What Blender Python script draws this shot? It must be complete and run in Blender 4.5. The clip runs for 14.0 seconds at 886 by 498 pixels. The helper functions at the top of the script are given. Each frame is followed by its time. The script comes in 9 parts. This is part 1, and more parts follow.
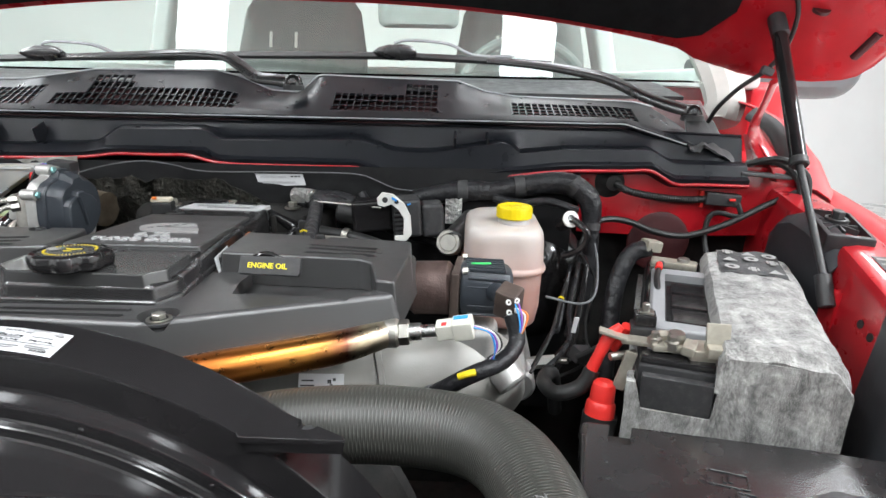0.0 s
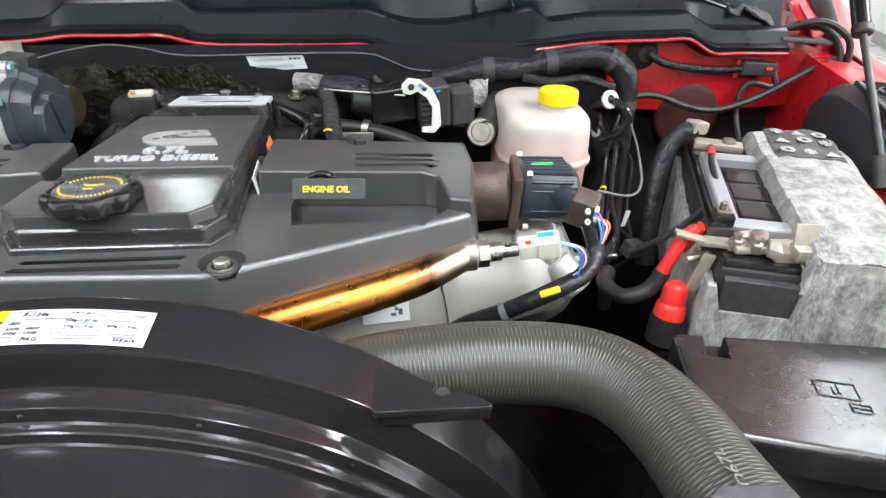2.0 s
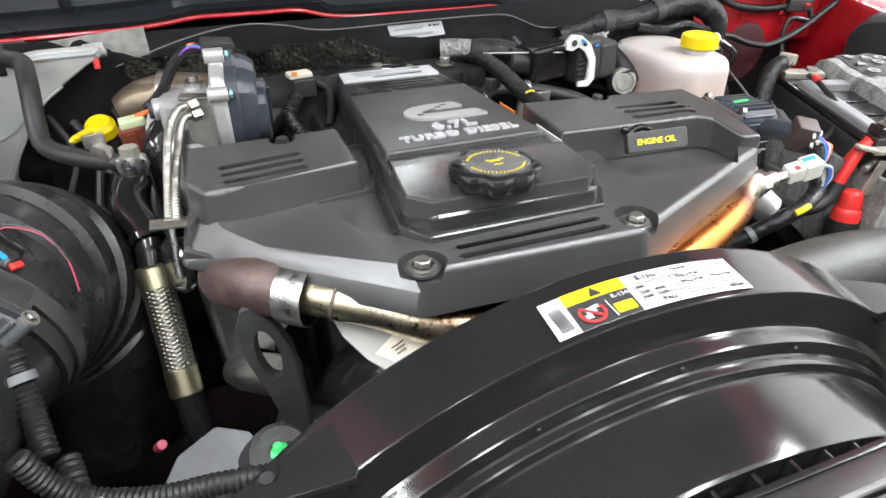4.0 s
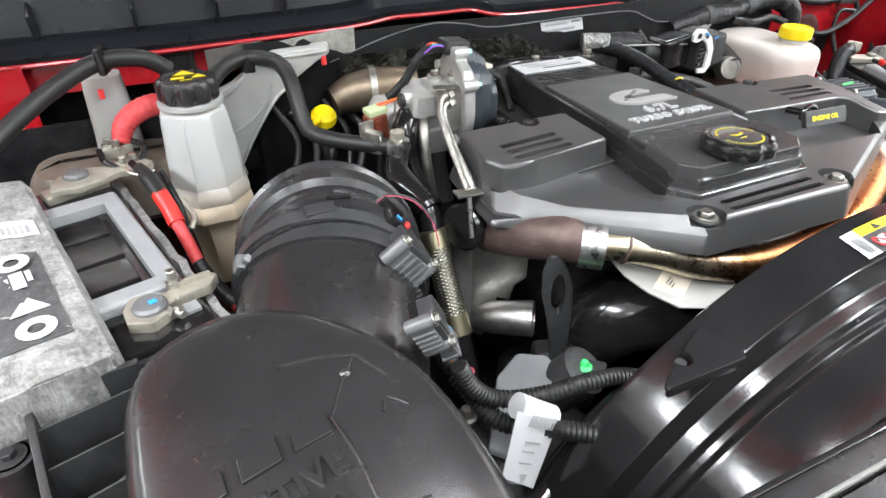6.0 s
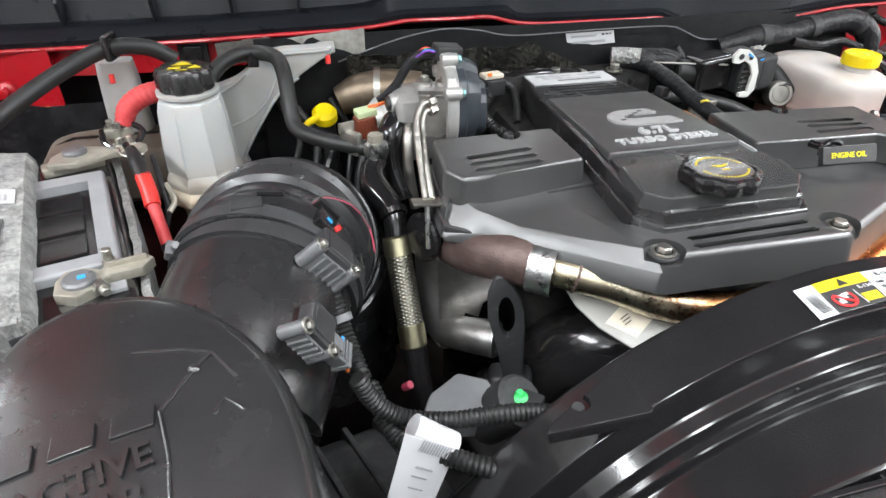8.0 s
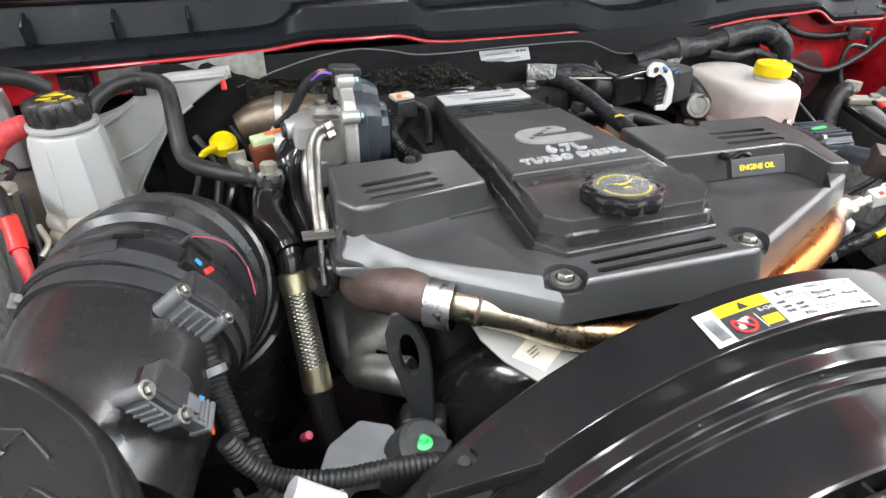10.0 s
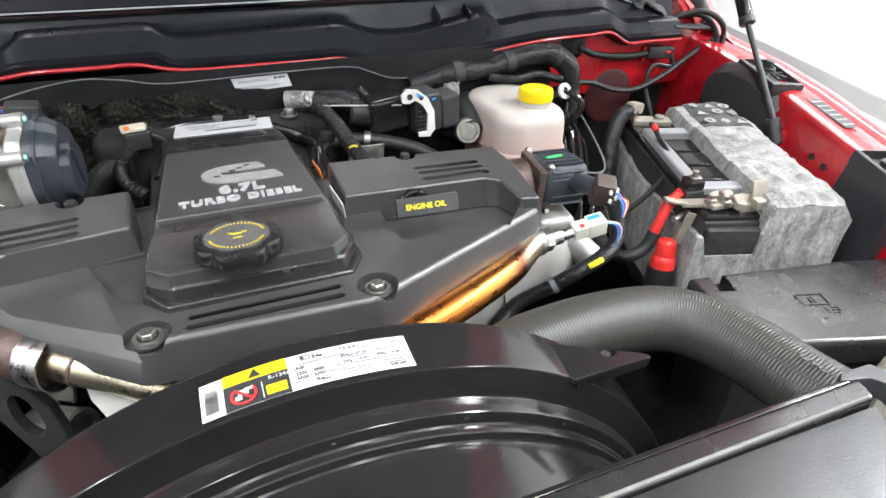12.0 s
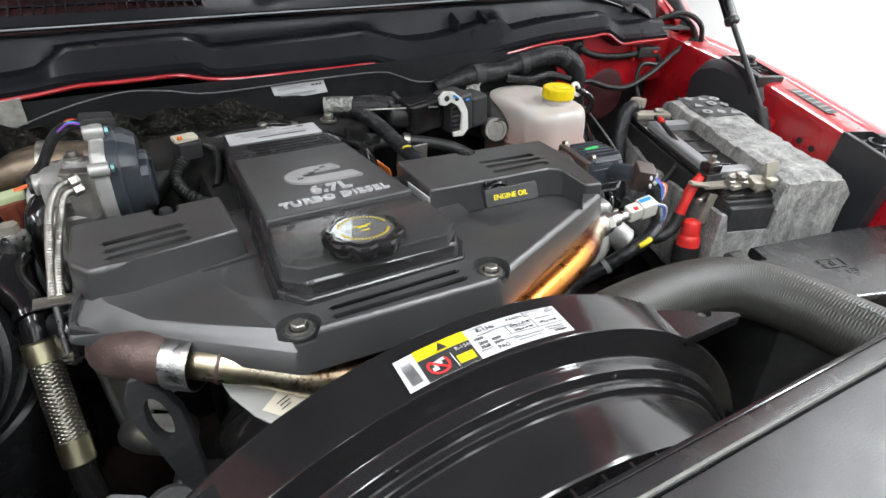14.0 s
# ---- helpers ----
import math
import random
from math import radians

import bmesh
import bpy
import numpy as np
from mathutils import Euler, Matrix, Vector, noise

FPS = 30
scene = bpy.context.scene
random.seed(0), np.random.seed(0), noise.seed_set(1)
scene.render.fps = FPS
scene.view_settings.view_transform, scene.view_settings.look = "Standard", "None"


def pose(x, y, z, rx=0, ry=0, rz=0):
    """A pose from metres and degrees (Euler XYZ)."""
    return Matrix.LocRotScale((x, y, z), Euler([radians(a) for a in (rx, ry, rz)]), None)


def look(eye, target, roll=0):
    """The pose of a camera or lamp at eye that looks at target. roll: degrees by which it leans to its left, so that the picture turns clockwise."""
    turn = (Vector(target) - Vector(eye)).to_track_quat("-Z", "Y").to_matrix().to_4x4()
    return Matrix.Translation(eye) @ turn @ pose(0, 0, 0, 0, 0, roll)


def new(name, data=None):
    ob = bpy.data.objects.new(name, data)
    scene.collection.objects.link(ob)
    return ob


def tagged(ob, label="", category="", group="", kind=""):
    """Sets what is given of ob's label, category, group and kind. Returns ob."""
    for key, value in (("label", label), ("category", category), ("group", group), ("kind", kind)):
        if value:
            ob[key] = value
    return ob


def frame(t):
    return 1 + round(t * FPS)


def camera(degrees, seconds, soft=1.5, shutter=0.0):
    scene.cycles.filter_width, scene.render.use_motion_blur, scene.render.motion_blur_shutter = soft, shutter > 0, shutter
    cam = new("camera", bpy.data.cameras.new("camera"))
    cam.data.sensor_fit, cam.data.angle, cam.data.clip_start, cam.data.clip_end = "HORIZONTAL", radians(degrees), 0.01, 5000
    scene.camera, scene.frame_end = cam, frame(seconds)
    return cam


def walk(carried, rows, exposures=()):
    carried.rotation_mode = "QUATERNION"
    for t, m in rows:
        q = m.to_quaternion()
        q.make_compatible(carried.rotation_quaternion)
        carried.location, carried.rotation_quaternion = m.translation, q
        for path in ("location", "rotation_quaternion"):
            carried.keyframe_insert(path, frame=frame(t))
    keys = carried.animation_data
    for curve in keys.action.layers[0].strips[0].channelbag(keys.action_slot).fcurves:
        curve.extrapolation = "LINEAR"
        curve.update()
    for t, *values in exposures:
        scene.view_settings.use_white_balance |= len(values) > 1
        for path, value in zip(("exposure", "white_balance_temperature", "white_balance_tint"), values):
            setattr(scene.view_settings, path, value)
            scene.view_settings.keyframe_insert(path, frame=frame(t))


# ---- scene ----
cam = camera(73.1, 14.0)
PATH = [
    (0, (0.007, 0.035, 1.369), (-0.039, 1.958, 0.821), 1.2),
    (0.5, (0.031, 0.032, 1.353), (0.02, 1.945, 0.772), 1.2),
    (1, (0.022, 0.068, 1.368), (0.042, 1.928, 0.633), 1.3),
    (1.5, (-0.028, 0.119, 1.384), (0.036, 1.9, 0.475), 1.0),
    (2, (-0.116, 0.116, 1.397), (0.038, 1.844, 0.402), 0.8),
    (2.5, (-0.208, 0.096, 1.412), (0.047, 1.787, 0.375), 0.6),
    (3, (-0.292, 0.133, 1.393), (0.07, 1.794, 0.339), 0.6),
    (3.5, (-0.393, 0.171, 1.398), (0.088, 1.789, 0.325), 0.4),
    (4, (-0.519, 0.182, 1.398), (0.082, 1.747, 0.309), 0.2),
    (4.2, (-0.586, 0.178, 1.408), (0.083, 1.711, 0.312), 0.2),
    (6.3, (-0.818, 0.19, 1.45), (-0.101, 1.674, 0.318), 0.9),
    (6.5, (-0.794, 0.172, 1.457), (-0.153, 1.691, 0.324), 1.1),
    (7, (-0.728, 0.139, 1.458), (-0.268, 1.719, 0.321), 1.2),
    (7.2, (-0.713, 0.138, 1.455), (-0.289, 1.724, 0.313), 1.3),
    (9.3, (-0.679, 0.203, 1.415), (-0.162, 1.813, 0.347), 0.4),
    (9.5, (-0.675, 0.2, 1.414), (-0.141, 1.804, 0.346), 0.4),
    (10, (-0.622, 0.18, 1.425), (-0.056, 1.776, 0.362), 0.6),
    (10.5, (-0.543, 0.148, 1.443), (0.047, 1.735, 0.377), 0.8),
    (11, (-0.475, 0.134, 1.448), (0.134, 1.714, 0.385), 1.0),
    (11.5, (-0.413, 0.128, 1.45), (0.214, 1.704, 0.391), 1.2),
    (12, (-0.347, 0.113, 1.453), (0.313, 1.677, 0.395), 1.2),
    (12.5, (-0.301, 0.107, 1.46), (0.444, 1.639, 0.412), 1.2),
    (13, (-0.313, 0.122, 1.461), (0.511, 1.619, 0.422), 1.4),
    (13.5, (-0.377, 0.133, 1.454), (0.477, 1.617, 0.42), 1.5),
    (14, (-0.497, 0.139, 1.452), (0.362, 1.624, 0.423), 1.4),
]
walk(cam, [(t, look(eye, target, roll)) for t, eye, target, roll in PATH], [(0.0, -0.42), (1.0, -0.45), (1.6, -0.15), (2.2, 0.05), (3.0, 0.1), (4.0, 0.0), (6.5, 0.05), (7.0, 0.0), (9.5, -0.18), (10.2, 0.0), (11.0, 0.12), (11.5, 0.0), (12.0, -0.1), (12.5, -0.22), (13.0, -0.52), (14.0, -0.6)])

# ---- world and light ----
world = bpy.data.worlds.new("room_air")
world.use_nodes = True
world.node_tree.nodes["Background"].inputs[0].default_value = (0.9, 0.95, 1.0, 1)
world.node_tree.nodes["Background"].inputs[1].default_value = 0.3
scene.world = world


def area_lamp(name, at, to, w, h, watts, col=(0.92, 0.965, 1.0)):
    d = bpy.data.lights.new(name, "AREA")
    d.shape, d.size, d.size_y, d.energy, d.color = "RECTANGLE", w, h, watts, col
    ob = new(name, d)
    ob.matrix_world = look(at, to)
    return ob


# unseen lamp rows added under the hall ceiling, each row's strength tuned
for lx, lk in ((-3.4, 1.7), (-1.5, 1.0), (0.6, 1.0), (2.6, 2.2)):
    for ly, lw in ((-3.2, 36), (-0.1, 134), (2.6, 42)):
        area_lamp("ceiling_lamp", (lx, ly, 3.55), (lx, ly + 0.001, 0), 0.35, 2.2, lw * lk)

# ---- materials ----


def node_mat(name):
    m = bpy.data.materials.new(name)
    m.use_nodes = True
    t = m.node_tree
    return m, t, t.nodes["Principled BSDF"], t.nodes.new("ShaderNodeTexCoord").outputs["Object"]


def noise_node(t, co, scale, detail=4.0, rough=0.55):
    n = t.nodes.new("ShaderNodeTexNoise")
    n.inputs["Scale"].default_value, n.inputs["Detail"].default_value, n.inputs["Roughness"].default_value = scale, detail, rough
    t.links.new(co, n.inputs["Vector"])
    return n.outputs["Fac"]


def ramp(t, fac, stops):
    r = t.nodes.new("ShaderNodeValToRGB")
    els = r.color_ramp.elements
    while len(els) < len(stops):
        els.new(0.5)
    for e, (p, c) in zip(els, stops):
        e.position, e.color = p, (*c, 1) if len(c) == 3 else c
    t.links.new(fac, r.inputs[0])
    return r.outputs[0]


def remap(t, fac, a, b, c, d):
    n = t.nodes.new("ShaderNodeMapRange")
    for k, v in zip((1, 2, 3, 4), (a, b, c, d)):
        n.inputs[k].default_value = v
    t.links.new(fac, n.inputs[0])
    return n.outputs[0]


def bump(t, height, strength, distance, bsdf, below=None):
    b = t.nodes.new("ShaderNodeBump")
    b.inputs["Strength"].default_value, b.inputs["Distance"].default_value = strength, distance
    t.links.new(height, b.inputs["Height"])
    if below:
        t.links.new(below, b.inputs["Normal"])
    t.links.new(b.outputs[0], bsdf.inputs["Normal"])
    return b.outputs[0]


def surf(name, c1, c2, rough=(0.4, 0.5), metal=0.0, scale=40.0, grain=900.0, grain_bump=0.1, dent=0.0, coat=0.0, spec=0.5, dust=0.0):
    """A surface with blotches between two colours, uneven gloss, fine grain and some dust."""
    m, t, b, co = node_mat(name)
    big = noise_node(t, co, scale)
    col = ramp(t, big, [(0.3, c1), (0.7, c2)])
    if dust:
        d = remap(t, noise_node(t, co, scale * 3.1, 6.0, 0.7), 0.5, 0.75, 0.0, dust)
        mx = t.nodes.new("ShaderNodeMix")
        mx.data_type = "RGBA"
        t.links.new(d, mx.inputs[0])
        t.links.new(col, mx.inputs[6])
        mx.inputs[7].default_value = (0.32, 0.3, 0.28, 1)
        col = mx.outputs[2]
    t.links.new(col, b.inputs["Base Color"])
    t.links.new(remap(t, noise_node(t, co, scale * 2.3, 5.0), 0.3, 0.7, *rough), b.inputs["Roughness"])
    b.inputs["Metallic"].default_value = metal
    b.inputs["Specular IOR Level"].default_value = spec
    b.inputs["Coat Weight"].default_value = coat
    b.inputs["Coat Roughness"].default_value = 0.05
    below = None
    if dent:
        below = bump(t, noise_node(t, co, scale, 3.0), dent, 0.004, b)
    if grain_bump:
        bump(t, noise_node(t, co, grain, 2.0), grain_bump, 0.0006, b, below)
    return m


M = {}
M["cover"] = surf("cover_plastic", (0.034, 0.0335, 0.0335), (0.043, 0.0425, 0.0425), (0.3, 0.4), scale=14, grain=1500, grain_bump=0.14, spec=0.9)
M["cover_shiny"] = surf("polished_cover_plastic", (0.036, 0.0355, 0.0355), (0.046, 0.0455, 0.0455), (0.16, 0.2), scale=18, grain=1500, grain_bump=0.025, spec=0.9)
M["gloss"] = surf("glossy_black_plastic", (0.010, 0.0095, 0.010), (0.016, 0.015, 0.0155), (0.10, 0.17), scale=9, grain=420, grain_bump=0.05)
M["lid"] = surf("grained_gloss_plastic", (0.014, 0.0135, 0.0138), (0.022, 0.021, 0.0215), (0.21, 0.3), scale=12, grain=1300, grain_bump=0.04, spec=0.7)
M["coarse"] = surf("coarse_grained_plastic", (0.007, 0.007, 0.0075), (0.012, 0.012, 0.0125), (0.3, 0.4), scale=20, grain=620, grain_bump=0.3)
M["satin"] = surf("satin_black_plastic", (0.018, 0.018, 0.019), (0.028, 0.028, 0.029), (0.38, 0.55), scale=22, grain=700, grain_bump=0.2, dust=0.06)
M["matt"] = surf("matt_black_plastic", (0.016, 0.016, 0.017), (0.03, 0.03, 0.031), (0.55, 0.75), scale=30, grain=600, grain_bump=0.3, dust=0.1)
# near-black for bay parts; in the depths it stands in for shade
M["dark"] = surf("bay_depth_black", (0.012, 0.012, 0.0118), (0.032, 0.030, 0.028), (0.6, 0.85), scale=26, grain=300, grain_bump=0.4, spec=0.2)
M["cowl"] = surf("cowl_plastic", (0.008, 0.009, 0.0115), (0.013, 0.0145, 0.018), (0.26, 0.36), scale=16, grain=1300, grain_bump=0.12, spec=0.22)
M["rubber"] = surf("black_rubber", (0.010, 0.010, 0.010), (0.019, 0.019, 0.0185), (0.38, 0.55), scale=30, grain=500, grain_bump=0.25, spec=0.4)
M["tape"] = surf("wrapped_tape", (0.009, 0.009, 0.010), (0.019, 0.019, 0.021), (0.3, 0.45), scale=70, grain=260, grain_bump=0.5, dent=0.9, spec=0.3)
M["red"] = surf("red_car_paint", (0.44, 0.006, 0.013), (0.50, 0.008, 0.017), (0.3, 0.38), scale=5, grain_bump=0.0, coat=0.8, dent=0.01)
M["red_inner"] = surf("thin_red_paint", (0.34, 0.005, 0.011), (0.45, 0.008, 0.015), (0.24, 0.36), scale=12, grain=500, grain_bump=0.05, coat=0.7, dust=0.05)
M["red_rubber"] = surf("red_rubber", (0.62, 0.022, 0.018), (0.72, 0.035, 0.028), (0.35, 0.5), scale=40, grain_bump=0.1)
M["steel"] = surf("steel", (0.55, 0.55, 0.54), (0.68, 0.68, 0.67), (0.22, 0.4), metal=1.0, scale=50, grain=900, grain_bump=0.15)
M["zinc"] = surf("dull_zinc", (0.34, 0.33, 0.30), (0.5, 0.48, 0.44), (0.32, 0.5), metal=1.0, scale=60, grain=500, grain_bump=0.3)
M["cast"] = surf("cast_aluminium", (0.40, 0.395, 0.38), (0.54, 0.53, 0.51), (0.36, 0.52), metal=0.6, scale=45, grain=420, grain_bump=0.25)
M["iron"] = surf("brown_cast_iron", (0.07, 0.045, 0.04), (0.13, 0.09, 0.08), (0.45, 0.62), metal=0.5, scale=40, grain=420, grain_bump=0.7)
M["grey_paint"] = surf("light_grey_paint", (0.24, 0.235, 0.215), (0.30, 0.29, 0.27), (0.35, 0.5), scale=18, grain=500, grain_bump=0.2, dust=0.1)
M["tan"] = surf("tan_lead_clamp", (0.32, 0.30, 0.25), (0.46, 0.43, 0.36), (0.35, 0.55), metal=0.6, scale=70, grain=500, grain_bump=0.3)
M["white"] = surf("white_plastic", (0.60, 0.595, 0.56), (0.68, 0.67, 0.64), (0.35, 0.5), scale=30, grain_bump=0.1)
M["paper"] = surf("white_label", (0.50, 0.50, 0.51), (0.55, 0.55, 0.555), (0.35, 0.45), scale=30, grain_bump=0.03)
M["ink"] = surf("black_print", (0.02, 0.02, 0.02), (0.04, 0.04, 0.04), (0.4, 0.5), grain_bump=0.0)
M["grey_ink"] = surf("grey_print", (0.3, 0.3, 0.31), (0.36, 0.36, 0.37), (0.4, 0.5), grain_bump=0.0)
M["yellow"] = surf("yellow_plastic", (0.72, 0.53, 0.0), (0.8, 0.6, 0.004), (0.32, 0.45), scale=25, grain_bump=0.08)
M["yellow_ink"] = surf("yellow_print", (0.55, 0.42, 0.006), (0.62, 0.48, 0.01), (0.4, 0.5), grain_bump=0.0)
M["red_ink"] = surf("red_print", (0.7, 0.03, 0.03), (0.75, 0.04, 0.04), (0.4, 0.5), grain_bump=0.0)
M["blue"] = surf("blue_mark", (0.02, 0.22, 0.62), (0.03, 0.3, 0.7), (0.4, 0.5), grain_bump=0.0)
M["green"] = surf("green_mark", (0.04, 0.55, 0.12), (0.06, 0.62, 0.16), (0.4, 0.5), grain_bump=0.0)
M["orange"] = surf("orange_wire", (0.75, 0.18, 0.03), (0.8, 0.22, 0.04), (0.4, 0.5), grain_bump=0.0)
M["purple"] = surf("purple_wire", (0.2, 0.06, 0.4), (0.25, 0.08, 0.45), (0.4, 0.5), grain_bump=0.0)
M["brown_plug"] = surf("brown_plug", (0.13, 0.03, 0.016), (0.18, 0.045, 0.022), (0.4, 0.5), scale=60, grain_bump=0.1)
M["coffee"] = surf("dark_brown_plug", (0.05, 0.035, 0.03), (0.075, 0.055, 0.045), (0.45, 0.6), scale=60, grain_bump=0.2)
M["navy"] = surf("blue_grey_plastic", (0.026, 0.031, 0.038), (0.036, 0.042, 0.05), (0.32, 0.45), scale=40, grain_bump=0.15)
M["grey"] = surf("mid_grey_plastic", (0.10, 0.103, 0.107), (0.14, 0.143, 0.147), (0.4, 0.5), scale=40, grain_bump=0.15)
M["handle"] = surf("grey_battery_plastic", (0.21, 0.214, 0.22), (0.26, 0.264, 0.27), (0.42, 0.52), scale=30, grain=900, grain_bump=0.2)
M["emblem"] = surf("brushed_emblem", (0.28, 0.275, 0.27), (0.33, 0.325, 0.32), (0.35, 0.45), metal=0.1, scale=80, grain_bump=0.1)
M["silver"] = surf("silver_letters", (0.36, 0.36, 0.36), (0.42, 0.42, 0.42), (0.3, 0.4), metal=0.0, scale=80, grain_bump=0.0)
M["brass"] = surf("dull_brass", (0.5, 0.46, 0.3), (0.6, 0.56, 0.38), (0.3, 0.42), metal=1.0, scale=60, grain=700, grain_bump=0.2)
M["wall"] = surf("white_hall_paint", (0.8, 0.8, 0.79), (0.84, 0.84, 0.83), (0.5, 0.6), scale=2, grain=90, grain_bump=0.05)
M["floor"] = surf("white_epoxy_floor", (0.72, 0.72, 0.7), (0.8, 0.8, 0.78), (0.22, 0.35), scale=1.5, grain=60, grain_bump=0.05, dust=0.15)
M["duct"] = surf("moulded_rubber_duct", (0.012, 0.012, 0.013), (0.02, 0.02, 0.021), (0.24, 0.34), scale=24, grain=600, grain_bump=0.12)
M["teal"] = surf("teal_zinc", (0.2, 0.42, 0.42), (0.28, 0.5, 0.5), (0.35, 0.45), metal=0.5, scale=60, grain_bump=0.0)
M["baked"] = surf("heat_browned_steel", (0.16, 0.12, 0.08), (0.26, 0.21, 0.16), (0.35, 0.5), metal=0.8, scale=50, grain=400, grain_bump=0.4)
M["pale_green"] = surf("pale_green_plastic", (0.42, 0.5, 0.28), (0.5, 0.56, 0.34), (0.4, 0.5), scale=50, grain_bump=0.05)
M["cream"] = surf("cream_paper", (0.56, 0.5, 0.4), (0.62, 0.56, 0.46), (0.45, 0.55), scale=30, grain_bump=0.05)
M["dull_felt"] = surf("dull_cream_felt", (0.2, 0.19, 0.17), (0.34, 0.33, 0.3), (0.85, 0.95), scale=90, grain=500, grain_bump=0.8)
M["brown_felt"] = surf("brown_grey_felt", (0.06, 0.054, 0.048), (0.11, 0.10, 0.09), (0.85, 0.95), scale=90, grain=500, grain_bump=0.8)
M["pale_wall"] = surf("pale_ceiling_paint", (0.68, 0.68, 0.68), (0.74, 0.74, 0.74), (0.6, 0.7), scale=2, grain=90, grain_bump=0.05)
M["dull_pink"] = surf("dull_pink_plastic", (0.3, 0.03, 0.06), (0.36, 0.04, 0.08), (0.4, 0.5), grain_bump=0.0)
M["bay_grey"] = surf("blue_grey_bay_plastic", (0.02, 0.021, 0.024), (0.03, 0.031, 0.035), (0.4, 0.5), scale=18, grain=700, grain_bump=0.2)
M["plug_cream"] = surf("cream_white_plug", (0.52, 0.51, 0.45), (0.6, 0.59, 0.52), (0.38, 0.5), scale=40, grain_bump=0.1)
M["bright_yellow"] = surf("bright_yellow_print", (0.7, 0.58, 0.01), (0.78, 0.65, 0.02), (0.4, 0.5), grain_bump=0.0)
M["soft_edge"] = surf("dull_pale_edge", (0.12, 0.12, 0.125), (0.17, 0.17, 0.175), (0.3, 0.4), scale=30, grain_bump=0.0)
# part of the cap's glare is put into this lifted grey
M["cap_face"] = surf("glossy_cap_face", (0.05, 0.05, 0.05), (0.075, 0.075, 0.074), (0.14, 0.24), scale=60, grain=900, grain_bump=0.1, spec=1.0, coat=1.0)
M["void"] = surf("slot_shade_black", (0.0015, 0.0015, 0.0015), (0.002, 0.002, 0.002), (0.9, 0.95), grain_bump=0.0, spec=0.0)
# on the cowl beads this pale colour stands in for edge highlights
M["edge"] = surf("pale_edge_plastic", (0.36, 0.37, 0.38), (0.44, 0.45, 0.46), (0.15, 0.22), scale=30, grain_bump=0.0, coat=0.5)
M["flap"] = surf("grey_soft_rubber", (0.045, 0.046, 0.048), (0.065, 0.066, 0.068), (0.45, 0.6), scale=25, grain=500, grain_bump=0.25)
# body red with shade put into its colour
M["plenum"] = surf("shaded_red_steel", (0.03, 0.004, 0.005), (0.06, 0.008, 0.009), (0.5, 0.7), scale=20, grain_bump=0.1)
M["skirting"] = surf("pale_grey_skirting", (0.34, 0.335, 0.33), (0.38, 0.375, 0.37), (0.4, 0.5), scale=3, grain_bump=0.05)
M["foam_strip"] = surf("pale_foam_strip", (0.12, 0.12, 0.112), (0.17, 0.168, 0.155), (0.7, 0.8), scale=60, grain=700, grain_bump=0.5)
M["clip_grey"] = surf("greyed_black_plastic", (0.024, 0.0245, 0.026), (0.042, 0.0425, 0.044), (0.35, 0.5), scale=40, grain=700, grain_bump=0.2, dust=0.08)
M["faded_print"] = surf("faded_pale_print", (0.26, 0.26, 0.25), (0.34, 0.34, 0.33), (0.8, 0.9), scale=80, grain=500, grain_bump=0.6)
M["lug"] = surf("silver_grey_plastic", (0.09, 0.091, 0.094), (0.13, 0.131, 0.134), (0.26, 0.36), scale=40, grain_bump=0.15)
M["trim"] = surf("pale_cab_trim", (0.42, 0.44, 0.43), (0.5, 0.52, 0.51), (0.6, 0.7), scale=10, grain=500, grain_bump=0.2)
M["grey_shell"] = surf("dark_grey_shell", (0.07, 0.07, 0.073), (0.09, 0.09, 0.093), (0.45, 0.55), scale=20, grain=700, grain_bump=0.2)
M["dim_wall"] = surf("unseen_wall_grey", (0.2, 0.2, 0.205), (0.24, 0.24, 0.245), (0.6, 0.7), scale=2, grain=90, grain_bump=0.05)
M["seat"] = surf("charcoal_seat_cloth", (0.12, 0.125, 0.122), (0.16, 0.165, 0.162), (0.8, 0.9), scale=30, grain=600, grain_bump=0.4)
M["foam"] = surf("dark_liner_felt", (0.005, 0.005, 0.0055), (0.011, 0.011, 0.0115), (0.5, 0.7), scale=35, grain=500, grain_bump=0.5, spec=0.15)


def felt():
    m, t, b, co = node_mat("grey_felt_wrap")
    st = t.nodes.new("ShaderNodeMapping")
    st.inputs["Scale"].default_value = (1, 0.8, 0.45)
    t.links.new(co, st.inputs[0])
    a = noise_node(t, st.outputs[0], 55, 8.0, 0.72)
    f = noise_node(t, st.outputs[0], 420, 5.0, 0.7)
    mix = t.nodes.new("ShaderNodeMath")
    mix.operation = "MULTIPLY_ADD"
    t.links.new(f, mix.inputs[0])
    mix.inputs[1].default_value = 0.45
    t.links.new(a, mix.inputs[2])
    t.links.new(ramp(t, mix.outputs[0], [(0.5, (0.035, 0.034, 0.033)), (0.66, (0.15, 0.147, 0.14)), (0.8, (0.30, 0.295, 0.28)), (0.95, (0.5, 0.49, 0.47))]), b.inputs["Base Color"])
    b.inputs["Roughness"].default_value = 0.95
    b.inputs["Sheen Weight"].default_value = 0.3
    below = bump(t, a, 0.7, 0.006, b)
    bump(t, f, 0.8, 0.0015, b, below)
    return m


M["felt"] = felt()
M["felt_print"] = surf("dark_printed_felt", (0.04, 0.04, 0.041), (0.075, 0.075, 0.076), (0.8, 0.9), scale=60, grain=420, grain_bump=1.0, dust=0.25)


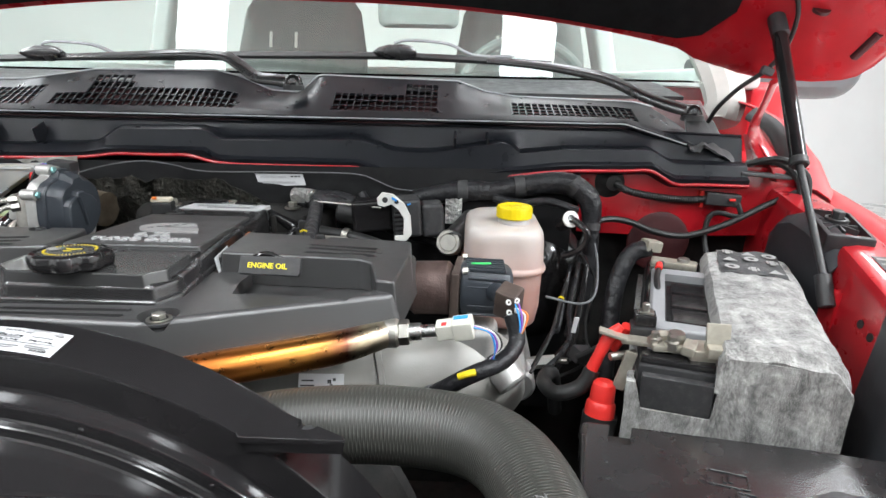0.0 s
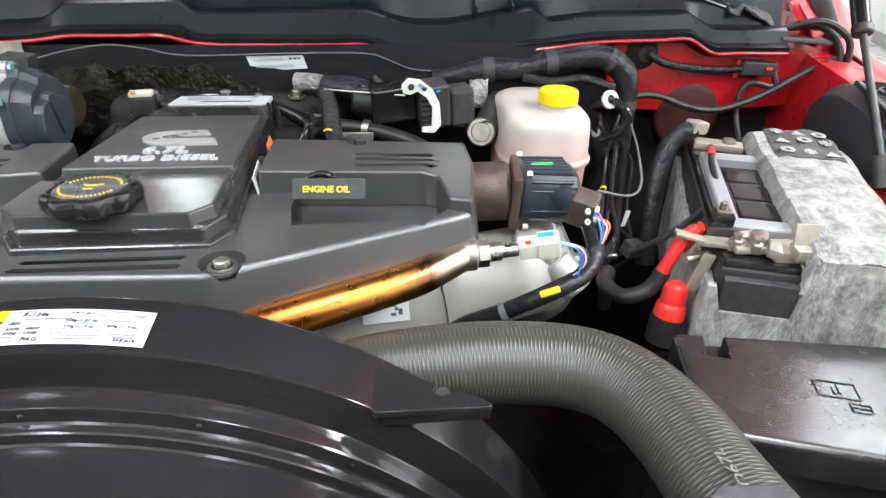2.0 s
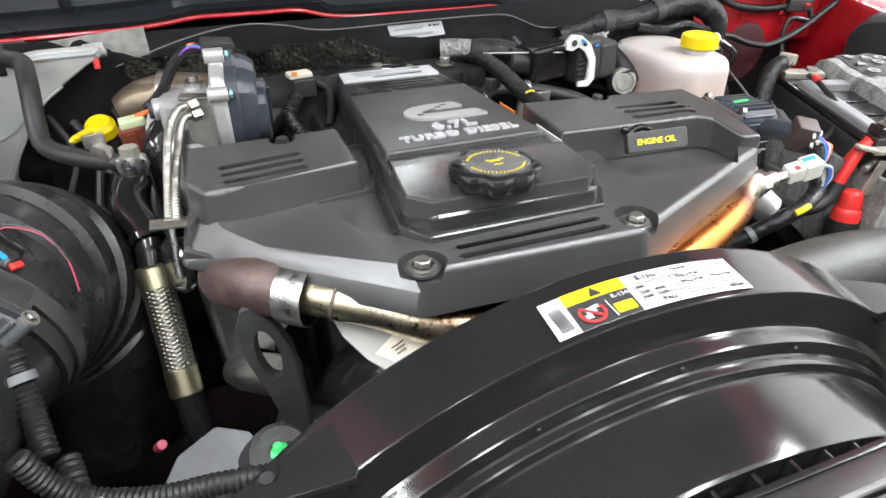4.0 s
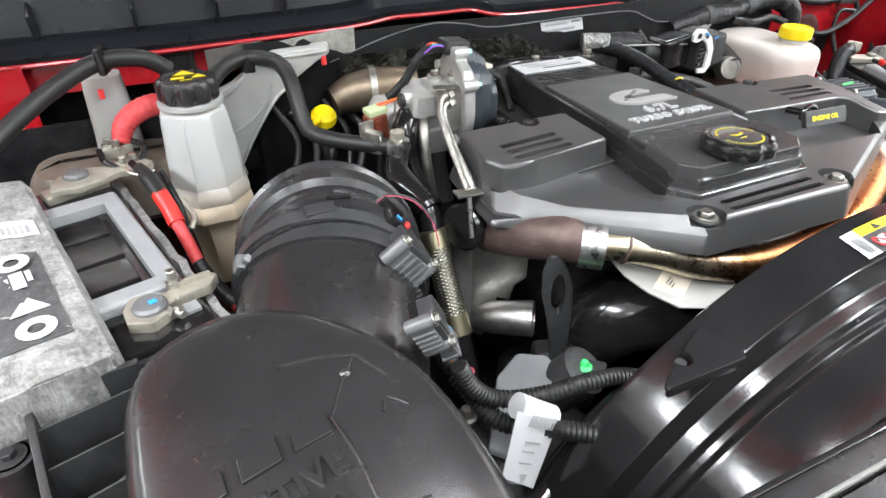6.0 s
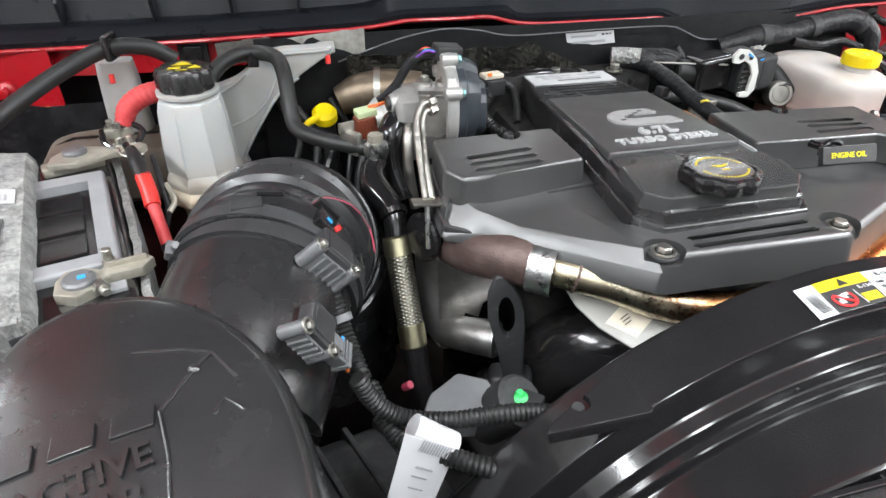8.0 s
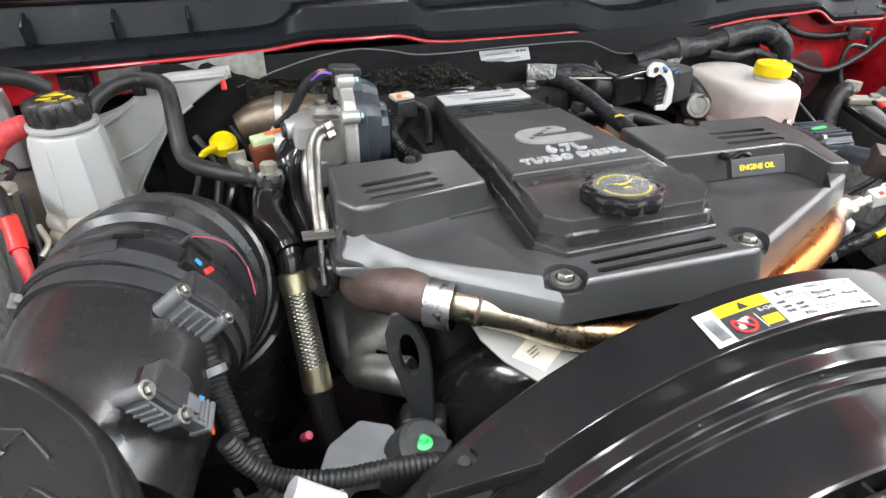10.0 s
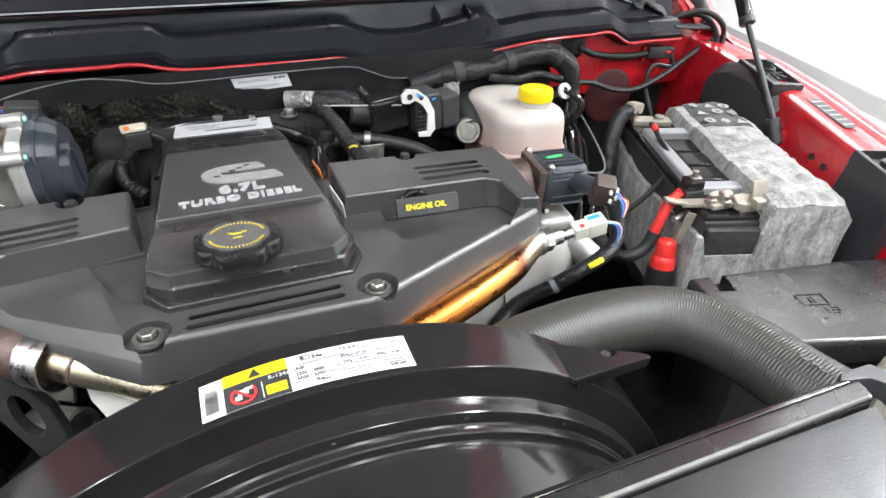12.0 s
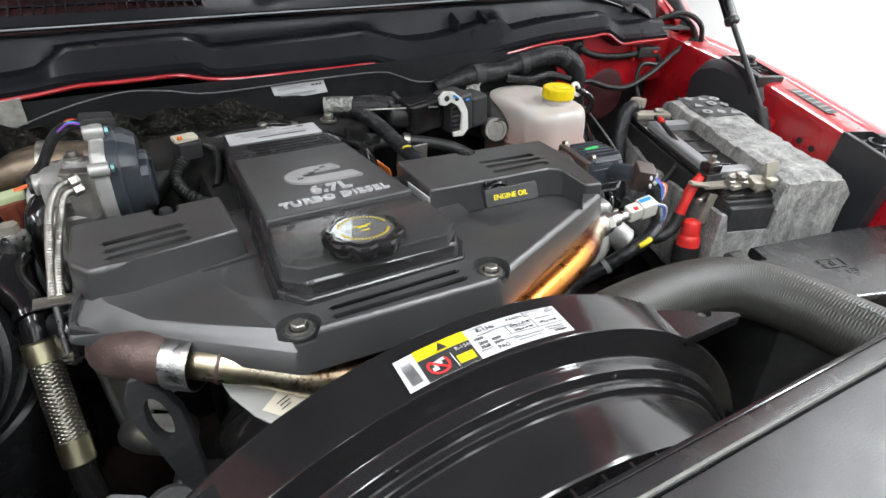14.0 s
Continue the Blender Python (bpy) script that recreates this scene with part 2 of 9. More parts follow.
def milky(name, c1, c2, fluid=None, level=0.0, fade=0.01, clear=0.0):
    """Cloudy plastic that lets light through; fluid shows as a tint below its level."""
    m, t, b, co = node_mat(name)
    col = ramp(t, noise_node(t, co, 22), [(0.3, c1), (0.7, c2)])
    if fluid:
        sep = t.nodes.new("ShaderNodeSeparateXYZ")
        t.links.new(co, sep.inputs[0])
        k = remap(t, sep.outputs[2], level - fade, level + fade, 1.0, 0.0)
        mx = t.nodes.new("ShaderNodeMix")
        mx.data_type = "RGBA"
        t.links.new(k, mx.inputs[0])
        t.links.new(col, mx.inputs[6])
        mx.inputs[7].default_value = (*fluid, 1)
        col = mx.outputs[2]
    t.links.new(col, b.inputs["Base Color"])
    b.inputs["Roughness"].default_value = 0.38
    b.inputs["Subsurface Weight"].default_value = 0.6
    b.inputs["Subsurface Radius"].default_value = (0.03, 0.025, 0.02)
    b.inputs["Subsurface Scale"].default_value = 0.5
    b.inputs["Transmission Weight"].default_value = clear
    bump(t, noise_node(t, co, 300), 0.08, 0.001, b)
    return m


M["reservoir"] = milky("cloudy_reservoir", (0.46, 0.42, 0.39), (0.52, 0.48, 0.45), (0.44, 0.25, 0.21), 0.09, 0.04)
M["jug"] = milky("milky_bottle", (0.44, 0.45, 0.44), (0.50, 0.505, 0.49), (0.46, 0.36, 0.26), 0.085, 0.03)
M["jug_clear"] = milky("clear_cloudy_plastic", (0.46, 0.46, 0.445), (0.54, 0.54, 0.52), clear=0.25)
M["jug_tan"] = milky("yellowed_bottle", (0.46, 0.38, 0.28), (0.55, 0.47, 0.36))
M["tank_tan"] = milky("greyed_tan_plastic", (0.13, 0.105, 0.085), (0.18, 0.15, 0.125))
M["khaki"] = surf("khaki_tape", (0.14, 0.135, 0.09), (0.24, 0.23, 0.17), (0.4, 0.6), scale=60, grain=500, grain_bump=0.4)
M["red_sleeving"] = surf("faded_red_sleeving", (0.50, 0.035, 0.04), (0.60, 0.07, 0.07), (0.5, 0.65), scale=120, grain=700, grain_bump=0.4)
M["bright_cast"] = surf("bright_cast_aluminium", (0.40, 0.395, 0.38), (0.60, 0.59, 0.57), (0.28, 0.46), metal=0.95, scale=60, grain=420, grain_bump=0.35, dent=0.2)
M["washer"] = milky("washer_bottle", (0.66, 0.62, 0.5), (0.72, 0.68, 0.57))


def heat_tint(name, axis, stops, patch=0.0):
    """Bare steel with bands of temper colours along one axis, and rust spots."""
    m, t, b, co = node_mat(name)
    sep = t.nodes.new("ShaderNodeSeparateXYZ")
    t.links.new(co, sep.inputs[0])
    wob = t.nodes.new("ShaderNodeMath")
    wob.operation = "MULTIPLY_ADD"
    t.links.new(noise_node(t, co, 60), wob.inputs[0])
    wob.inputs[1].default_value = 0.02
    t.links.new(sep.outputs[axis], wob.inputs[2])
    lo, hi = stops[0][0], stops[-1][0]
    k = remap(t, wob.outputs[0], lo, hi, 0.0, 1.0)
    col = ramp(t, k, [((p - lo) / (hi - lo), c) for p, c in stops])
    if patch:
        d = remap(t, noise_node(t, co, 170, 6.0, 0.75), 0.49, 0.57, 0.0, patch)
        side = remap(t, wob.outputs[0], 0.03, -0.02, 0.0, 1.0)
        off = remap(t, wob.outputs[0], -0.165, -0.10, 0.0, 1.0)
        both = t.nodes.new("ShaderNodeMath")
        both.operation = "MULTIPLY"
        t.links.new(side, both.inputs[0])
        t.links.new(off, both.inputs[1])
        side = both.outputs[0]
        mul = t.nodes.new("ShaderNodeMath")
        mul.operation = "MULTIPLY"
        t.links.new(d, mul.inputs[0])
        t.links.new(side, mul.inputs[1])
        mx = t.nodes.new("ShaderNodeMix")
        mx.data_type = "RGBA"
        t.links.new(mul.outputs[0], mx.inputs[0])
        t.links.new(col, mx.inputs[6])
        mx.inputs[7].default_value = (0.16, 0.06, 0.025, 1)
        col = mx.outputs[2]
    t.links.new(col, b.inputs["Base Color"])
    b.inputs["Metallic"].default_value = 1.0
    t.links.new(remap(t, noise_node(t, co, 80), 0.3, 0.7, 0.24, 0.38), b.inputs["Roughness"])
    return m


def foil(name, tone, fine):
    """Crinkled metal foil."""
    m, t, b, co = node_mat(name)
    t.links.new(ramp(t, noise_node(t, co, 30, 5.0, 0.6), [(0.3, tuple(c * 0.45 for c in tone)), (0.7, tone)]), b.inputs["Base Color"])
    b.inputs["Metallic"].default_value = 1.0
    b.inputs["Roughness"].default_value = 0.34
    v = t.nodes.new("ShaderNodeTexVoronoi")
    v.inputs["Scale"].default_value = fine
    t.links.new(co, v.inputs["Vector"])
    below = bump(t, v.outputs["Distance"], 0.8, 0.004, b)
    bump(t, noise_node(t, co, fine * 2.4, 5.0, 0.65), 0.9, 0.003, b, below)
    return m


# near-black tone for the broad foil, bright tone for the small pieces
M["foil"] = foil("dark_crinkled_foil", (0.05, 0.048, 0.042), 170)
M["bright_foil"] = foil("bright_crinkled_foil", (0.62, 0.62, 0.6), 190)


def weave(name, c1, c2, metal, rough, pu, pv, depth):
    """Braid: two families of threads across the part's own UV."""
    m, t, b, co = node_mat(name)
    uv = t.nodes.new("ShaderNodeTexCoord").outputs["UV"]
    mp = t.nodes.new("ShaderNodeMapping")
    mp.inputs["Scale"].default_value = (pu, pv, 1)
    t.links.new(uv, mp.inputs[0])
    ck = t.nodes.new("ShaderNodeTexWave")
    ck.bands_direction, ck.inputs["Scale"].default_value = "DIAGONAL", 1.0
    t.links.new(mp.outputs[0], ck.inputs[0])
    mp2 = t.nodes.new("ShaderNodeMapping")
    mp2.inputs["Scale"].default_value = (-pu, pv, 1)
    t.links.new(uv, mp2.inputs[0])
    ck2 = t.nodes.new("ShaderNodeTexWave")
    ck2.bands_direction, ck2.inputs["Scale"].default_value = "DIAGONAL", 1.0
    t.links.new(mp2.outputs[0], ck2.inputs[0])
    mu = t.nodes.new("ShaderNodeMath")
    mu.operation = "MULTIPLY"
    t.links.new(ck.outputs["Fac"], mu.inputs[0])
    t.links.new(ck2.outputs["Fac"], mu.inputs[1])
    t.links.new(ramp(t, mu.outputs[0], [(0.1, c1), (0.7, c2)]), b.inputs["Base Color"])
    b.inputs["Metallic"].default_value, b.inputs["Roughness"].default_value = metal, rough
    bump(t, mu.outputs[0], 0.9, depth, b)
    return m


M["hose_braid"] = weave("fabric_braided_rubber", (0.030, 0.030, 0.026), (0.047, 0.047, 0.041), 0.0, 0.42, 5.0, 40.0, 0.0004)
M["steel_braid"] = weave("steel_braid", (0.36, 0.34, 0.28), (0.66, 0.63, 0.54), 1.0, 0.34, 7.0, 14.0, 0.0010)


def glass(name, tint, rough=0.0):
    m, t, b, co = node_mat(name)
    b.inputs["Base Color"].default_value = (*tint, 1)
    b.inputs["Transmission Weight"].default_value = 1.0
    b.inputs["Roughness"].default_value = rough
    b.inputs["IOR"].default_value = 1.45
    return m


M["glass"] = glass("tinted_screen_glass", (0.82, 0.95, 0.89))

# ---- shape helpers ----
BASE = {}


def thing(name, at, label, category, group="", kind="", shift=(0, 0, 0)):
    """An Empty at a thing's base, to hold its parts; shift moves them all."""
    ob = new(name)
    ob.empty_display_size = 0.03
    ob.location = at
    BASE[ob] = Vector(at) - Vector(shift)
    return tagged(ob, label, category, group, kind)


def finish(bm, name, mat, sharp=0.6):
    bmesh.ops.recalc_face_normals(bm, faces=bm.faces)
    for f in bm.faces:
        f.smooth = True
    for e in bm.edges:
        e.smooth = not (len(e.link_faces) == 2 and e.calc_face_angle(0) > sharp)
    me = bpy.data.meshes.new(name)
    bm.to_mesh(me)
    bm.free()
    me.materials.append(M[mat] if isinstance(mat, str) else mat)
    return me


def crisp(ob):
    """Keeps broad faces flat beside their rounded edges."""
    md = ob.modifiers.new("crisp", "WEIGHTED_NORMAL")
    md.keep_sharp, md.weight = True, 80


def part(name, bm, mat, parent, label="", sharp=0.6):
    """Links a bmesh, in world metres, as one mesh under a thing or a part."""
    base = BASE[parent]
    bmesh.ops.translate(bm, verts=bm.verts, vec=-base)
    ob = new(name, finish(bm, name, mat, sharp))
    ob.parent = parent
    crisp(ob)
    BASE[ob] = base
    return tagged(ob, label)


def solo(name, bm, mat, at, label, category, group="", kind="", sharp=0.6):
    """One mesh that is a whole thing."""
    bmesh.ops.translate(bm, verts=bm.verts, vec=-Vector(at))
    ob = new(name, finish(bm, name, mat, sharp))
    ob.location = at
    crisp(ob)
    BASE[ob] = Vector(at)
    return tagged(ob, label, category, group, kind)


def B():
    return bmesh.new()


def merge(bm, other):
    me = bpy.data.meshes.new("tmp")
    other.to_mesh(me)
    other.free()
    bm.from_mesh(me)
    bpy.data.meshes.remove(me)
    return bm


def box(c, s, rot=(0, 0, 0), bev=0.0, seg=2, bm=None, taper=1.0):
    """A bevelled box: centre, size, degrees; taper shrinks its top."""
    b = B()
    bmesh.ops.create_cube(b, size=1)
    for v in b.verts:
        k = taper if v.co.z > 0 else 1.0
        v.co = Vector((v.co.x * s[0] * k, v.co.y * s[1] * k, v.co.z * s[2]))
    if bev:
        bmesh.ops.bevel(b, geom=b.edges[:], offset=bev, segments=seg, affect="EDGES", profile=0.5)
    b.transform(pose(*c, *rot))
    return b if bm is None else merge(bm, b)


def prism(pts, z0, z1, bev=0.0, seg=2, grow=0.0, bm=None, m=None, low_bevel=False):
    """A plan polygon pulled up from z0 to z1 (a number, or one for each corner); grow spreads its foot."""
    b = B()
    n = len(pts)
    cx, cy = sum(p[0] for p in pts) / n, sum(p[1] for p in pts) / n
    tops = z1 if isinstance(z1, (list, tuple)) else [z1] * n
    lows = z0 if isinstance(z0, (list, tuple)) else [z0] * n
    lo, hi = [], []
    for i, (x, y) in enumerate(pts):
        d = Vector((x - cx, y - cy))
        d = d.normalized() * (grow[i] if isinstance(grow, (list, tuple)) else grow) if d.length else d
        lo.append(b.verts.new((x + d.x, y + d.y, lows[i])))
        hi.append(b.verts.new((x, y, tops[i])))
    b.faces.new(hi)
    b.faces.new(lo[::-1])
    for i in range(n):
        b.faces.new((lo[i], lo[(i + 1) % n], hi[(i + 1) % n], hi[i]))
    bmesh.ops.recalc_face_normals(b, faces=b.faces)
    if bev:
        his = set(hi)
        es = [e for e in b.edges if low_bevel or e.verts[0] in his or e.verts[1] in his]
        bmesh.ops.bevel(b, geom=es, offset=bev, segments=seg, affect="EDGES", profile=0.5)
    if m:
        b.transform(m)
    return b if bm is None else merge(bm, b)


def lathe(prof, m=None, seg=32, bm=None, wave=None):
    """A profile of (radius, height) turned round z, then posed; wave(a) scales the radius round the turn."""
    b = B()
    rings = []
    for r, h in prof:
        if r <= 1e-6:
            rings.append([b.verts.new((0, 0, h))])
        else:
            rings.append([b.verts.new((r * (wave(a) if wave else 1) * math.cos(a), r * (wave(a) if wave else 1) * math.sin(a), h)) for a in (2 * math.pi * i / seg for i in range(seg))])
    for p, q in zip(rings, rings[1:]):
        for i in range(seg):
            j = (i + 1) % seg
            if len(p) == 1 and len(q) == 1:
                continue
            if len(p) == 1:
                b.faces.new((p[0], q[i], q[j]))
            elif len(q) == 1:
                b.faces.new((p[i], p[j], q[0]))
            else:
                b.faces.new((p[i], p[j], q[j], q[i]))
    if m:
        b.transform(m)
    return b if bm is None else merge(bm, b)


def aim(at, to):
    """A pose at a point whose z looks towards another."""
    d = Vector(to) - Vector(at)
    return Matrix.Translation(at) @ d.to_track_quat("Z", "Y").to_matrix().to_4x4()


def rod(a, b_, r, seg=16, bm=None, bev=0.0):
    h = (Vector(b_) - Vector(a)).length
    e = min(bev or r * 0.15, h * 0.3)
    return lathe([(0, 0), (r - e, 0), (r, e), (r, h - e), (r - e, h), (0, h)], aim(a, b_), seg, bm)


def smooth_path(pts, step):
    """Points along a Catmull-Rom curve, about step apart."""
    p = [Vector(q) for q in pts]
    p = [p[0] * 2 - p[1]] + p + [p[-1] * 2 - p[-2]]
    out = []
    for i in range(1, len(p) - 2):
        n = max(2, int((p[i + 1] - p[i]).length / step))
        for k in range(n):
            t = k / n
            out.append(0.5 * (2 * p[i] + (p[i + 1] - p[i - 1]) * t + (2 * p[i - 1] - 5 * p[i] + 4 * p[i + 1] - p[i + 2]) * t * t + (3 * p[i] - p[i - 1] - 3 * p[i + 1] + p[i + 2]) * t ** 3))
    out.append(p[-2].copy())
    return out


def tube(pts, r, seg=12, step=0.008, rib=None, bm=None, radii=None, flat=1.0):
    """A hose through points. rib: (pitch, depth) corrugates it; radii: a radius at each given point; flat squashes it."""
    b = B()
    path = smooth_path(pts, min(step, rib[0] / 4) if rib else step)
    uvl = b.loops.layers.uv.new("UVMap")
    # running length, and the radius along it
    acc = [0.0]
    for u, v in zip(path, path[1:]):
        acc.append(acc[-1] + (v - u).length)
    if radii:
        marks, j = [], 0
        for q in pts:
            j = min(range(len(path)), key=lambda i: (path[i] - Vector(q)).length)
            marks.append(acc[j])
    tan = [(path[min(i + 1, len(path) - 1)] - path[max(i - 1, 0)]).normalized() for i in range(len(path))]
    n = tan[0].orthogonal().normalized()
    rings = []
    for i, q in enumerate(path):
        n = (n - tan[i] * n.dot(tan[i])).normalized()
        w = tan[i].cross(n)
        rr = float(np.interp(acc[i], marks, radii)) if radii else r
        if rib:
            rr -= rib[1] * (0.5 + 0.5 * math.cos(2 * math.pi * acc[i] / rib[0]))
        rings.append([b.verts.new(q + rr * (math.cos(a) * n + flat * math.sin(a) * w)) for a in (2 * math.pi * k / seg for k in range(seg))])
    for i, (p, q) in enumerate(zip(rings, rings[1:])):
        for k in range(seg):
            j = (k + 1) % seg
            f = b.faces.new((p[k], p[j], q[j], q[k]))
            for lp, uv in zip(f.loops, ((k / seg, acc[i]), ((k + 1) / seg, acc[i]), ((k + 1) / seg, acc[i + 1]), (k / seg, acc[i + 1]))):
                lp[uvl].uv = (uv[0], uv[1] / (2 * math.pi * max(r, 1e-4)))
    b.faces.new(rings[0][::-1])
    b.faces.new(rings[-1])
    return b if bm is None else merge(bm, b)


def sheet(grid, thick=0.0, bm=None):
    """A skin over a grid of points, given thickness."""
    b = B()
    vs = [[b.verts.new(p) for p in row] for row in grid]
    for i in range(len(vs) - 1):
        for j in range(len(vs[0]) - 1):
            b.faces.new((vs[i][j], vs[i][j + 1], vs[i + 1][j + 1], vs[i + 1][j]))
    if thick:
        bmesh.ops.recalc_face_normals(b, faces=b.faces)
        bmesh.ops.solidify(b, geom=b.faces[:], thickness=thick)
    return b if bm is None else merge(bm, b)


def ngon(pts, direction, thick, bev=0.0, bm=None):
    """A flat plate: a loop of points pushed along a direction."""
    b = B()
    d = Vector(direction).normalized() * thick
    lo = [b.verts.new(Vector(p)) for p in pts]
    hi = [b.verts.new(Vector(p) + d) for p in pts]
    b.faces.new(lo[::-1])
    b.faces.new(hi)
    n = len(pts)
    for i in range(n):
        b.faces.new((lo[i], lo[(i + 1) % n], hi[(i + 1) % n], hi[i]))
    bmesh.ops.recalc_face_normals(b, faces=b.faces)
    if bev:
        bmesh.ops.bevel(b, geom=b.edges[:], offset=bev, segments=2, affect="EDGES", profile=0.5)
    return b if bm is None else merge(bm, b)


def cut(bm, *cutters):
    """Takes solids away from a solid."""
    for c in cutters:
        obs = []
        for q in (bm, c):
            bmesh.ops.recalc_face_normals(q, faces=q.faces)
            me = bpy.data.meshes.new("tmp")
            q.to_mesh(me)
            q.free()
            obs.append(new("tmp", me))
        md = obs[0].modifiers.new("cut", "BOOLEAN")
        md.operation, md.solver, md.object = "DIFFERENCE", "EXACT", obs[1]
        res = bpy.data.meshes.new_from_object(obs[0].evaluated_get(bpy.context.evaluated_depsgraph_get()))
        bm = B()
        bm.from_mesh(res)
        for o in obs:
            me = o.data
            bpy.data.objects.remove(o)
            bpy.data.meshes.remove(me)
        bpy.data.meshes.remove(res)
    return bm


def letters(text, size, depth, m, spacing=1.0, bold=0.0, squash=1.0):
    """Raised letters in the built-in font, standing in the pose's xy plane, centred."""
    cu = bpy.data.curves.new("tmp", "FONT")
    cu.body, cu.size, cu.extrude, cu.align_x, cu.align_y, cu.space_character, cu.offset = text, size, depth / 2, "CENTER", "CENTER", spacing, bold
    cu.resolution_u = 3
    ob = new("tmp", cu)
    me = bpy.data.meshes.new_from_object(ob.evaluated_get(bpy.context.evaluated_depsgraph_get()))
    b = B()
    b.from_mesh(me)
    bpy.data.objects.remove(ob)
    bpy.data.curves.remove(cu)
    bpy.data.meshes.remove(me)
    b.transform(m @ Matrix.Diagonal((1, squash, 1, 1)))
    return b


def bars(rows, m, thick=0.0004):
    """Plain bars (x, y, width, height) lying in a pose's xy plane."""
    b = B()
    for x, y, w, h in rows:
        q = B()
        bmesh.ops.create_cube(q, size=1)
        q.transform(m @ Matrix.Translation((x, y, thick / 2)) @ Matrix.Diagonal((w, h, thick, 1)))
        merge(b, q)
    return b


def hexbolt(at, to, r, h, mat, parent, name="bolt", washer=True):
    m = aim(at, to)
    b = lathe([(0, 0), (r * 1.7, 0), (r * 1.7, h * 0.25), (r * 1.2, h * 0.3)], m, 20) if washer else B()
    lathe([(0, h * 0.25), (r, h * 0.25), (r, h * 0.9), (r * 0.85, h), (0, h)], m, 6, b)
    return part(name, b, mat, parent)

# ---- the hall round the truck ----
CX = -0.312  # the truck's middle line
floor = solo("floor", box((CX, 0.4, -0.05), (12.6, 14.4, 0.1)), "floor", (CX, 0.4, 0), "white epoxy hall floor, slightly dusty", "floor", kind="structure")
# the unseen south wall is greyed so glossy black parts reflect less
for nm, c, s in (("wall_west", (-6.4, 0.4, 1.9), (0.2, 14.4, 3.8)), ("wall_north", (CX + 0.3, 7.5, 1.9), (12.1, 0.2, 3.8)), ("wall_south", (CX - 0.8, -6.7, 1.9), (10.5, 0.2, 3.8))):
    solo(nm, box(c, s), "dim_wall" if nm == "wall_south" else "wall", c, "unseen hall wall, grey to darken reflections" if nm == "wall_south" else "plain white painted hall wall", "wall", kind="structure")
# the wall beside the truck runs slantwise past it
solo("wall_east", prism([(3.80, -6.8), (4.0, -6.8), (4.0, 1.5), (6.07, 7.4), (5.86, 7.4), (3.80, 1.55)], 0.0, 3.8), "wall", (4.0, 0.4, 0), "plain white painted hall wall", "wall", kind="structure")
solo("ceiling", box((CX, 0.4, 3.9), (12.6, 14.4, 0.2)), "pale_wall", (CX, 0.4, 3.8), "pale hall ceiling", "ceiling", kind="structure")
solo("baseboard", prism([(3.78, -6.6), (3.797, -6.6), (3.797, 1.55), (5.855, 7.39), (5.838, 7.39), (3.78, 1.55)], 0.0, 0.14, 0.003), "skirting", (3.8, 0.4, 0), "pale grey skirting along the white wall", "baseboard", kind="structure")

# ---- truck body round the engine bay ----


def fender(side):
    """Red outer wing with its folded inner edge; side 1 is the driver's."""
    f = thing("fender", (CX + side * 0.9, 0.5, 0.6), "glossy red truck fender beside the open engine bay", "fender", "fenders")
    ys = [-0.25 + 0.1 * i for i in range(18)]

    def rail_at(y):
        """The rail's middle line: how far out, and how high."""
        return 0.824 - 0.2 * (0.8 - y) * (1.0 if y < 0.8 else 0.5), 1.196 - 0.177 * (0.8 - y) * (1.0 if y < 0.8 else 0.6)

    rows, rail = [], []
    for y in ys:
        a, z = rail_at(y)
        rows.append([(CX + side * (a + da), y, zz) for da, zz in ((0.045, z - 0.02), (0.058, z - 0.012), (0.075, z - 0.010), (0.095, z - 0.016), (0.12, z - 0.05), (0.135, z - 0.12), (0.145, 0.8), (0.13, 0.55))])
        rail.append([(CX + side * (a + da), y, z + dz) for da, dz in ((0.045, -0.02), (0.032, -0.006), (0.02, 0.0), (-0.012, 0.0), (-0.026, -0.004), (-0.032, -0.014), (-0.042, -0.085), (-0.048, -0.2))])
    part("outer_skin", sheet(rows, 0.003), "red", f)
    part("inner_rail", sheet(rail, 0.002), "red_inner", f)
    a, z = rail_at(0.67)
    m = pose(CX + side * (a + 0.004), 0.67, z + 0.0015, 9, 0, -side * 11)
    part("rail_label", bars([(0, 0, 0.022, 0.085)], m), "clip_grey", f, "grey printed label on the rail")
    for q in range(6):
        part("label_print", bars([(0.0, -0.034 + 0.0135 * q, 0.017, 0.004)], m @ Matrix.Translation((0, 0, 0.0006))), "faded_print", f)
    # flat dark discs stand in for the shade in the rail's holes
    for y in (0.62, 0.645, 0.40):
        a, z = rail_at(y)
        part("rail_hole_disc", lathe([(0, 0.0008), (0.005, 0.0008), (0.005, 0)], aim((CX + side * (a - 0.037), y, z - 0.045), (CX + side * (a - 1.0), y, z + 0.08)), 14), "dark", f)
    lin = [[(CX + side * (0.78 + 0.1 * i / 9), -0.1 + i * 0.13, 1.06 - 0.52 * j / 4) for j in range(5)] for i in range(10)]
    part("liner", sheet(lin, 0.004), "dark", f, "black wheelhouse liner")
    return f


fender_right = fender(1)
fender_left = fender(-1)


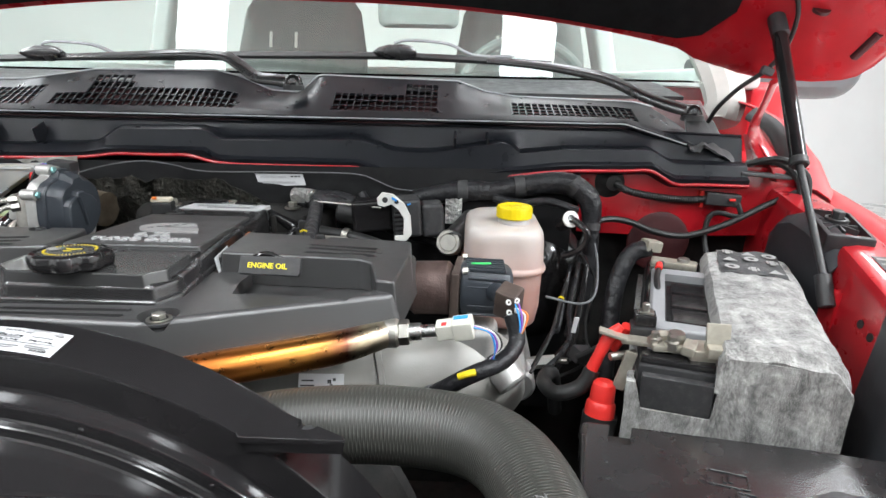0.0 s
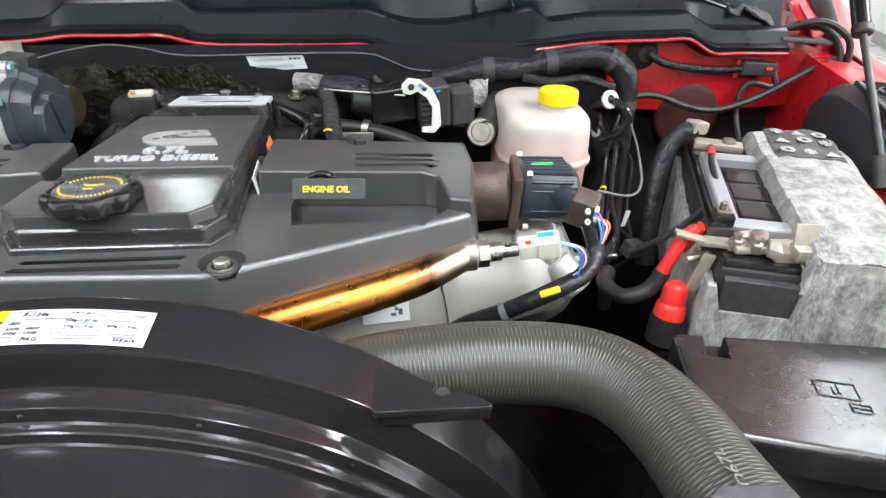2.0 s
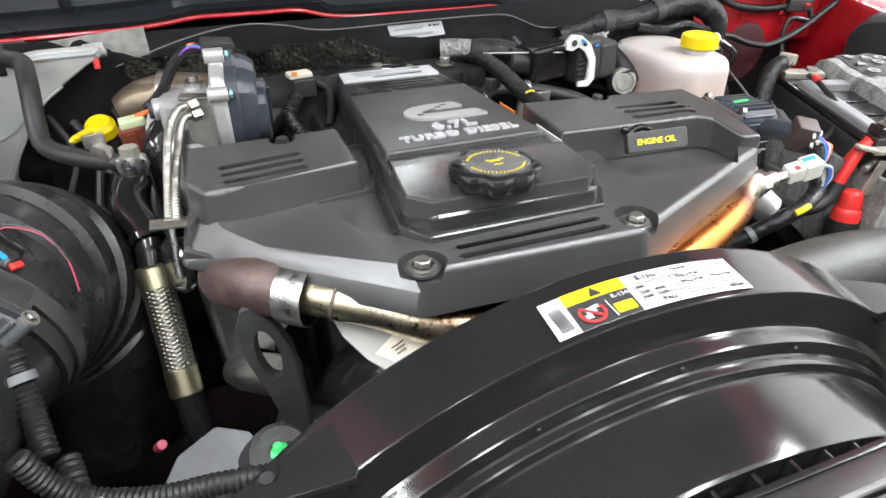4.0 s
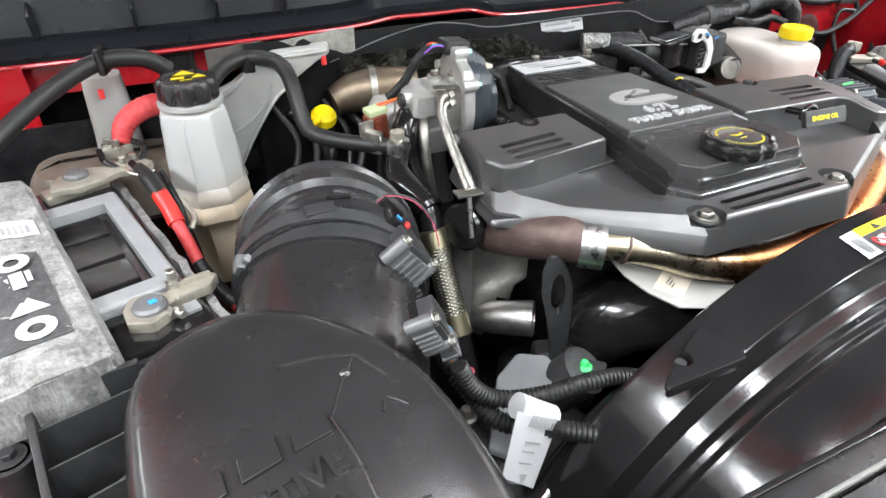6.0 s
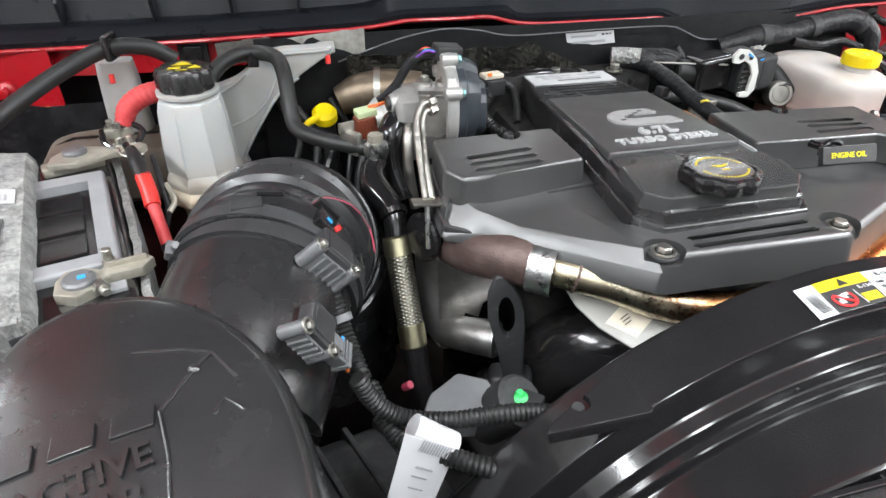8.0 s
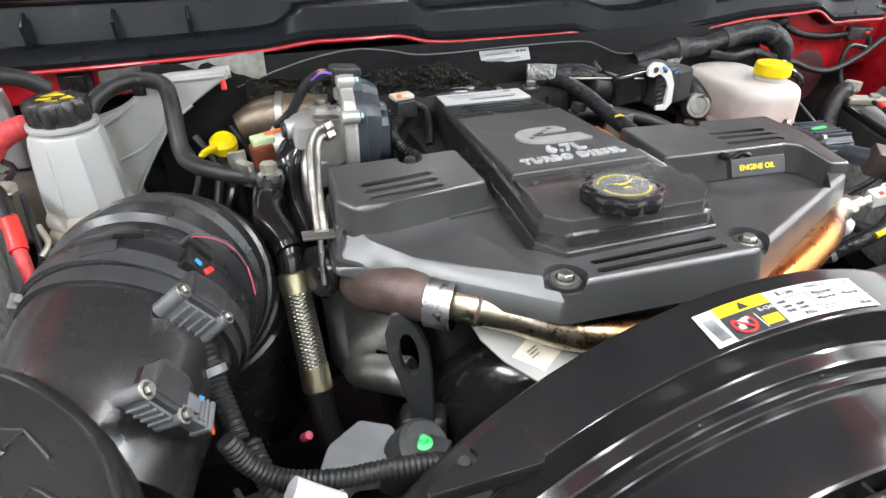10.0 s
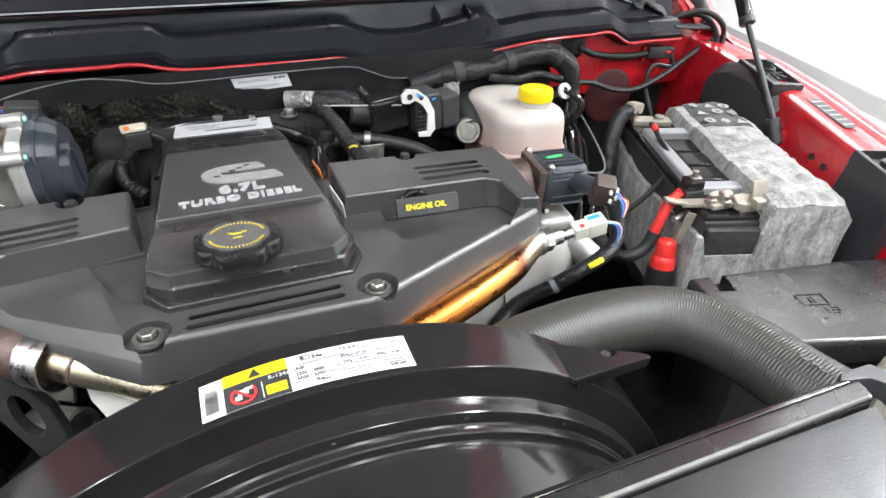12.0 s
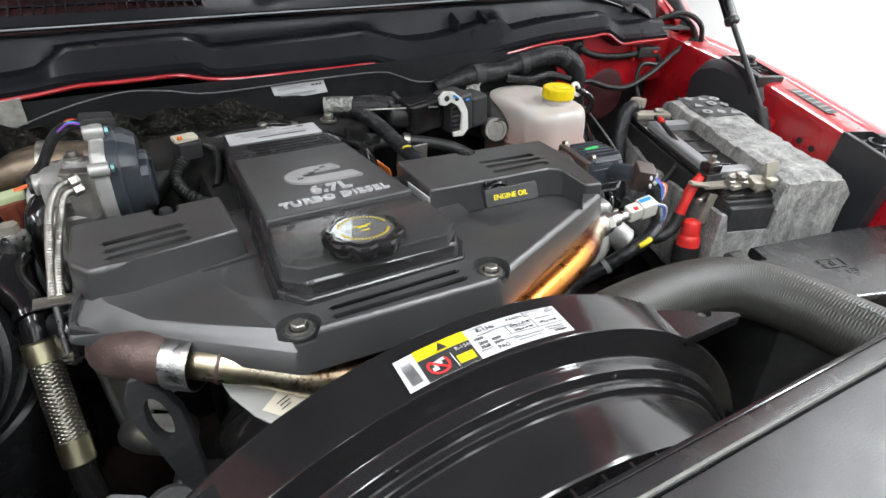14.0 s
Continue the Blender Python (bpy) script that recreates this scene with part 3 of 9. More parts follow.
def rail_bracket(at, turn, w=0.056, l=0.100):
    """Black ribbed plastic fender bracket with a bolt."""
    x, y, z = at
    t = thing("fender_bracket", at, "black ribbed plastic bracket bolted on the red fender rail", "bracket", "fender brackets")
    m = pose(x, y, z, 8, 3, turn)
    rim = prism([(-w / 2, -l / 2), (w / 2, -l / 2), (w / 2, l / 2), (-w / 2, l / 2)], -0.018, 0.0, 0.004)
    rim = cut(rim, prism([(-w / 2 + 0.006, -l / 2 + 0.006), (w / 2 - 0.006, -l / 2 + 0.006), (w / 2 - 0.006, l / 2 - 0.006), (-w / 2 + 0.006, l / 2 - 0.006)], -0.012, 0.05))
    rim.transform(m)
    part("tray", rim, "satin", t)
    ribs = B()
    for a in range(0, 180, 45):
        box((0, 0, -0.007), (0.0025, min(w, l) * (1.0 if a % 90 else 1.0) - 0.006, 0.009), (0, 0, a), 0, bm=ribs)
    ribs.transform(m)
    part("rib", ribs, "satin", t)
    wall = prism([(-w / 2, -l / 2 + 0.002), (-w / 2 + 0.020, -l / 2 + 0.002), (-w / 2 + 0.020, l / 2 - 0.002), (-w / 2, l / 2 - 0.002)], -0.22, -0.010, 0.003, grow=0.004)
    wall.transform(m)
    part("side_wall", wall, "bay_grey", t)
    part("bolt_boss", lathe([(0, 0.0), (0.014, 0.0), (0.014, -0.012), (0, -0.012)], m @ Matrix.Translation((0, 0.012, -0.002)), 24), "satin", t)
    up = m @ Vector((0, 0.012, -0.002)), m @ Vector((0, 0.012, 0.1))
    hexbolt(up[0], up[1], 0.008, 0.014, "satin", t)
    return t


rail_bracket((0.494, 0.792, 1.203), -13)
rail_bracket((0.427, 0.519, 1.160), -15)
rail_bracket((2 * CX - 0.494, 0.792, 1.203), 13)
strut_wall = solo("wheelhouse_panel", sheet([[(0.486, y, z), (0.470, y, z - 0.004), (0.458, y, z - 0.016), (0.452, y - 0.004, z - 0.05), (0.448, y - 0.010, z - 0.12), (0.446, y - 0.02, z - 0.22)] for y, z in ((0.735, 1.170), (0.76, 1.192), (0.80, 1.203), (0.84, 1.207), (0.87, 1.198), (0.885, 1.18))], 0.004), "bay_grey", (0.47, 0.82, 1.1), "matt black wheelhouse panel beside the battery", "panel")


# firewall: red steel with black insulation in the middle
fw = thing("firewall", (CX, 1.0, 0.6), "red firewall partly covered by black insulation", "firewall", kind="structure")
# near-black for both the insulation and the shade low on the firewall
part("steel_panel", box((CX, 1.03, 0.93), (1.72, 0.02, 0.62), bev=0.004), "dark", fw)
side = B()
sheet([[(0.20 + 0.09 * i, 0.985 - 0.012 * math.sin(i * 1.1), 1.245 - 0.022 * j) for i in range(5)] for j in range(6)], 0.002, side)
part("corner_panel", side, "red_inner", fw)
sheetL = sheet([[(-1.18 + 0.09 * i, 0.975 + 0.008 * math.sin(i * 1.3), 1.245 - 0.016 * j) for i in range(6)] for j in range(4)], 0.002)
part("corner_panel", sheetL, "red_inner", fw)
part("side_panel", sheet([[(-1.10 + 0.030 * i, 0.958 + 0.006 * math.sin(i * 0.9), 1.236 - 0.011 * j - (0.010 * math.sin(i * 1.7) if j == 6 else 0)) for i in range(6)] for j in range(7)], 0.002), "red_inner", fw)
part("panel_hem", tube([(-1.06, 0.954, 1.166), (-1.02, 0.953, 1.171), (-0.985, 0.953, 1.164), (-0.955, 0.955, 1.172)], 0.0022, 6, 0.008), "orange", fw, "thin orange primer edge")
part("panel_stud", lathe([(0, 0.014), (0.004, 0.013), (0.005, 0.006), (0.009, 0.004), (0.010, 0), (0, 0)], aim((-1.006, 0.955, 1.190), (-1.0, 0.5, 1.20)), 16), "red_inner", fw)
part("side_insulation", sheet([[(-1.06 + 0.03 * i, 0.950 - 0.012 * noise.noise((i * 0.7, j * 0.9, 9)), 1.170 - 0.02 * j + 0.01 * noise.noise((i * 0.8, j, 4))) for i in range(13)] for j in range(6)], 0.003), "tape", fw, "black crinkled insulation")
pad = []
for j in range(9):
    row = []
    for i in range(31):
        x = -0.72 + 0.03 * i
        z = 1.235 - 0.05 * j
        row.append((x, 0.955 - 0.01 * noise.noise((x * 5, z * 5, 0)) - (0.014 if 1 <= j <= 6 else 0), z))
    pad.append(row)
part("insulation_pad", sheet(pad, 0.006), "foam", fw, "black moulded insulation mat")
# thin pale bead following the mat's top edge
part("pad_edge", tube([(-0.62, 0.934, 1.205), (-0.565, 0.934, 1.223), (-0.52, 0.934, 1.234), (-0.474, 0.934, 1.2395), (-0.431, 0.934, 1.235), (-0.379, 0.934, 1.226), (-0.25, 0.934, 1.228), (-0.151, 0.934, 1.2275), (-0.12, 0.934, 1.219), (-0.09, 0.934, 1.207), (-0.055, 0.934, 1.2035), (0.0, 0.934, 1.20)], 0.0009, 6, 0.01), "soft_edge", fw, "thin pale line along the mat's edge")
part("heat_foil", sheet([[(-0.61 + 0.013 * i, 0.926 + 0.016 * noise.noise((i * 0.6, j * 0.8, 2)), 1.214 - 0.05 * max(0.0, (i - 20) / 8) - 0.015 * j + 0.008 * noise.noise((i * 0.5, j, 5))) for i in range(29)] for j in range(7)], 0.002), "foil", fw, "crumpled silver heat foil")

# ---- cowl under the windscreen ----
LIP = [(-1.2, 1.236), (-0.80, 1.238), (-0.58, 1.243), (-0.53, 1.250), (-0.388, 1.250), (-0.37, 1.238), (-0.15, 1.237), (-0.09, 1.218), (-0.04, 1.216), (0.03, 1.224), (0.17, 1.240), (0.30, 1.243), (0.335, 1.224), (0.56, 1.222)]
RIDGE = [(-1.2, 0.012), (-0.66, 0.012), (-0.56, 0.014), (-0.525, 0.032), (-0.40, 0.034), (-0.375, 0.030), (-0.2, 0.034), (0.02, 0.042), (0.08, 0.045), (0.10, 0.026), (0.56, 0.022)]


def on(table, x):
    return float(np.interp(x, [a for a, b_ in table], [b_ for a, b_ in table]))


cowl = thing("cowl_panel", (CX, 1.0, 1.22), "ribbed black plastic cowl panel below the windscreen", "cowl")
xs = [-1.2 + 0.0125 * i for i in range(133)]
rows = []


def droop(x):
    """The cowl's end hangs down towards the hood hinge."""
    return -0.30 * max(0.0, x - CX - 0.577)


for x in xs:
    l, r = on(LIP, x), on(RIDGE, x)
    rows.append([(x, 0.972, l - 0.008), (x, 0.957, l - 0.002), (x, 0.955, l + 0.004), (x, 0.962, l + 0.008), (x, 0.968, l + r), (x, 0.974, l + r + 0.003), (x, 0.99, l + r + 0.004), (x, 1.0, 1.283), (x, 1.006, 1.296 + 0.10 * droop(x)), (x, 1.002, 1.299 + 0.10 * droop(x))])
part("gutter", sheet(rows, 0.003), "cowl", cowl)
# thin beads along the edges; their pale colour stands in for highlights
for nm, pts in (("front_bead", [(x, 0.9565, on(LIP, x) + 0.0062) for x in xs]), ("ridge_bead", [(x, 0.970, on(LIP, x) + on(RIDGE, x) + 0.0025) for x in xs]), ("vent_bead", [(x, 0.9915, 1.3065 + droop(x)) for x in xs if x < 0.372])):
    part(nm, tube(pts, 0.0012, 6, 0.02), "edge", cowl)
part("seal_edge", tube([(x, 0.9530, on(LIP, x) - 0.0030) for x in xs[::3]], 0.0026, 8), "red_inner", cowl, "thin red body edge under the cowl")
for x in (-1.02, -0.93, -0.83, -0.74, -0.66, 0.0, 0.05):
    part("rib", box((x, 0.982, 1.272), (0.004, 0.03, 0.03), (18, 0, 0), 0.001, 1), "cowl", cowl)
TOPC = [(-1.2, 1.352), (-0.75, 1.355), (-0.62, 1.374), (-0.41, 1.376), (-0.37, 1.366), (-0.32, 1.345), (-0.27, 1.342), (-0.235, 1.372), (0.0, 1.366), (0.05, 1.350), (0.10, 1.343), (0.3, 1.338), (0.42, 1.312), (0.55, 1.30)]
VENTS = [(-0.66, -0.61, 0.08, 0.38), (-0.61, -0.5485, 0.08, 0.86), (-0.5485, -0.5375, 0.08, 0.68), (-0.5375, -0.36, 0.08, 0.53), (-0.85, -0.69, 0.08, 0.68), (-0.2, -0.085, 0.08, 0.53), (-0.085, -0.03, 0.08, 0.86), (0.09, 0.29, 0.08, 0.68)]


def slope_pt(x, q, lift=0.0):
    """A point on the vent panel's slope, q from its foot to its top."""
    k = on(TOPC, x) - 1.316
    a = math.atan2(k, 0.09)
    return Vector((x, 1.0 + 0.09 * q - lift * math.sin(a), 1.314 + droop(x) * (1 - q) + k * q + lift * math.cos(a)))


gx = sorted(set([round(x, 4) for x in xs if x < 0.395 and min(abs(x - e) for v in VENTS for e in v[:2]) > 0.003] + [e for v in VENTS for e in v[:2]]))
gq = [0.0, 0.08, 0.38, 0.53, 0.68, 0.86, 0.95]
vp = B()
grid = [[vp.verts.new(p) for p in [(x, 1.01, 1.300 + droop(x)), (x, 0.994, 1.303 + droop(x)), (x, 0.992, 1.309 + droop(x))] + [slope_pt(x, q) for q in gq] + [(x, 1.093, on(TOPC, x)), (x, 1.12, on(TOPC, x) - 0.012), (x, 1.3, on(TOPC, x))]] for x in gx]
for i in range(len(gx) - 1):
    for j in range(len(grid[0]) - 1):
        xm = (gx[i] + gx[i + 1]) / 2
        if 3 <= j < 9:
            qm = (gq[j - 3] + gq[j - 2]) / 2
            if any(v[0] < xm < v[1] and v[2] < qm < v[3] for v in VENTS):
                continue
        vp.faces.new((grid[i][j], grid[i][j + 1], grid[i + 1][j + 1], grid[i + 1][j]))
bmesh.ops.recalc_face_normals(vp, faces=vp.faces)
bmesh.ops.solidify(vp, geom=vp.faces[:], thickness=0.003)
part("vent_panel", vp, "cowl", cowl)
# pale bead painted in as the highlight on the panel's top edge
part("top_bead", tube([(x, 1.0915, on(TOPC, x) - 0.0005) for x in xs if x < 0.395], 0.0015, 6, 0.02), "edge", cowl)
# darkened red sheet stands in for the shade inside the vents
part("plenum", sheet([[(x, 1.02 + 0.09 * q, 1.285 + 0.055 * q) for q in (0, 1)] for x in (-1.15, 0.42)], 0.002), "plenum", cowl, "red plenum behind the air slots, darkened as shade")
for x0, x1, q0, q1 in VENTS:
    g = B()
    nx, nq = max(1, round((x1 - x0) / 0.0112)), max(1, round((q1 - q0) / 0.15))
    for i in range(nx + 1):
        x = x0 + (x1 - x0) * i / nx
        merge(g, sheet([[slope_pt(x - 0.0012, q, -0.0012), slope_pt(x + 0.0012, q, -0.0012)] for q in (q0, q1)], 0.002))
    for j in range(nq + 1):
        q = q0 + (q1 - q0) * j / nq
        merge(g, sheet([[slope_pt(x, q - 0.016, -0.0014), slope_pt(x, q + 0.016, -0.0014)] for x in (x0, (x0 + x1) / 2, x1)], 0.002))
    tagged(part("vent_grid", g, "cowl", cowl, "black lattice of an air vent"), kind="stuff")
# floppy rubber flap at the cowl's end
fl = []
for i in range(15):
    u = i / 14
    row = []
    for j in range(11):
        v = j / 10
        x = 0.366 + 0.056 * u + 0.018 * v * u
        k = noise.noise((u * 3.2, v * 2.6, 4)) * 0.016 + noise.noise((u * 6, v * 5, 9)) * 0.009
        row.append((x, 1.045 - 0.065 * v + k * 0.8, 1.336 - 0.026 * u - 0.062 * v + 0.010 * math.sin(v * 6 + u * 4) * v + k))
    fl.append(row)
part("corner_flap", sheet(fl, 0.003), "flap", cowl, "crumpled dark grey rubber corner flap")
part("end_ledge", box((0.478, 0.972, 1.236), (0.075, 0.03, 0.006), (0, 4, -4), 0.002), "flap", cowl)


def wiper(name, pivot, pts, radii, blade):
    w = thing(name, pivot, "black wiper arm lying along the windscreen base", "wiper", "wipers")
    part("arm", tube(pts, 0.009, 14, flat=0.55, radii=radii), "lid", w)
    part("pivot_cap", lathe([(0, 0.020), (0.006, 0.0195), (0.011, 0.0165), (0.0145, 0.010), (0.0155, 0.003), (0.0155, 0)], pose(*pivot), 28), "gloss", w, "domed pivot cap")
    part("pivot_ring", lathe([(0.0155, -0.006), (0.0175, -0.006), (0.0175, 0.002), (0.0155, 0.003)], pose(*pivot), 28), "satin", w)
    part("blade", tube(blade, 0.0075, 8, flat=0.7), "rubber", w)
    mid = Vector(blade[len(blade) // 2])
    part("blade_clip", loft([[(mid.x + dx, mid.y - 0.014 + 0.009 * math.cos(a), mid.z + 0.006 + h * math.sin(a)) for a in (2 * math.pi * k / 14 for k in range(14))] for dx, h in ((-0.045, 0.002), (-0.038, 0.008), (-0.02, 0.013), (0.005, 0.014), (0.02, 0.011), (0.028, 0.004))]), "lid", w)
    part("bracket_arm", tube([mid + Vector((-0.01, -0.012, 0.020)), mid + Vector((0.01, -0.014, 0.026)), mid + Vector((0.08, -0.012, 0.022)), mid + Vector((0.13, 0, 0.004)), mid + Vector((0.2, 0.0, 0.004))], 0.0035, 8, flat=0.5), "grey", w)
    return w


def rounded(cx, cy, w, l, r, z, n=6):
    pts = []
    for sx, sy, a0 in ((1, 1, 0), (-1, 1, 90), (-1, -1, 180), (1, -1, 270)):
        for k in range(n + 1):
            a = radians(a0 + 90 * k / n)
            pts.append((cx + sx * (w / 2 - r) + r * math.cos(a), cy + sy * (l / 2 - r) + r * math.sin(a), z))
    return pts


def loft(rings, caps=True, m=None, bm=None):
    """A skin through rings of equally many points."""
    b = B()
    vs = [[b.verts.new(p) for p in ring] for ring in rings]
    n = len(vs[0])
    for p, q in zip(vs, vs[1:]):
        for i in range(n):
            b.faces.new((p[i], p[(i + 1) % n], q[(i + 1) % n], q[i]))
    if caps:
        b.faces.new(vs[0][::-1])
        b.faces.new(vs[-1])
    if m:
        b.transform(m)
    return b if bm is None else merge(bm, b)


wiper("wiper", (-0.268, 1.045, 1.352), [(-0.268, 1.045, 1.358), (-0.30, 1.05, 1.362), (-0.335, 1.06, 1.366), (-0.37, 1.08, 1.386), (-0.40, 1.09, 1.399), (-0.47, 1.1, 1.402), (-0.55, 1.1, 1.398), (-0.72, 1.12, 1.392)], [0.013, 0.012, 0.011, 0.011, 0.010, 0.009, 0.008, 0.006], [(-1.0, 1.15, 1.38), (-0.72, 1.13, 1.392), (-0.42, 1.12, 1.398)])
wiper("wiper", (0.38, 1.03, 1.318), [(0.38, 1.03, 1.325), (0.34, 1.04, 1.336), (0.30, 1.05, 1.350), (0.24, 1.07, 1.376), (0.15, 1.09, 1.392), (0.05, 1.11, 1.4)], [0.012, 0.012, 0.011, 0.0115, 0.009, 0.006], [(-0.42, 1.14, 1.402), (-0.10, 1.13, 1.405), (0.16, 1.11, 1.396)])

# ---- windscreen and what shows of the cab ----
ws = thing("windscreen", (CX, 1.15, 1.37), "greenish laminated windscreen with pale pillars beside it", "windscreen")
gl = part("pane", sheet([[(CX + (0.80 - 0.12 * j / 6) * u, 1.12 + 0.09 * j + 0.0 + 0.10 * u * u, 1.375 + 0.075 * j) for u in [k / 8 - 1 for k in range(17)]] for j in range(7)], 0.005), "glass", ws)
gl.visible_shadow = False
for s in (-1, 1):
    part("pillar", tube([(CX + s * 0.80, 1.18, 1.30), (CX + s * 0.80, 1.24, 1.40), (CX + s * 0.72, 1.76, 1.84)], 0.035, 10), "grey_paint", ws)
cab = thing("cab_shell", (CX, 1.9, 1.0), "red truck cab with windows all round", "cab")
part("roof", sheet([[(CX + 0.75 * u, 1.7 + 0.4 * j, 1.86 + 0.04 * math.sin(math.pi * j / 5) - 0.05 * u * u) for u in [k / 4 - 1 for k in range(9)]] for j in range(6)], 0.02), "red", cab)
part("headliner", sheet([[(CX + 0.72 * u, 1.75 + 0.4 * j, 1.79 + 0.04 * math.sin(math.pi * j / 5) - 0.05 * u * u) for u in [k / 4 - 1 for k in range(9)]] for j in range(5)], 0.005), "trim", cab, "pale grey headliner")
for s in (-1, 1):
    part("door_lower", box((CX + s * 0.92, 2.4, 1.0), (0.08, 2.3, 0.75), bev=0.02), "red", cab)
    for y, w in ((2.55, 0.16), (3.5, 0.14)):
        part("pillar", box((CX + s * 0.84, y, 1.6), (0.07, w, 0.5), (0, -s * 14, 0), 0.02, 3), "trim", cab)
    part("window_ledge", box((CX + s * 0.86, 2.4, 1.38), (0.08, 2.3, 0.04), bev=0.012), "trim", cab)
part("rear_wall", box((CX, 3.6, 1.05), (1.7, 0.06, 0.75), bev=0.01), "trim", cab)
for x in (-0.42, 0.42):
    part("rear_pillar", box((CX + x, 3.6, 1.62), (0.05, 0.05, 0.45), bev=0.015), "trim", cab)
dash = thing("dashboard", (CX, 1.5, 1.2), "dark grey padded dashboard top", "dashboard")
part("pad", sheet([[(CX + 0.75 * u, 1.24 + 0.09 * j, 1.345 + 0.03 * math.sin(math.pi * j / 7) - (0.03 if j == 7 else 0) + 0.018 * math.exp(-(((CX + 0.75 * u - 0.19) / 0.17) ** 2)) * (j > 3)) for u in [k / 14 - 1 for k in range(29)]] for j in range(8)], 0.02), "satin", dash)
wheel = thing("steering_wheel", (0.19, 1.9, 1.3), "dark leather steering wheel above the dashboard", "steering wheel")
part("rim", tube([(0.19 + 0.19 * math.cos(a), 1.85 + 0.07 * math.sin(a), 1.31 + 0.175 * math.sin(a)) for a in (2 * math.pi * k / 24 for k in range(25))], 0.015, 10), "seat", wheel)
part("hub", box((0.19, 1.87, 1.30), (0.2, 0.05, 0.1), (-25, 0, 0), 0.02), "seat", wheel)
for x in (-0.585, 0.22):
    st = thing("seat", (x, 2.45, 0.8), "charcoal cloth cab seat with a headrest", "seat", "cab seats")
    part("backrest", loft([[(px, 2.34 + 0.25 * (z - 1.3) + (py - 2.3), z) for px, py, _ in rounded(x, 2.3, w, 0.17, 0.07, 0, 5)] for w, z in ((0.46, 0.9), (0.5, 1.2), (0.47, 1.45), (0.42, 1.6), (0.34, 1.655), (0.2, 1.67))]), "seat", st)
    part("headrest", loft([[(px, 2.46 + 0.2 * (z - 1.7) + (py - 2.3), z) for px, py, _ in rounded(x, 2.3, w, 0.11, 0.05, 0, 5)] for w, z in ((0.2, 1.69), (0.27, 1.72), (0.28, 1.8), (0.26, 1.86), (0.18, 1.88))]), "seat", st)
    for q in (-0.06, 0.06):
        part("headrest_post", rod((x + q, 2.42, 1.64), (x + q, 2.46, 1.72), 0.006, 10), "steel", st)
    for q in (-0.09, 0.0):
        part("belt_guide", box((x + q, 2.27, 1.49), (0.010, 0.006, 0.055), (-14, 0, 0), 0.002), "white", st)
mir = thing("rear_view_mirror", (-0.10, 1.55, 1.53), "dark grey rear-view mirror behind the windscreen", "mirror")
part("housing", loft([[(px, 1.60 + dy, pz) for px, pz, _ in rounded(-0.103, 1.525, 0.20 * k, 0.075 * k, 0.02 * k, 0)] for dy, k in ((0.0, 0.8), (0.01, 1.0), (0.03, 1.0), (0.035, 0.9))]), "seat", mir)
part("stem", rod((-0.10, 1.61, 1.55), (-0.14, 1.56, 1.70), 0.008, 10), "seat", mir)
sticker = solo("inspection_sticker", ngon([(0.08, 1.139, 1.393), (0.135, 1.139, 1.392), (0.13, 1.139, 1.402), (0.09, 1.139, 1.403)], (0, -1, 0), 0.001), "green", (0.1, 1.139, 1.39), "small green sticker low on the windscreen", "sticker")
for s in (-1, 1):
    mx = CX + s * 1.07
    dm = thing("door_mirror", (mx, 1.5, 1.3), "dark grey plastic towing door mirror", "door mirror", "door mirrors")
    part("housing", loft([[(px, 1.44 + dy, pz) for px, pz, _ in rounded(mx, 1.44, 0.33 * k, 0.2 * k, 0.07 * k, 0, 8)] for dy, k in ((0.0, 0.72), (0.015, 0.88), (0.04, 0.97), (0.09, 1.0), (0.12, 1.0))]), "grey_shell", dm)
    part("arm", box((CX + s * 0.94, 1.50, 1.40), (0.2, 0.07, 0.05), bev=0.015), "grey_shell", dm)

# ---- the open hood ----
HA = radians(47)


def hood_pt(u, v, drop=0.0):
    """A point on the raised hood: u across from the middle, v up from its rear edge."""
    zr = 1.492 - 0.13 * (abs(u) / 0.9) ** 2.4
    return (CX + u, 1.02 + 0.05 * (1 - (u / 0.9) ** 2) - v * math.cos(HA) + drop * math.sin(HA) * 0.7, zr + v * math.sin(HA) - drop * math.cos(HA))


def hood_foot(u):
    """Where the rounded rear edge begins."""
    return on([(0, 0.0), (0.65, 0.0), (0.75, -0.018), (0.80, -0.012), (0.86, 0.008), (0.895, 0.026), (0.914, 0.045), (0.925, 0.07), (0.932, 0.1), (0.935, 0.14)], abs(u))


def frame_drop(u, v):
    a = abs(u)
    d = 0.012
    d += 0.020 * math.exp(-(((v - 0.06) / 0.05) ** 2)) * (1 if a < 0.6 else max(0.0, 1 - (a - 0.6) / 0.15))
    d += 0.022 * math.exp(-(((a - 0.79) / 0.05) ** 2)) * min(1.0, max(0.0, v / 0.05 + 0.4))
    d += 0.022 * math.exp(-(((a - 0.70 + 0.25 * v) / 0.03) ** 2))
    d -= 0.008 * math.exp(-(((a - 0.86) / 0.03) ** 2 + ((v - 0.2) / 0.12) ** 2))
    return d


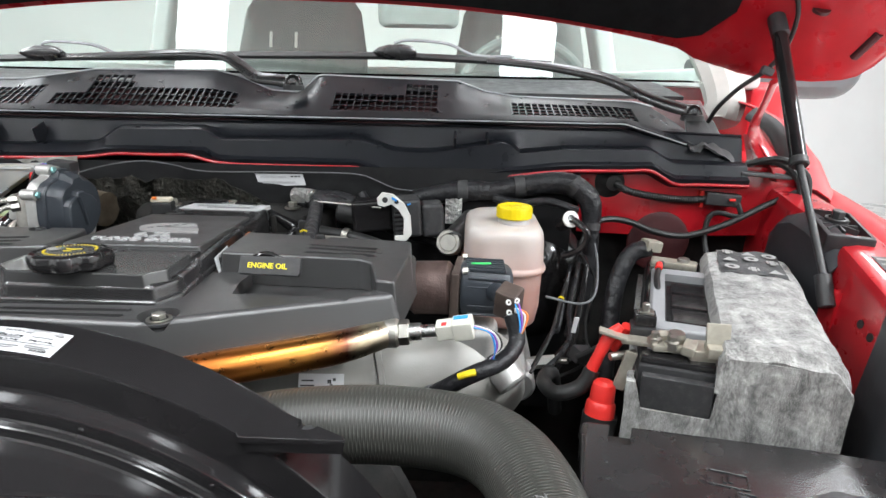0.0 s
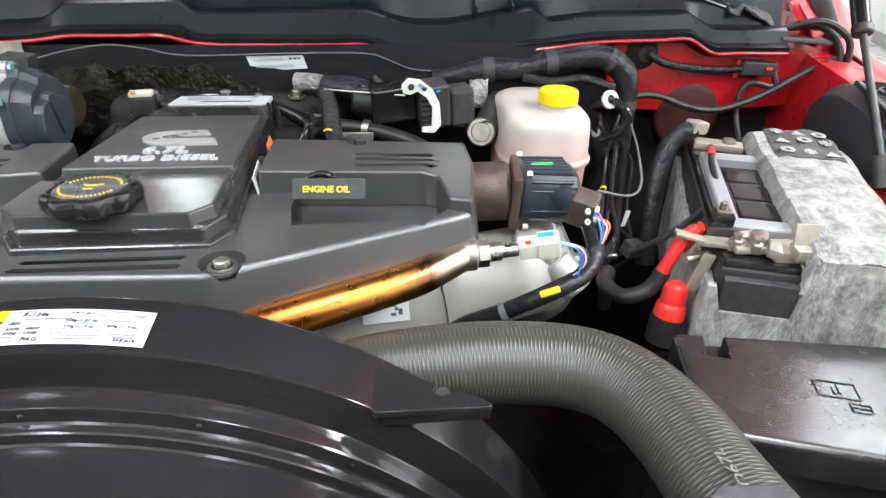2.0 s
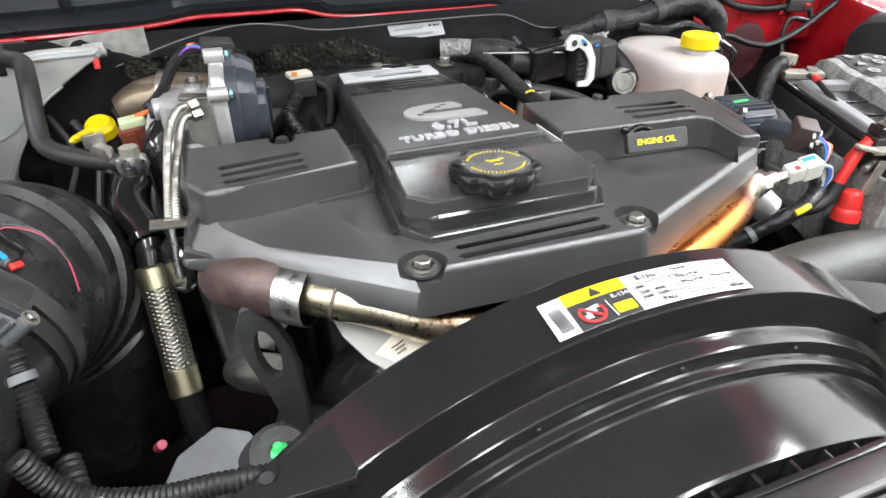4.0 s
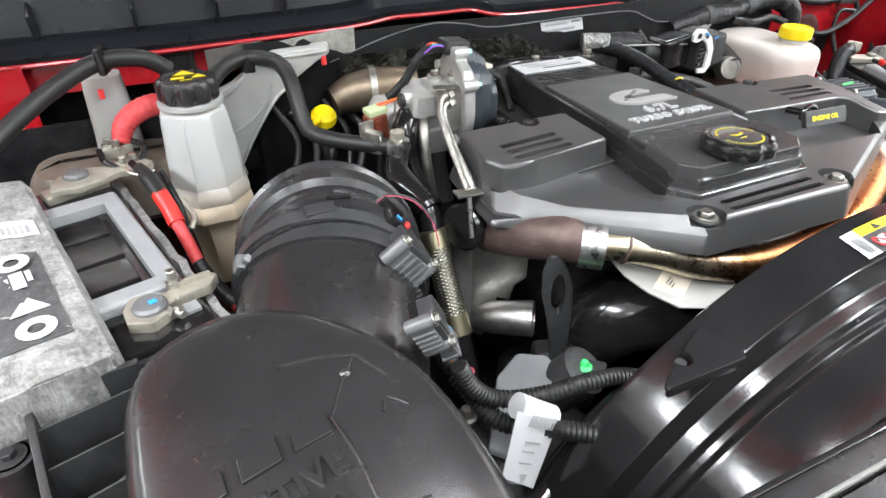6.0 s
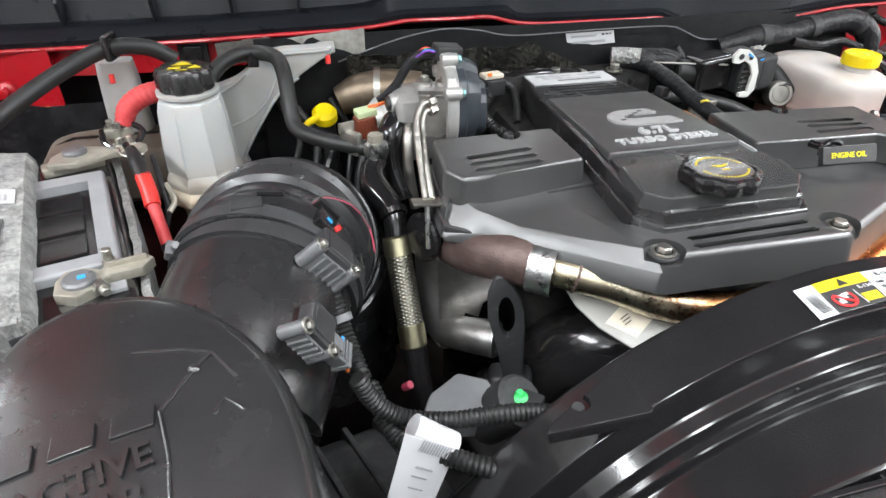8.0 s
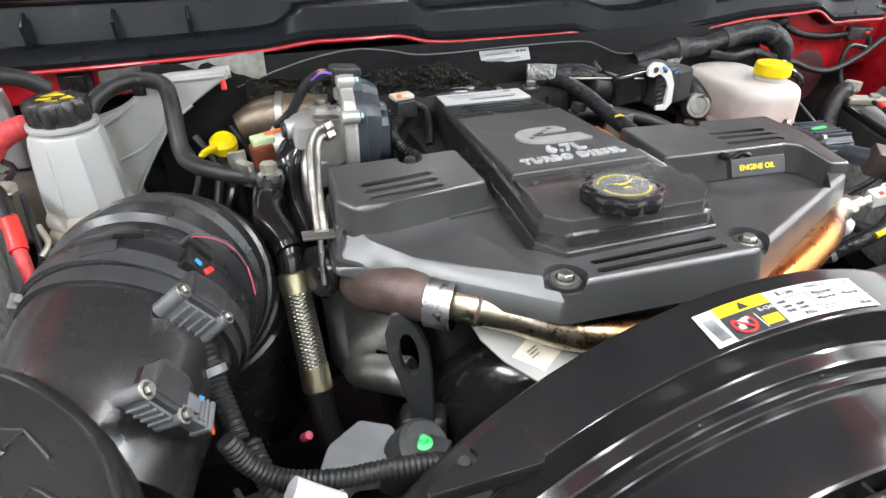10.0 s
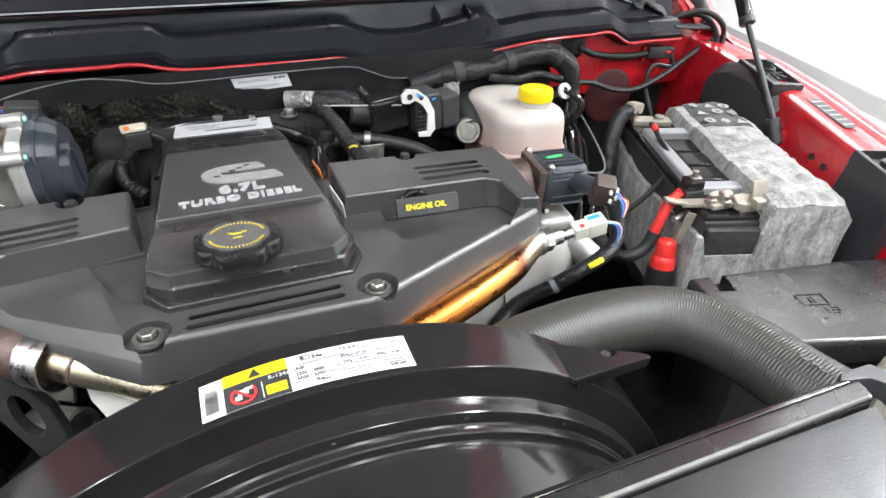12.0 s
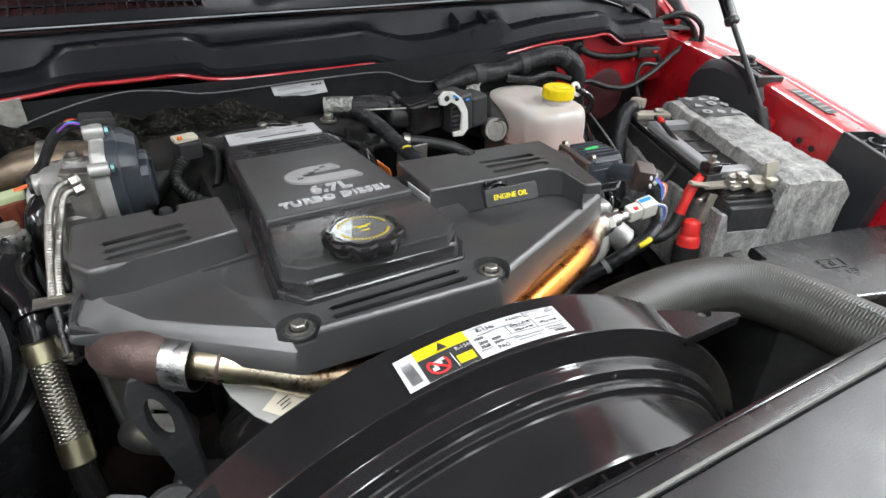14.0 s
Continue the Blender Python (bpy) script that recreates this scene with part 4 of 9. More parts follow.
hood = thing("hood", (CX, 1.0, 1.45), "raised red hood with its inner frame and black liner", "hood")
us = [0.9 * (k / 26) for k in range(-26, 27)]
us = [-0.935, -0.932, -0.925, -0.914] + us + [0.914, 0.925, 0.932, 0.935]
part("outer_skin", sheet([[hood_pt(u, hood_foot(u) + (1.12 - hood_foot(u)) * j / 28 - 0.006) for u in us] for j in range(29)], 0.0015), "red", hood)
part("inner_frame", sheet([[hood_pt(u * 0.996, hood_foot(u) + (1.08 - hood_foot(u)) * (j / 64) ** 1.3, frame_drop(u, hood_foot(u) + (1.08 - hood_foot(u)) * (j / 64) ** 1.3) * min(1.0, 0.25 + j / 5)) for u in us] for j in range(65)], 0.0015), "red_inner", hood, "pressed red inner hood frame")
lin = []
for j in range(14):
    row = []
    for k in range(-18, 19):
        u = 0.716 * math.copysign(abs(k / 18) ** 0.8, k)
        v0 = on([(0, 0.05), (0.55, 0.05), (0.65, 0.057), (0.70, 0.082), (0.716, 0.125)], abs(u))
        row.append(hood_pt(u, v0 + (1.0 - v0) * j / 13, 0.048))
    lin.append(row)
part("liner", sheet(lin, 0.008), "foam", hood, "black felt hood liner")
for s in (-1, 1):
    p0, p1 = Vector(hood_pt(s * 0.894, 0.078, 0.014)), Vector(hood_pt(s * 0.903, 0.125, 0.014))
    # solid dark bar and disc stand in for the shade in the slots
    part("frame_slot_shade", tube([p0, (p0 + p1) / 2, p1], 0.0065, 10), "plenum", hood, "dark bar standing in for a shaded slot")
    part("frame_slot_shade", lathe([(0, 0.001), (0.012, 0.001), (0.012, -0.004), (0, -0.004)], aim(hood_pt(s * 0.82, 0.14, 0.028), hood_pt(s * 0.82, 0.14, 0.5)), 20), "plenum", hood)
    x = CX + s * 0.79
    hg = thing("hinge_arm", (x, 1.03, 1.25), "red painted hood hinge arm", "hinge", "hood hinges")
    part("arm", tube([(CX + s * 0.79, 0.985, 1.375), (CX + s * 0.79, 1.0, 1.345), (CX + s * 0.79, 1.025, 1.305), (CX + s * 0.80, 1.02, 1.278), (CX + s * 0.81, 1.0, 1.255)], 0.016, 12, flat=0.4, radii=[0.013, 0.012, 0.016, 0.022, 0.026]), "red_inner", hg)
    part("plate", ngon([(x + s * 0.0, 1.02, 1.29), (x + s * 0.005, 0.985, 1.265), (x + s * 0.02, 0.965, 1.225), (x + s * 0.02, 1.06, 1.225), (x + s * 0.005, 1.07, 1.29)], (s, 0, 0), 0.004, 0.001), "red_inner", hg)
    part("pivot_bolt", rod((x - s * 0.006, 1.02, 1.275), (x + s * 0.012, 1.02, 1.275), 0.008, 12), "red_inner", hg)
    sl = thing("fender_seal", (CX + s * 0.84, 1.03, 1.28), "black rubber seal on the red fender's rear edge", "seal", "fender seals")
    part("lip", tube([(CX + s * 0.818, 1.10, 1.322), (CX + s * 0.838, 1.06, 1.302), (CX + s * 0.845, 1.02, 1.268), (CX + s * 0.845, 0.985, 1.232)], 0.014, 12, flat=0.6), "rubber", sl)
    ap = thing("fender_apron", (CX + s * 0.86, 1.03, 1.25), "red painted fender corner beside the cowl", "fender corner", "fender corners")
    part("edge", sheet([[(CX + s * (a + 0.02 * k), y, z - 0.004 * k * k - (0.06 if k == 4 else 0)) for k in range(5)] for a, y, z in ((0.81, 1.17, 1.345), (0.825, 1.12, 1.335), (0.84, 1.075, 1.318), (0.852, 1.035, 1.285), (0.855, 1.0, 1.25), (0.85, 0.96, 1.22))], 0.002), "red", ap)
    gs = thing("gas_strut", (CX + s * 0.755, 0.71, 1.135), "black gas strut holding the hood open", "gas strut", "gas struts")
    a, c, e = Vector((CX + s * 0.755, 0.712, 1.14)), Vector((CX + s * 0.757, 0.82, 1.275)), Vector((CX + s * 0.772, 0.965, 1.455))
    part("rod", rod(a, c, 0.0045, 12), "satin", gs)
    part("cylinder", rod(c, e, 0.0105, 20), "gloss", gs)
    part("collar", rod(c - (e - c).normalized() * 0.006, c + (e - c).normalized() * 0.006, 0.0118, 20), "satin", gs)
    part("end_socket", rod(a - Vector((0, 0.008, 0.02)), a + Vector((0, 0.012, 0.014)), 0.0095, 14), "satin", gs)
    part("end_socket", rod(e - Vector((0, 0.014, 0.018)), e + Vector((0, 0.008, 0.010)), 0.0125, 14), "satin", gs)
    part("ball_bracket", box(a - Vector((-s * 0.012, -0.004, 0.04)), (0.012, 0.03, 0.08), (0, 0, 0), 0.003), "red_inner", gs)
wash = thing("washer_hose", (0.42, 1.0, 1.4), "thin black washer hose clipped under the hood", "hose")
part("hose", tube([(0.445, 0.93, 1.52), (0.475, 0.945, 1.475), (0.48, 0.965, 1.43), (0.468, 0.985, 1.395), (0.435, 1.0, 1.365), (0.415, 1.02, 1.335), (0.41, 1.04, 1.31)], 0.0035, 8), "rubber", wash)
part("clip", box((0.464, 0.982, 1.390), (0.020, 0.010, 0.012), (0, 20, 0), 0.003), "flap", wash)

# ---- near-black fill for the bay's shaded depths ----
bay = thing("engine_block", (CX, 0.6, 0.4), "near-black engine bulk standing in for shade deep in the bay", "engine")
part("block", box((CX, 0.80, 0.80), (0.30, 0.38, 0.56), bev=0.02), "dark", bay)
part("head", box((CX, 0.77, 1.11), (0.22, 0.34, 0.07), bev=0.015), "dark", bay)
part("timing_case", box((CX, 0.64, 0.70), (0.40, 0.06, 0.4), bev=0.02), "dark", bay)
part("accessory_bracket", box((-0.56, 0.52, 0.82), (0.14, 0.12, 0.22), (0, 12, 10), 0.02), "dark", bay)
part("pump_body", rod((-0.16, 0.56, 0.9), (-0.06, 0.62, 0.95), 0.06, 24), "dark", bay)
# added to close the bay below, dark so no pale floor shows
under = thing("bay_floor_fill", (CX, 0.5, 0.5), "near-black sheet added to close the bay below", "tray", kind="structure")
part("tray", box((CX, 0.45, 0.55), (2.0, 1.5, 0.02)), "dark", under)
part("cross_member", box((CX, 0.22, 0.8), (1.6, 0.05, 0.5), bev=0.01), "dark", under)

# ---- engine cover ----
cover = thing("engine_cover", (-0.31, 0.62, 1.13), "dark grey moulded plastic engine cover with vents", "engine cover")


def slot(x0, x1, y, w, z0, z1, turn=0.0):
    b = prism([(-(x1 - x0) / 2, -w / 2), ((x1 - x0) / 2, -w / 2), ((x1 - x0) / 2, w / 2), (-(x1 - x0) / 2, w / 2)], z0, z1)
    es = [e for e in b.edges if abs(e.verts[0].co.z - e.verts[1].co.z) > 1e-4]
    bmesh.ops.bevel(b, geom=es, offset=w * 0.42, segments=3, affect="EDGES")
    b.transform(pose((x0 + x1) / 2, y, 0, 0, 0, turn))
    return b


OUT = [(-0.556, 0.703), (-0.562, 0.600), (-0.415, 0.484), (-0.248, 0.478), (-0.052, 0.566), (-0.040, 0.690), (-0.232, 0.703), (-0.395, 0.703)]
skirt = prism(OUT, 1.140, [1.166, 1.161, 1.174, 1.174, 1.172, 1.176, 1.176, 1.176], 0.005, 3, grow=0.008)
wells = [lathe([(0, 1.164), (0.0165, 1.164), (0.0175, 1.19), (0, 1.19)], pose(x, 0.496, 0), 28) for x in (-0.413, -0.242)]
skirt = cut(skirt, *wells, box((-0.3275, 0.498, 1.1615), (0.136, 0.030, 0.018)), slot(-0.387, -0.268, 0.5045, 0.0065, 1.152, 1.2, -0.5), slot(-0.389, -0.268, 0.4915, 0.0065, 1.152, 1.2, -0.5), prism([(-0.462, 0.618), (-0.40, 0.622), (-0.40, 0.545), (-0.418, 0.540), (-0.440, 0.562)], 1.163, 1.2), prism([(-0.203, 0.622), (-0.205, 0.585), (-0.200, 0.550), (-0.094, 0.548), (-0.071, 0.574), (-0.078, 0.622)], 1.159, 1.2))
# the front corner slopes down from a crease to the lower edge
crease = [Vector((-0.548, 0.640, 1.1645)), Vector((-0.423, 0.497, 1.1745)), Vector((-0.4165, 0.474, 1.148)), Vector((-0.570, 0.596, 1.142))]
crease = [crease[0] + (crease[0] - crease[3]) * 0.8, crease[1] + (crease[1] - crease[2]) * 0.8, crease[2], crease[3]]
skirt = cut(skirt, ngon([tuple(q) for q in crease], (-0.45, -0.55, 0.7), 0.05))
part("skirt", skirt, "cover", cover)
part("skirt_corner", prism([(-0.5655, 0.640), (-0.5665, 0.601), (-0.543, 0.5815), (-0.540, 0.5855), (-0.561, 0.603), (-0.560, 0.640)], 1.136, 1.152, 0.001, 2), "cover", cover)
# raised shoulders with louvres
lb = prism([(-0.553, 0.700), (-0.557, 0.640), (-0.543, 0.622), (-0.527, 0.618), (-0.513, 0.6185), (-0.423, 0.626), (-0.425, 0.700)], 1.155, [1.193, 1.189, 1.186, 1.187, 1.192, 1.193, 1.194], 0.004, 3, grow=[0.003, 0.003, 0.006, 0.006, 0.007, 0.007, 0.0])
lb = cut(lb, *[slot(-0.533 + 0.001 * i, -0.463 + 0.001 * i, 0.657 - 0.0135 * i, 0.0072, 1.150, 1.25, 2) for i in range(3)], box((-0.4965, 0.6465, 1.1832), (0.080, 0.037, 0.0096)), lathe([(0, 1.17), (0.012, 1.17), (0.012, 1.22), (0, 1.22)], pose(-0.475, 0.693, 0), 20))
part("shoulder", lb, "cover", cover)
rb = prism([(-0.045, 0.690), (-0.235, 0.700), (-0.236, 0.619), (-0.200, 0.616), (-0.092, 0.612), (-0.079, 0.604), (-0.070, 0.572), (-0.051, 0.568), (-0.042, 0.640)], 1.160, [1.1905, 1.194, 1.193, 1.193, 1.192, 1.191, 1.1835, 1.1835, 1.189], 0.0028, 3, grow=[0.002, 0.0, 0.003, 0.004, 0.004, 0.002, 0.002, 0.003, 0.003])
rb = cut(rb, *[slot(-0.155 + 0.0005 * i, -0.077 + 0.0005 * i, 0.657 - 0.0135 * i, 0.0072, 1.150, 1.25, 0.5) for i in range(3)], box((-0.1155, 0.6435, 1.1836), (0.086, 0.042, 0.0104)), lathe([(0, 1.17), (0.012, 1.17), (0.012, 1.22), (0, 1.22)], pose(-0.150, 0.694, 0), 20))
part("shoulder", rb, "cover", cover)
# black sheets stand in for the shade inside the slots
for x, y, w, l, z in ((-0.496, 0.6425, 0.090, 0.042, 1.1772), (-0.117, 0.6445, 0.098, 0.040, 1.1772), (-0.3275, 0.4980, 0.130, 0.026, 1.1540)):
    part("louvre_shade", box((x, y, z), (w, l, 0.0012)), "void", cover, "black sheet standing in for shade behind the louvres")
# middle block: black body, stepped front, separate top plates
CBK = [(-0.383, 0.893), (-0.272, 0.893), (-0.258, 0.80), (-0.252, 0.66), (-0.246, 0.548), (-0.260, 0.524), (-0.394, 0.524), (-0.412, 0.548), (-0.404, 0.66), (-0.396, 0.80)]
cbz = [1.184, 1.184, 1.188, 1.192, 1.1895, 1.1885, 1.1885, 1.1895, 1.192, 1.188]
mid = prism(CBK, 1.150, cbz, 0.005, 3, grow=0.006)
mid = cut(mid, *[slot(-0.378 + 0.0008 * i, -0.270 - 0.0004 * i, 0.836 - 0.0105 * i, 0.0032, 1.184 + 0.0003 * i, 1.25) for i in range(6)])
part("middle_block", mid, "lid", cover, sharp=0.4)
part("front_lip", prism([(x + (0.004 if x > -0.33 else -0.004), y - 0.006) for x, y in CBK[3:9]], 1.156, [1.177, 1.1765, 1.176, 1.176, 1.1765, 1.177], 0.0025, 3, grow=0.004), "lid", cover, "stepped lip round the block", 0.4)
part("upper_plate", prism([(-0.392, 0.786), (-0.263, 0.786), (-0.257, 0.6195), (-0.401, 0.6195)], 1.184, [1.1920, 1.1920, 1.1985, 1.1985], 0.002, 2, grow=0.003), "cover", cover, sharp=0.35)
part("dark_strip", prism([(-0.400, 0.6195), (-0.257, 0.6195), (-0.2555, 0.592), (-0.402, 0.592)], 1.184, [1.1935, 1.1935, 1.1940, 1.1940], 0.001, 2, grow=0.003), "lid", cover, "darker recessed strip")
part("front_plate", prism([(-0.4050, 0.591), (-0.2545, 0.591), (-0.2540, 0.540), (-0.2690, 0.525), (-0.3930, 0.527), (-0.4100, 0.542)], 1.184, [1.1992, 1.1992, 1.1988, 1.1982, 1.1982, 1.1988], 0.0018, 2, grow=[0.003, 0.003, 0.002, 0.002, 0.002, 0.002]), "cover_shiny", cover, sharp=0.35)
TSL = 0.0065 / 0.1665
tilt = -math.degrees(math.atan(TSL))


def top_pose(x, y, lift=0.0):
    """Lies on the upper plate."""
    return pose(x, y, 1.1920 + (0.786 - y) * TSL + lift, tilt, 0, 0)


part("lettering", letters("6.7L", 0.022, 0.0022, top_pose(-0.326, 0.6605, 0.001), 1.1, 0.0008), "silver", cover, "raised silver letters")
part("lettering", letters("TURBO DIESEL", 0.0146, 0.0022, top_pose(-0.328, 0.6385, 0.001), 1.16, 0.0006), "silver", cover, "raised silver letters")
arc = [(-0.004 + 0.032 * math.cos(a), 0.022 * math.sin(a)) for a in (math.pi * (0.5 + k / 16) for k in range(17))]
inn = [(-0.006 + 0.012 * math.cos(a), 0.001 + 0.0065 * math.sin(a)) for a in (math.pi * (1.5 - k / 8) for k in range(9))]
emb = prism([(0.020, 0.022), (0.026, 0.009), (0.004, 0.008)] + inn[::-1] + [(0.034, -0.0055), (0.040, -0.022)] + arc[::-1], 0.0, 0.0024, 0.0)
emb.transform(top_pose(-0.324, 0.699, 0.0))
part("emblem", emb, "emblem", cover, "brushed metal horseshoe-shaped emblem")
part("emblem_print", bars([(-0.020 + 0.008 * k, -0.004 + 0.0045 * k, 0.006, 0.0035) for k in range(5)], top_pose(-0.326, 0.699, 0.0023) @ Matrix.Rotation(radians(6), 4, "Z"), 0.0003), "ink", cover, "dark bars on the emblem")
lab = part("label", prism([(-0.381, 0.889), (-0.268, 0.888), (-0.270, 0.846), (-0.384, 0.847)], 1.180, [1.1852, 1.1852, 1.1875, 1.1875]), "paper", cover, "white printed label")
LM = pose(-0.326, 0.8675, 1.1866, -3.1, 0, 0)
part("print", bars([(-0.02, 0.008, 0.05, 0.0016), (0.02, -0.004, 0.045, 0.0012), (-0.025, 0.002, 0.03, 0.0012), (0.025, 0.010, 0.02, 0.0012), (-0.02, -0.003, 0.04, 0.0012), (-0.03, 0.012, 0.025, 0.0012)], LM), "grey_ink", lab)
part("print", bars([(0.008, -0.011, 0.06, 0.0028), (0.038, 0.012, 0.008, 0.0035)], LM), "ink", lab)
sl = part("label", ngon([(-0.2435, 0.655, 1.189), (-0.2405, 0.612, 1.188), (-0.238, 0.615, 1.170), (-0.240, 0.655, 1.170)], (1, 0, 0.1), 0.001), "paper", cover, "white side label")
part("print", bars([(-0.012 + 0.003 * k, 0, 0.0012, 0.012) for k in range(8)], Matrix.Translation((-0.2385, 0.634, 1.180)) @ Matrix.Rotation(radians(84), 4, "Y") @ Matrix.Rotation(radians(90), 4, "Z")), "ink", sl)
part("label", ngon([(-0.2455, 0.73, 1.186), (-0.2435, 0.70, 1.186), (-0.240, 0.70, 1.170), (-0.241, 0.73, 1.170)], (1, 0, 0.1), 0.001), "orange", cover, "orange and white side label")
for x in (-0.413, -0.242):
    bz = 1.1665
    part("bolt_washer", lathe([(0, bz), (0.0125, bz), (0.0125, bz + 0.002), (0.009, bz + 0.0025), (0, bz + 0.0025)], pose(x, 0.496, 0), 24), "clip_grey", cover)
    hexbolt((x, 0.496, bz + 0.002), (x, 0.496, 2), 0.0062, 0.0065, "zinc", cover)
for x, y in ((-0.475, 0.693), (-0.150, 0.694)):
    hexbolt((x, y, 1.172), (x, y, 2), 0.006, 0.022, "satin", cover)

OC = (-0.340, 0.5405)
cap = thing("oil_filler_cap", (*OC, 1.197), "black fluted oil filler cap with yellow print", "filler cap")
part("grip", lathe([(0, 0.0), (0.029, 0.0), (0.033, 0.002), (0.0345, 0.005), (0.0345, 0.0115), (0.033, 0.0145), (0.030, 0.0162), (0.0275, 0.0162), (0.0268, 0.0150), (0, 0.0148)], pose(*OC, 1.1985, -3.5, 0, 0), 128, wave=lambda a: 1 - 0.11 * (0.5 + 0.5 * math.cos(8 * a)) ** 1.5), "gloss", cap, sharp=0.5)
cm = pose(*OC, 1.1985, -3.5, 0, 0) @ Matrix.Translation((0, 0, 0.0150))
part("face", lathe([(0, 0.0), (0.0252, 0.0), (0.0252, 0.0008), (0, 0.0010)], cm, 48), "cap_face", cap, "shiny face, its grey lifted for glare")
ringp = B()
for k in range(46):
    if k % 23 in (9, 10, 11, 12):
        continue
    a = 2 * math.pi * k / 46
    merge(ringp, bars([(0, 0.0208, 0.0010, 0.0019)], cm @ Matrix.Translation((0, 0, 0.0010)) @ Matrix.Rotation(a, 4, "Z")))
part("print", ringp, "yellow_ink", cap, "ring of small yellow print")
part("print", bars([(0, 0.002, 0.008, 0.0024), (0.006, 0.004, 0.004, 0.0012), (-0.005, 0.004, 0.003, 0.0012), (0.0, -0.005, 0.007, 0.001)], cm @ Matrix.Translation((0, 0, 0.0010))), "yellow_ink", cap)

dip = thing("oil_dipstick", (-0.17, 0.58, 1.19), "black dipstick tag with yellow lettering", "dipstick")
dm = pose(-0.1705, 0.570, 1.1955, 64, 0, -4)
tag = prism([(-0.0295, -0.009), (0.029, -0.009), (0.0305, -0.006), (0.0305, 0.0075), (0.029, 0.009), (-0.0295, 0.0085)], -0.006, 0, 0.0012, 2)
tag.transform(dm)
part("tag", tag, "satin", dip)
part("lettering", letters("ENGINE OIL", 0.0072, 0.0006, dm @ Matrix.Translation((-0.0015, -0.0005, 0.0004)), 1.0, 0.00012), "bright_yellow", dip)
part("loop", tube([(-0.190, 0.584, 1.190), (-0.188, 0.586, 1.1985), (-0.178, 0.588, 1.2015), (-0.168, 0.587, 1.1990), (-0.166, 0.587, 1.190)], 0.0030, 10, 0.004), "gloss", dip)
part("stem", rod((-0.172, 0.576, 1.194), (-0.172, 0.618, 1.187), 0.004, 14), "gloss", dip)

# ---- fan shroud ----
SC = (CX, 0.868)
shroud = thing("fan_shroud", (CX, 0.38, 0.87), "glossy black plastic fan shroud ring", "fan shroud")
SY = pose(CX, 0, 0.868, -90, 0, 0)  # the turning axis lies along y
prof = [(0.300, 0.425), (0.326, 0.420), (0.3325, 0.416), (0.3335, 0.412), (0.3285, 0.3755), (0.3278, 0.3738), (0.3262, 0.3730), (0.308, 0.3705), (0.3055, 0.3695), (0.3045, 0.367), (0.3033, 0.3597), (0.3025, 0.3580), (0.301, 0.3573), (0.2948, 0.3563), (0.2936, 0.3552), (0.2930, 0.3510), (0.2922, 0.3500), (0.2905, 0.3495), (0.2872, 0.3488), (0.2860, 0.3477), (0.2855, 0.345), (0.2848, 0.325), (0.2828, 0.304), (0.2815, 0.3015), (0.279, 0.301), (0.262, 0.2995), (0.255, 0.2985), (0.235, 0.298)]
part("ring", lathe(prof, SY, 128), "gloss", shroud, sharp=0.5)
for k in range(9):
    a = radians(22 + k * 17)
    p = Vector((CX + 0.2975 * math.cos(a), 0.3568, 0.868 + 0.2975 * math.sin(a)))
    part("rivet", lathe([(0, 0.0009), (0.0014, 0.0007), (0.0022, 0)], aim(p, p + Vector((0.15 * math.cos(a), -1, 0.15 * math.sin(a)))), 12), "gloss", shroud)
for s in (1, -1):
    hx = CX + s * 0.2215
    pts = [(CX + s * 0.150, 0.416), (CX + s * 0.193, 0.406), (CX + s * 0.246, 0.378), (CX + s * 0.250, 0.374), (CX + s * 0.248, 0.371), (CX + s * 0.180, 0.370)]
    tb = prism(pts, 1.1385, [1.150, 1.1435, 1.142, 1.142, 1.142, 1.143], 0.0008, 1)
    tb = cut(tb, lathe([(0, 1.1), (0.0075, 1.1), (0.0075, 1.2), (0, 1.2)], pose(hx, 0.389, 0), 20))
    part("mount_tab", tb, "gloss", shroud)
    part("mount_flange", ngon([(CX + s * 0.250, 0.371, 1.1415), (CX + s * 0.183, 0.371, 1.1425), (CX + s * 0.185, 0.371, 1.131), (CX + s * 0.248, 0.371, 1.132)], (0, 1, 0), 0.003, 0.0008), "gloss", shroud)
    part("mount_bolt", lathe([(0, 1.139), (0.004, 1.139), (0.005, 1.134), (0, 1.134)], pose(hx, 0.389, 0), 12), "satin", shroud)

# lattice under the arch
for k in range(21):
    a = radians(40 + 5 * k)
    part("lattice_rib", box((CX + 0.272 * math.cos(a), 0.2965, 0.868 + 0.272 * math.sin(a)), (0.018, 0.008, 0.0025), (0, -math.degrees(a), 0), 0.0006, 1), "gloss", shroud)
part("lattice_rim", tube([(CX + 0.263 * math.cos(a), 0.294, 0.868 + 0.263 * math.sin(a)) for a in (radians(38 + 4 * k) for k in range(27))], 0.0018, 8), "satin", shroud)

# label bent over the shroud


def ring_pose(x, y, lift=0.0):
    """A pose lying on the ring: its x runs along the arc, its y to the rear."""
    r = 0.3285 + (y - 0.374) * 0.005 / 0.038 + lift
    a = math.acos(max(-1, min(1, (x - CX) / r)))
    p = Vector((CX + r * math.cos(a), y, 0.868 + r * math.sin(a)))
    xax, zax = Vector((math.sin(a), 0, -math.cos(a))), Vector((math.cos(a), 0, math.sin(a)))
    yax = zax.cross(xax)
    return Matrix.Translation(p) @ Matrix((xax, yax, zax)).transposed().to_4x4()


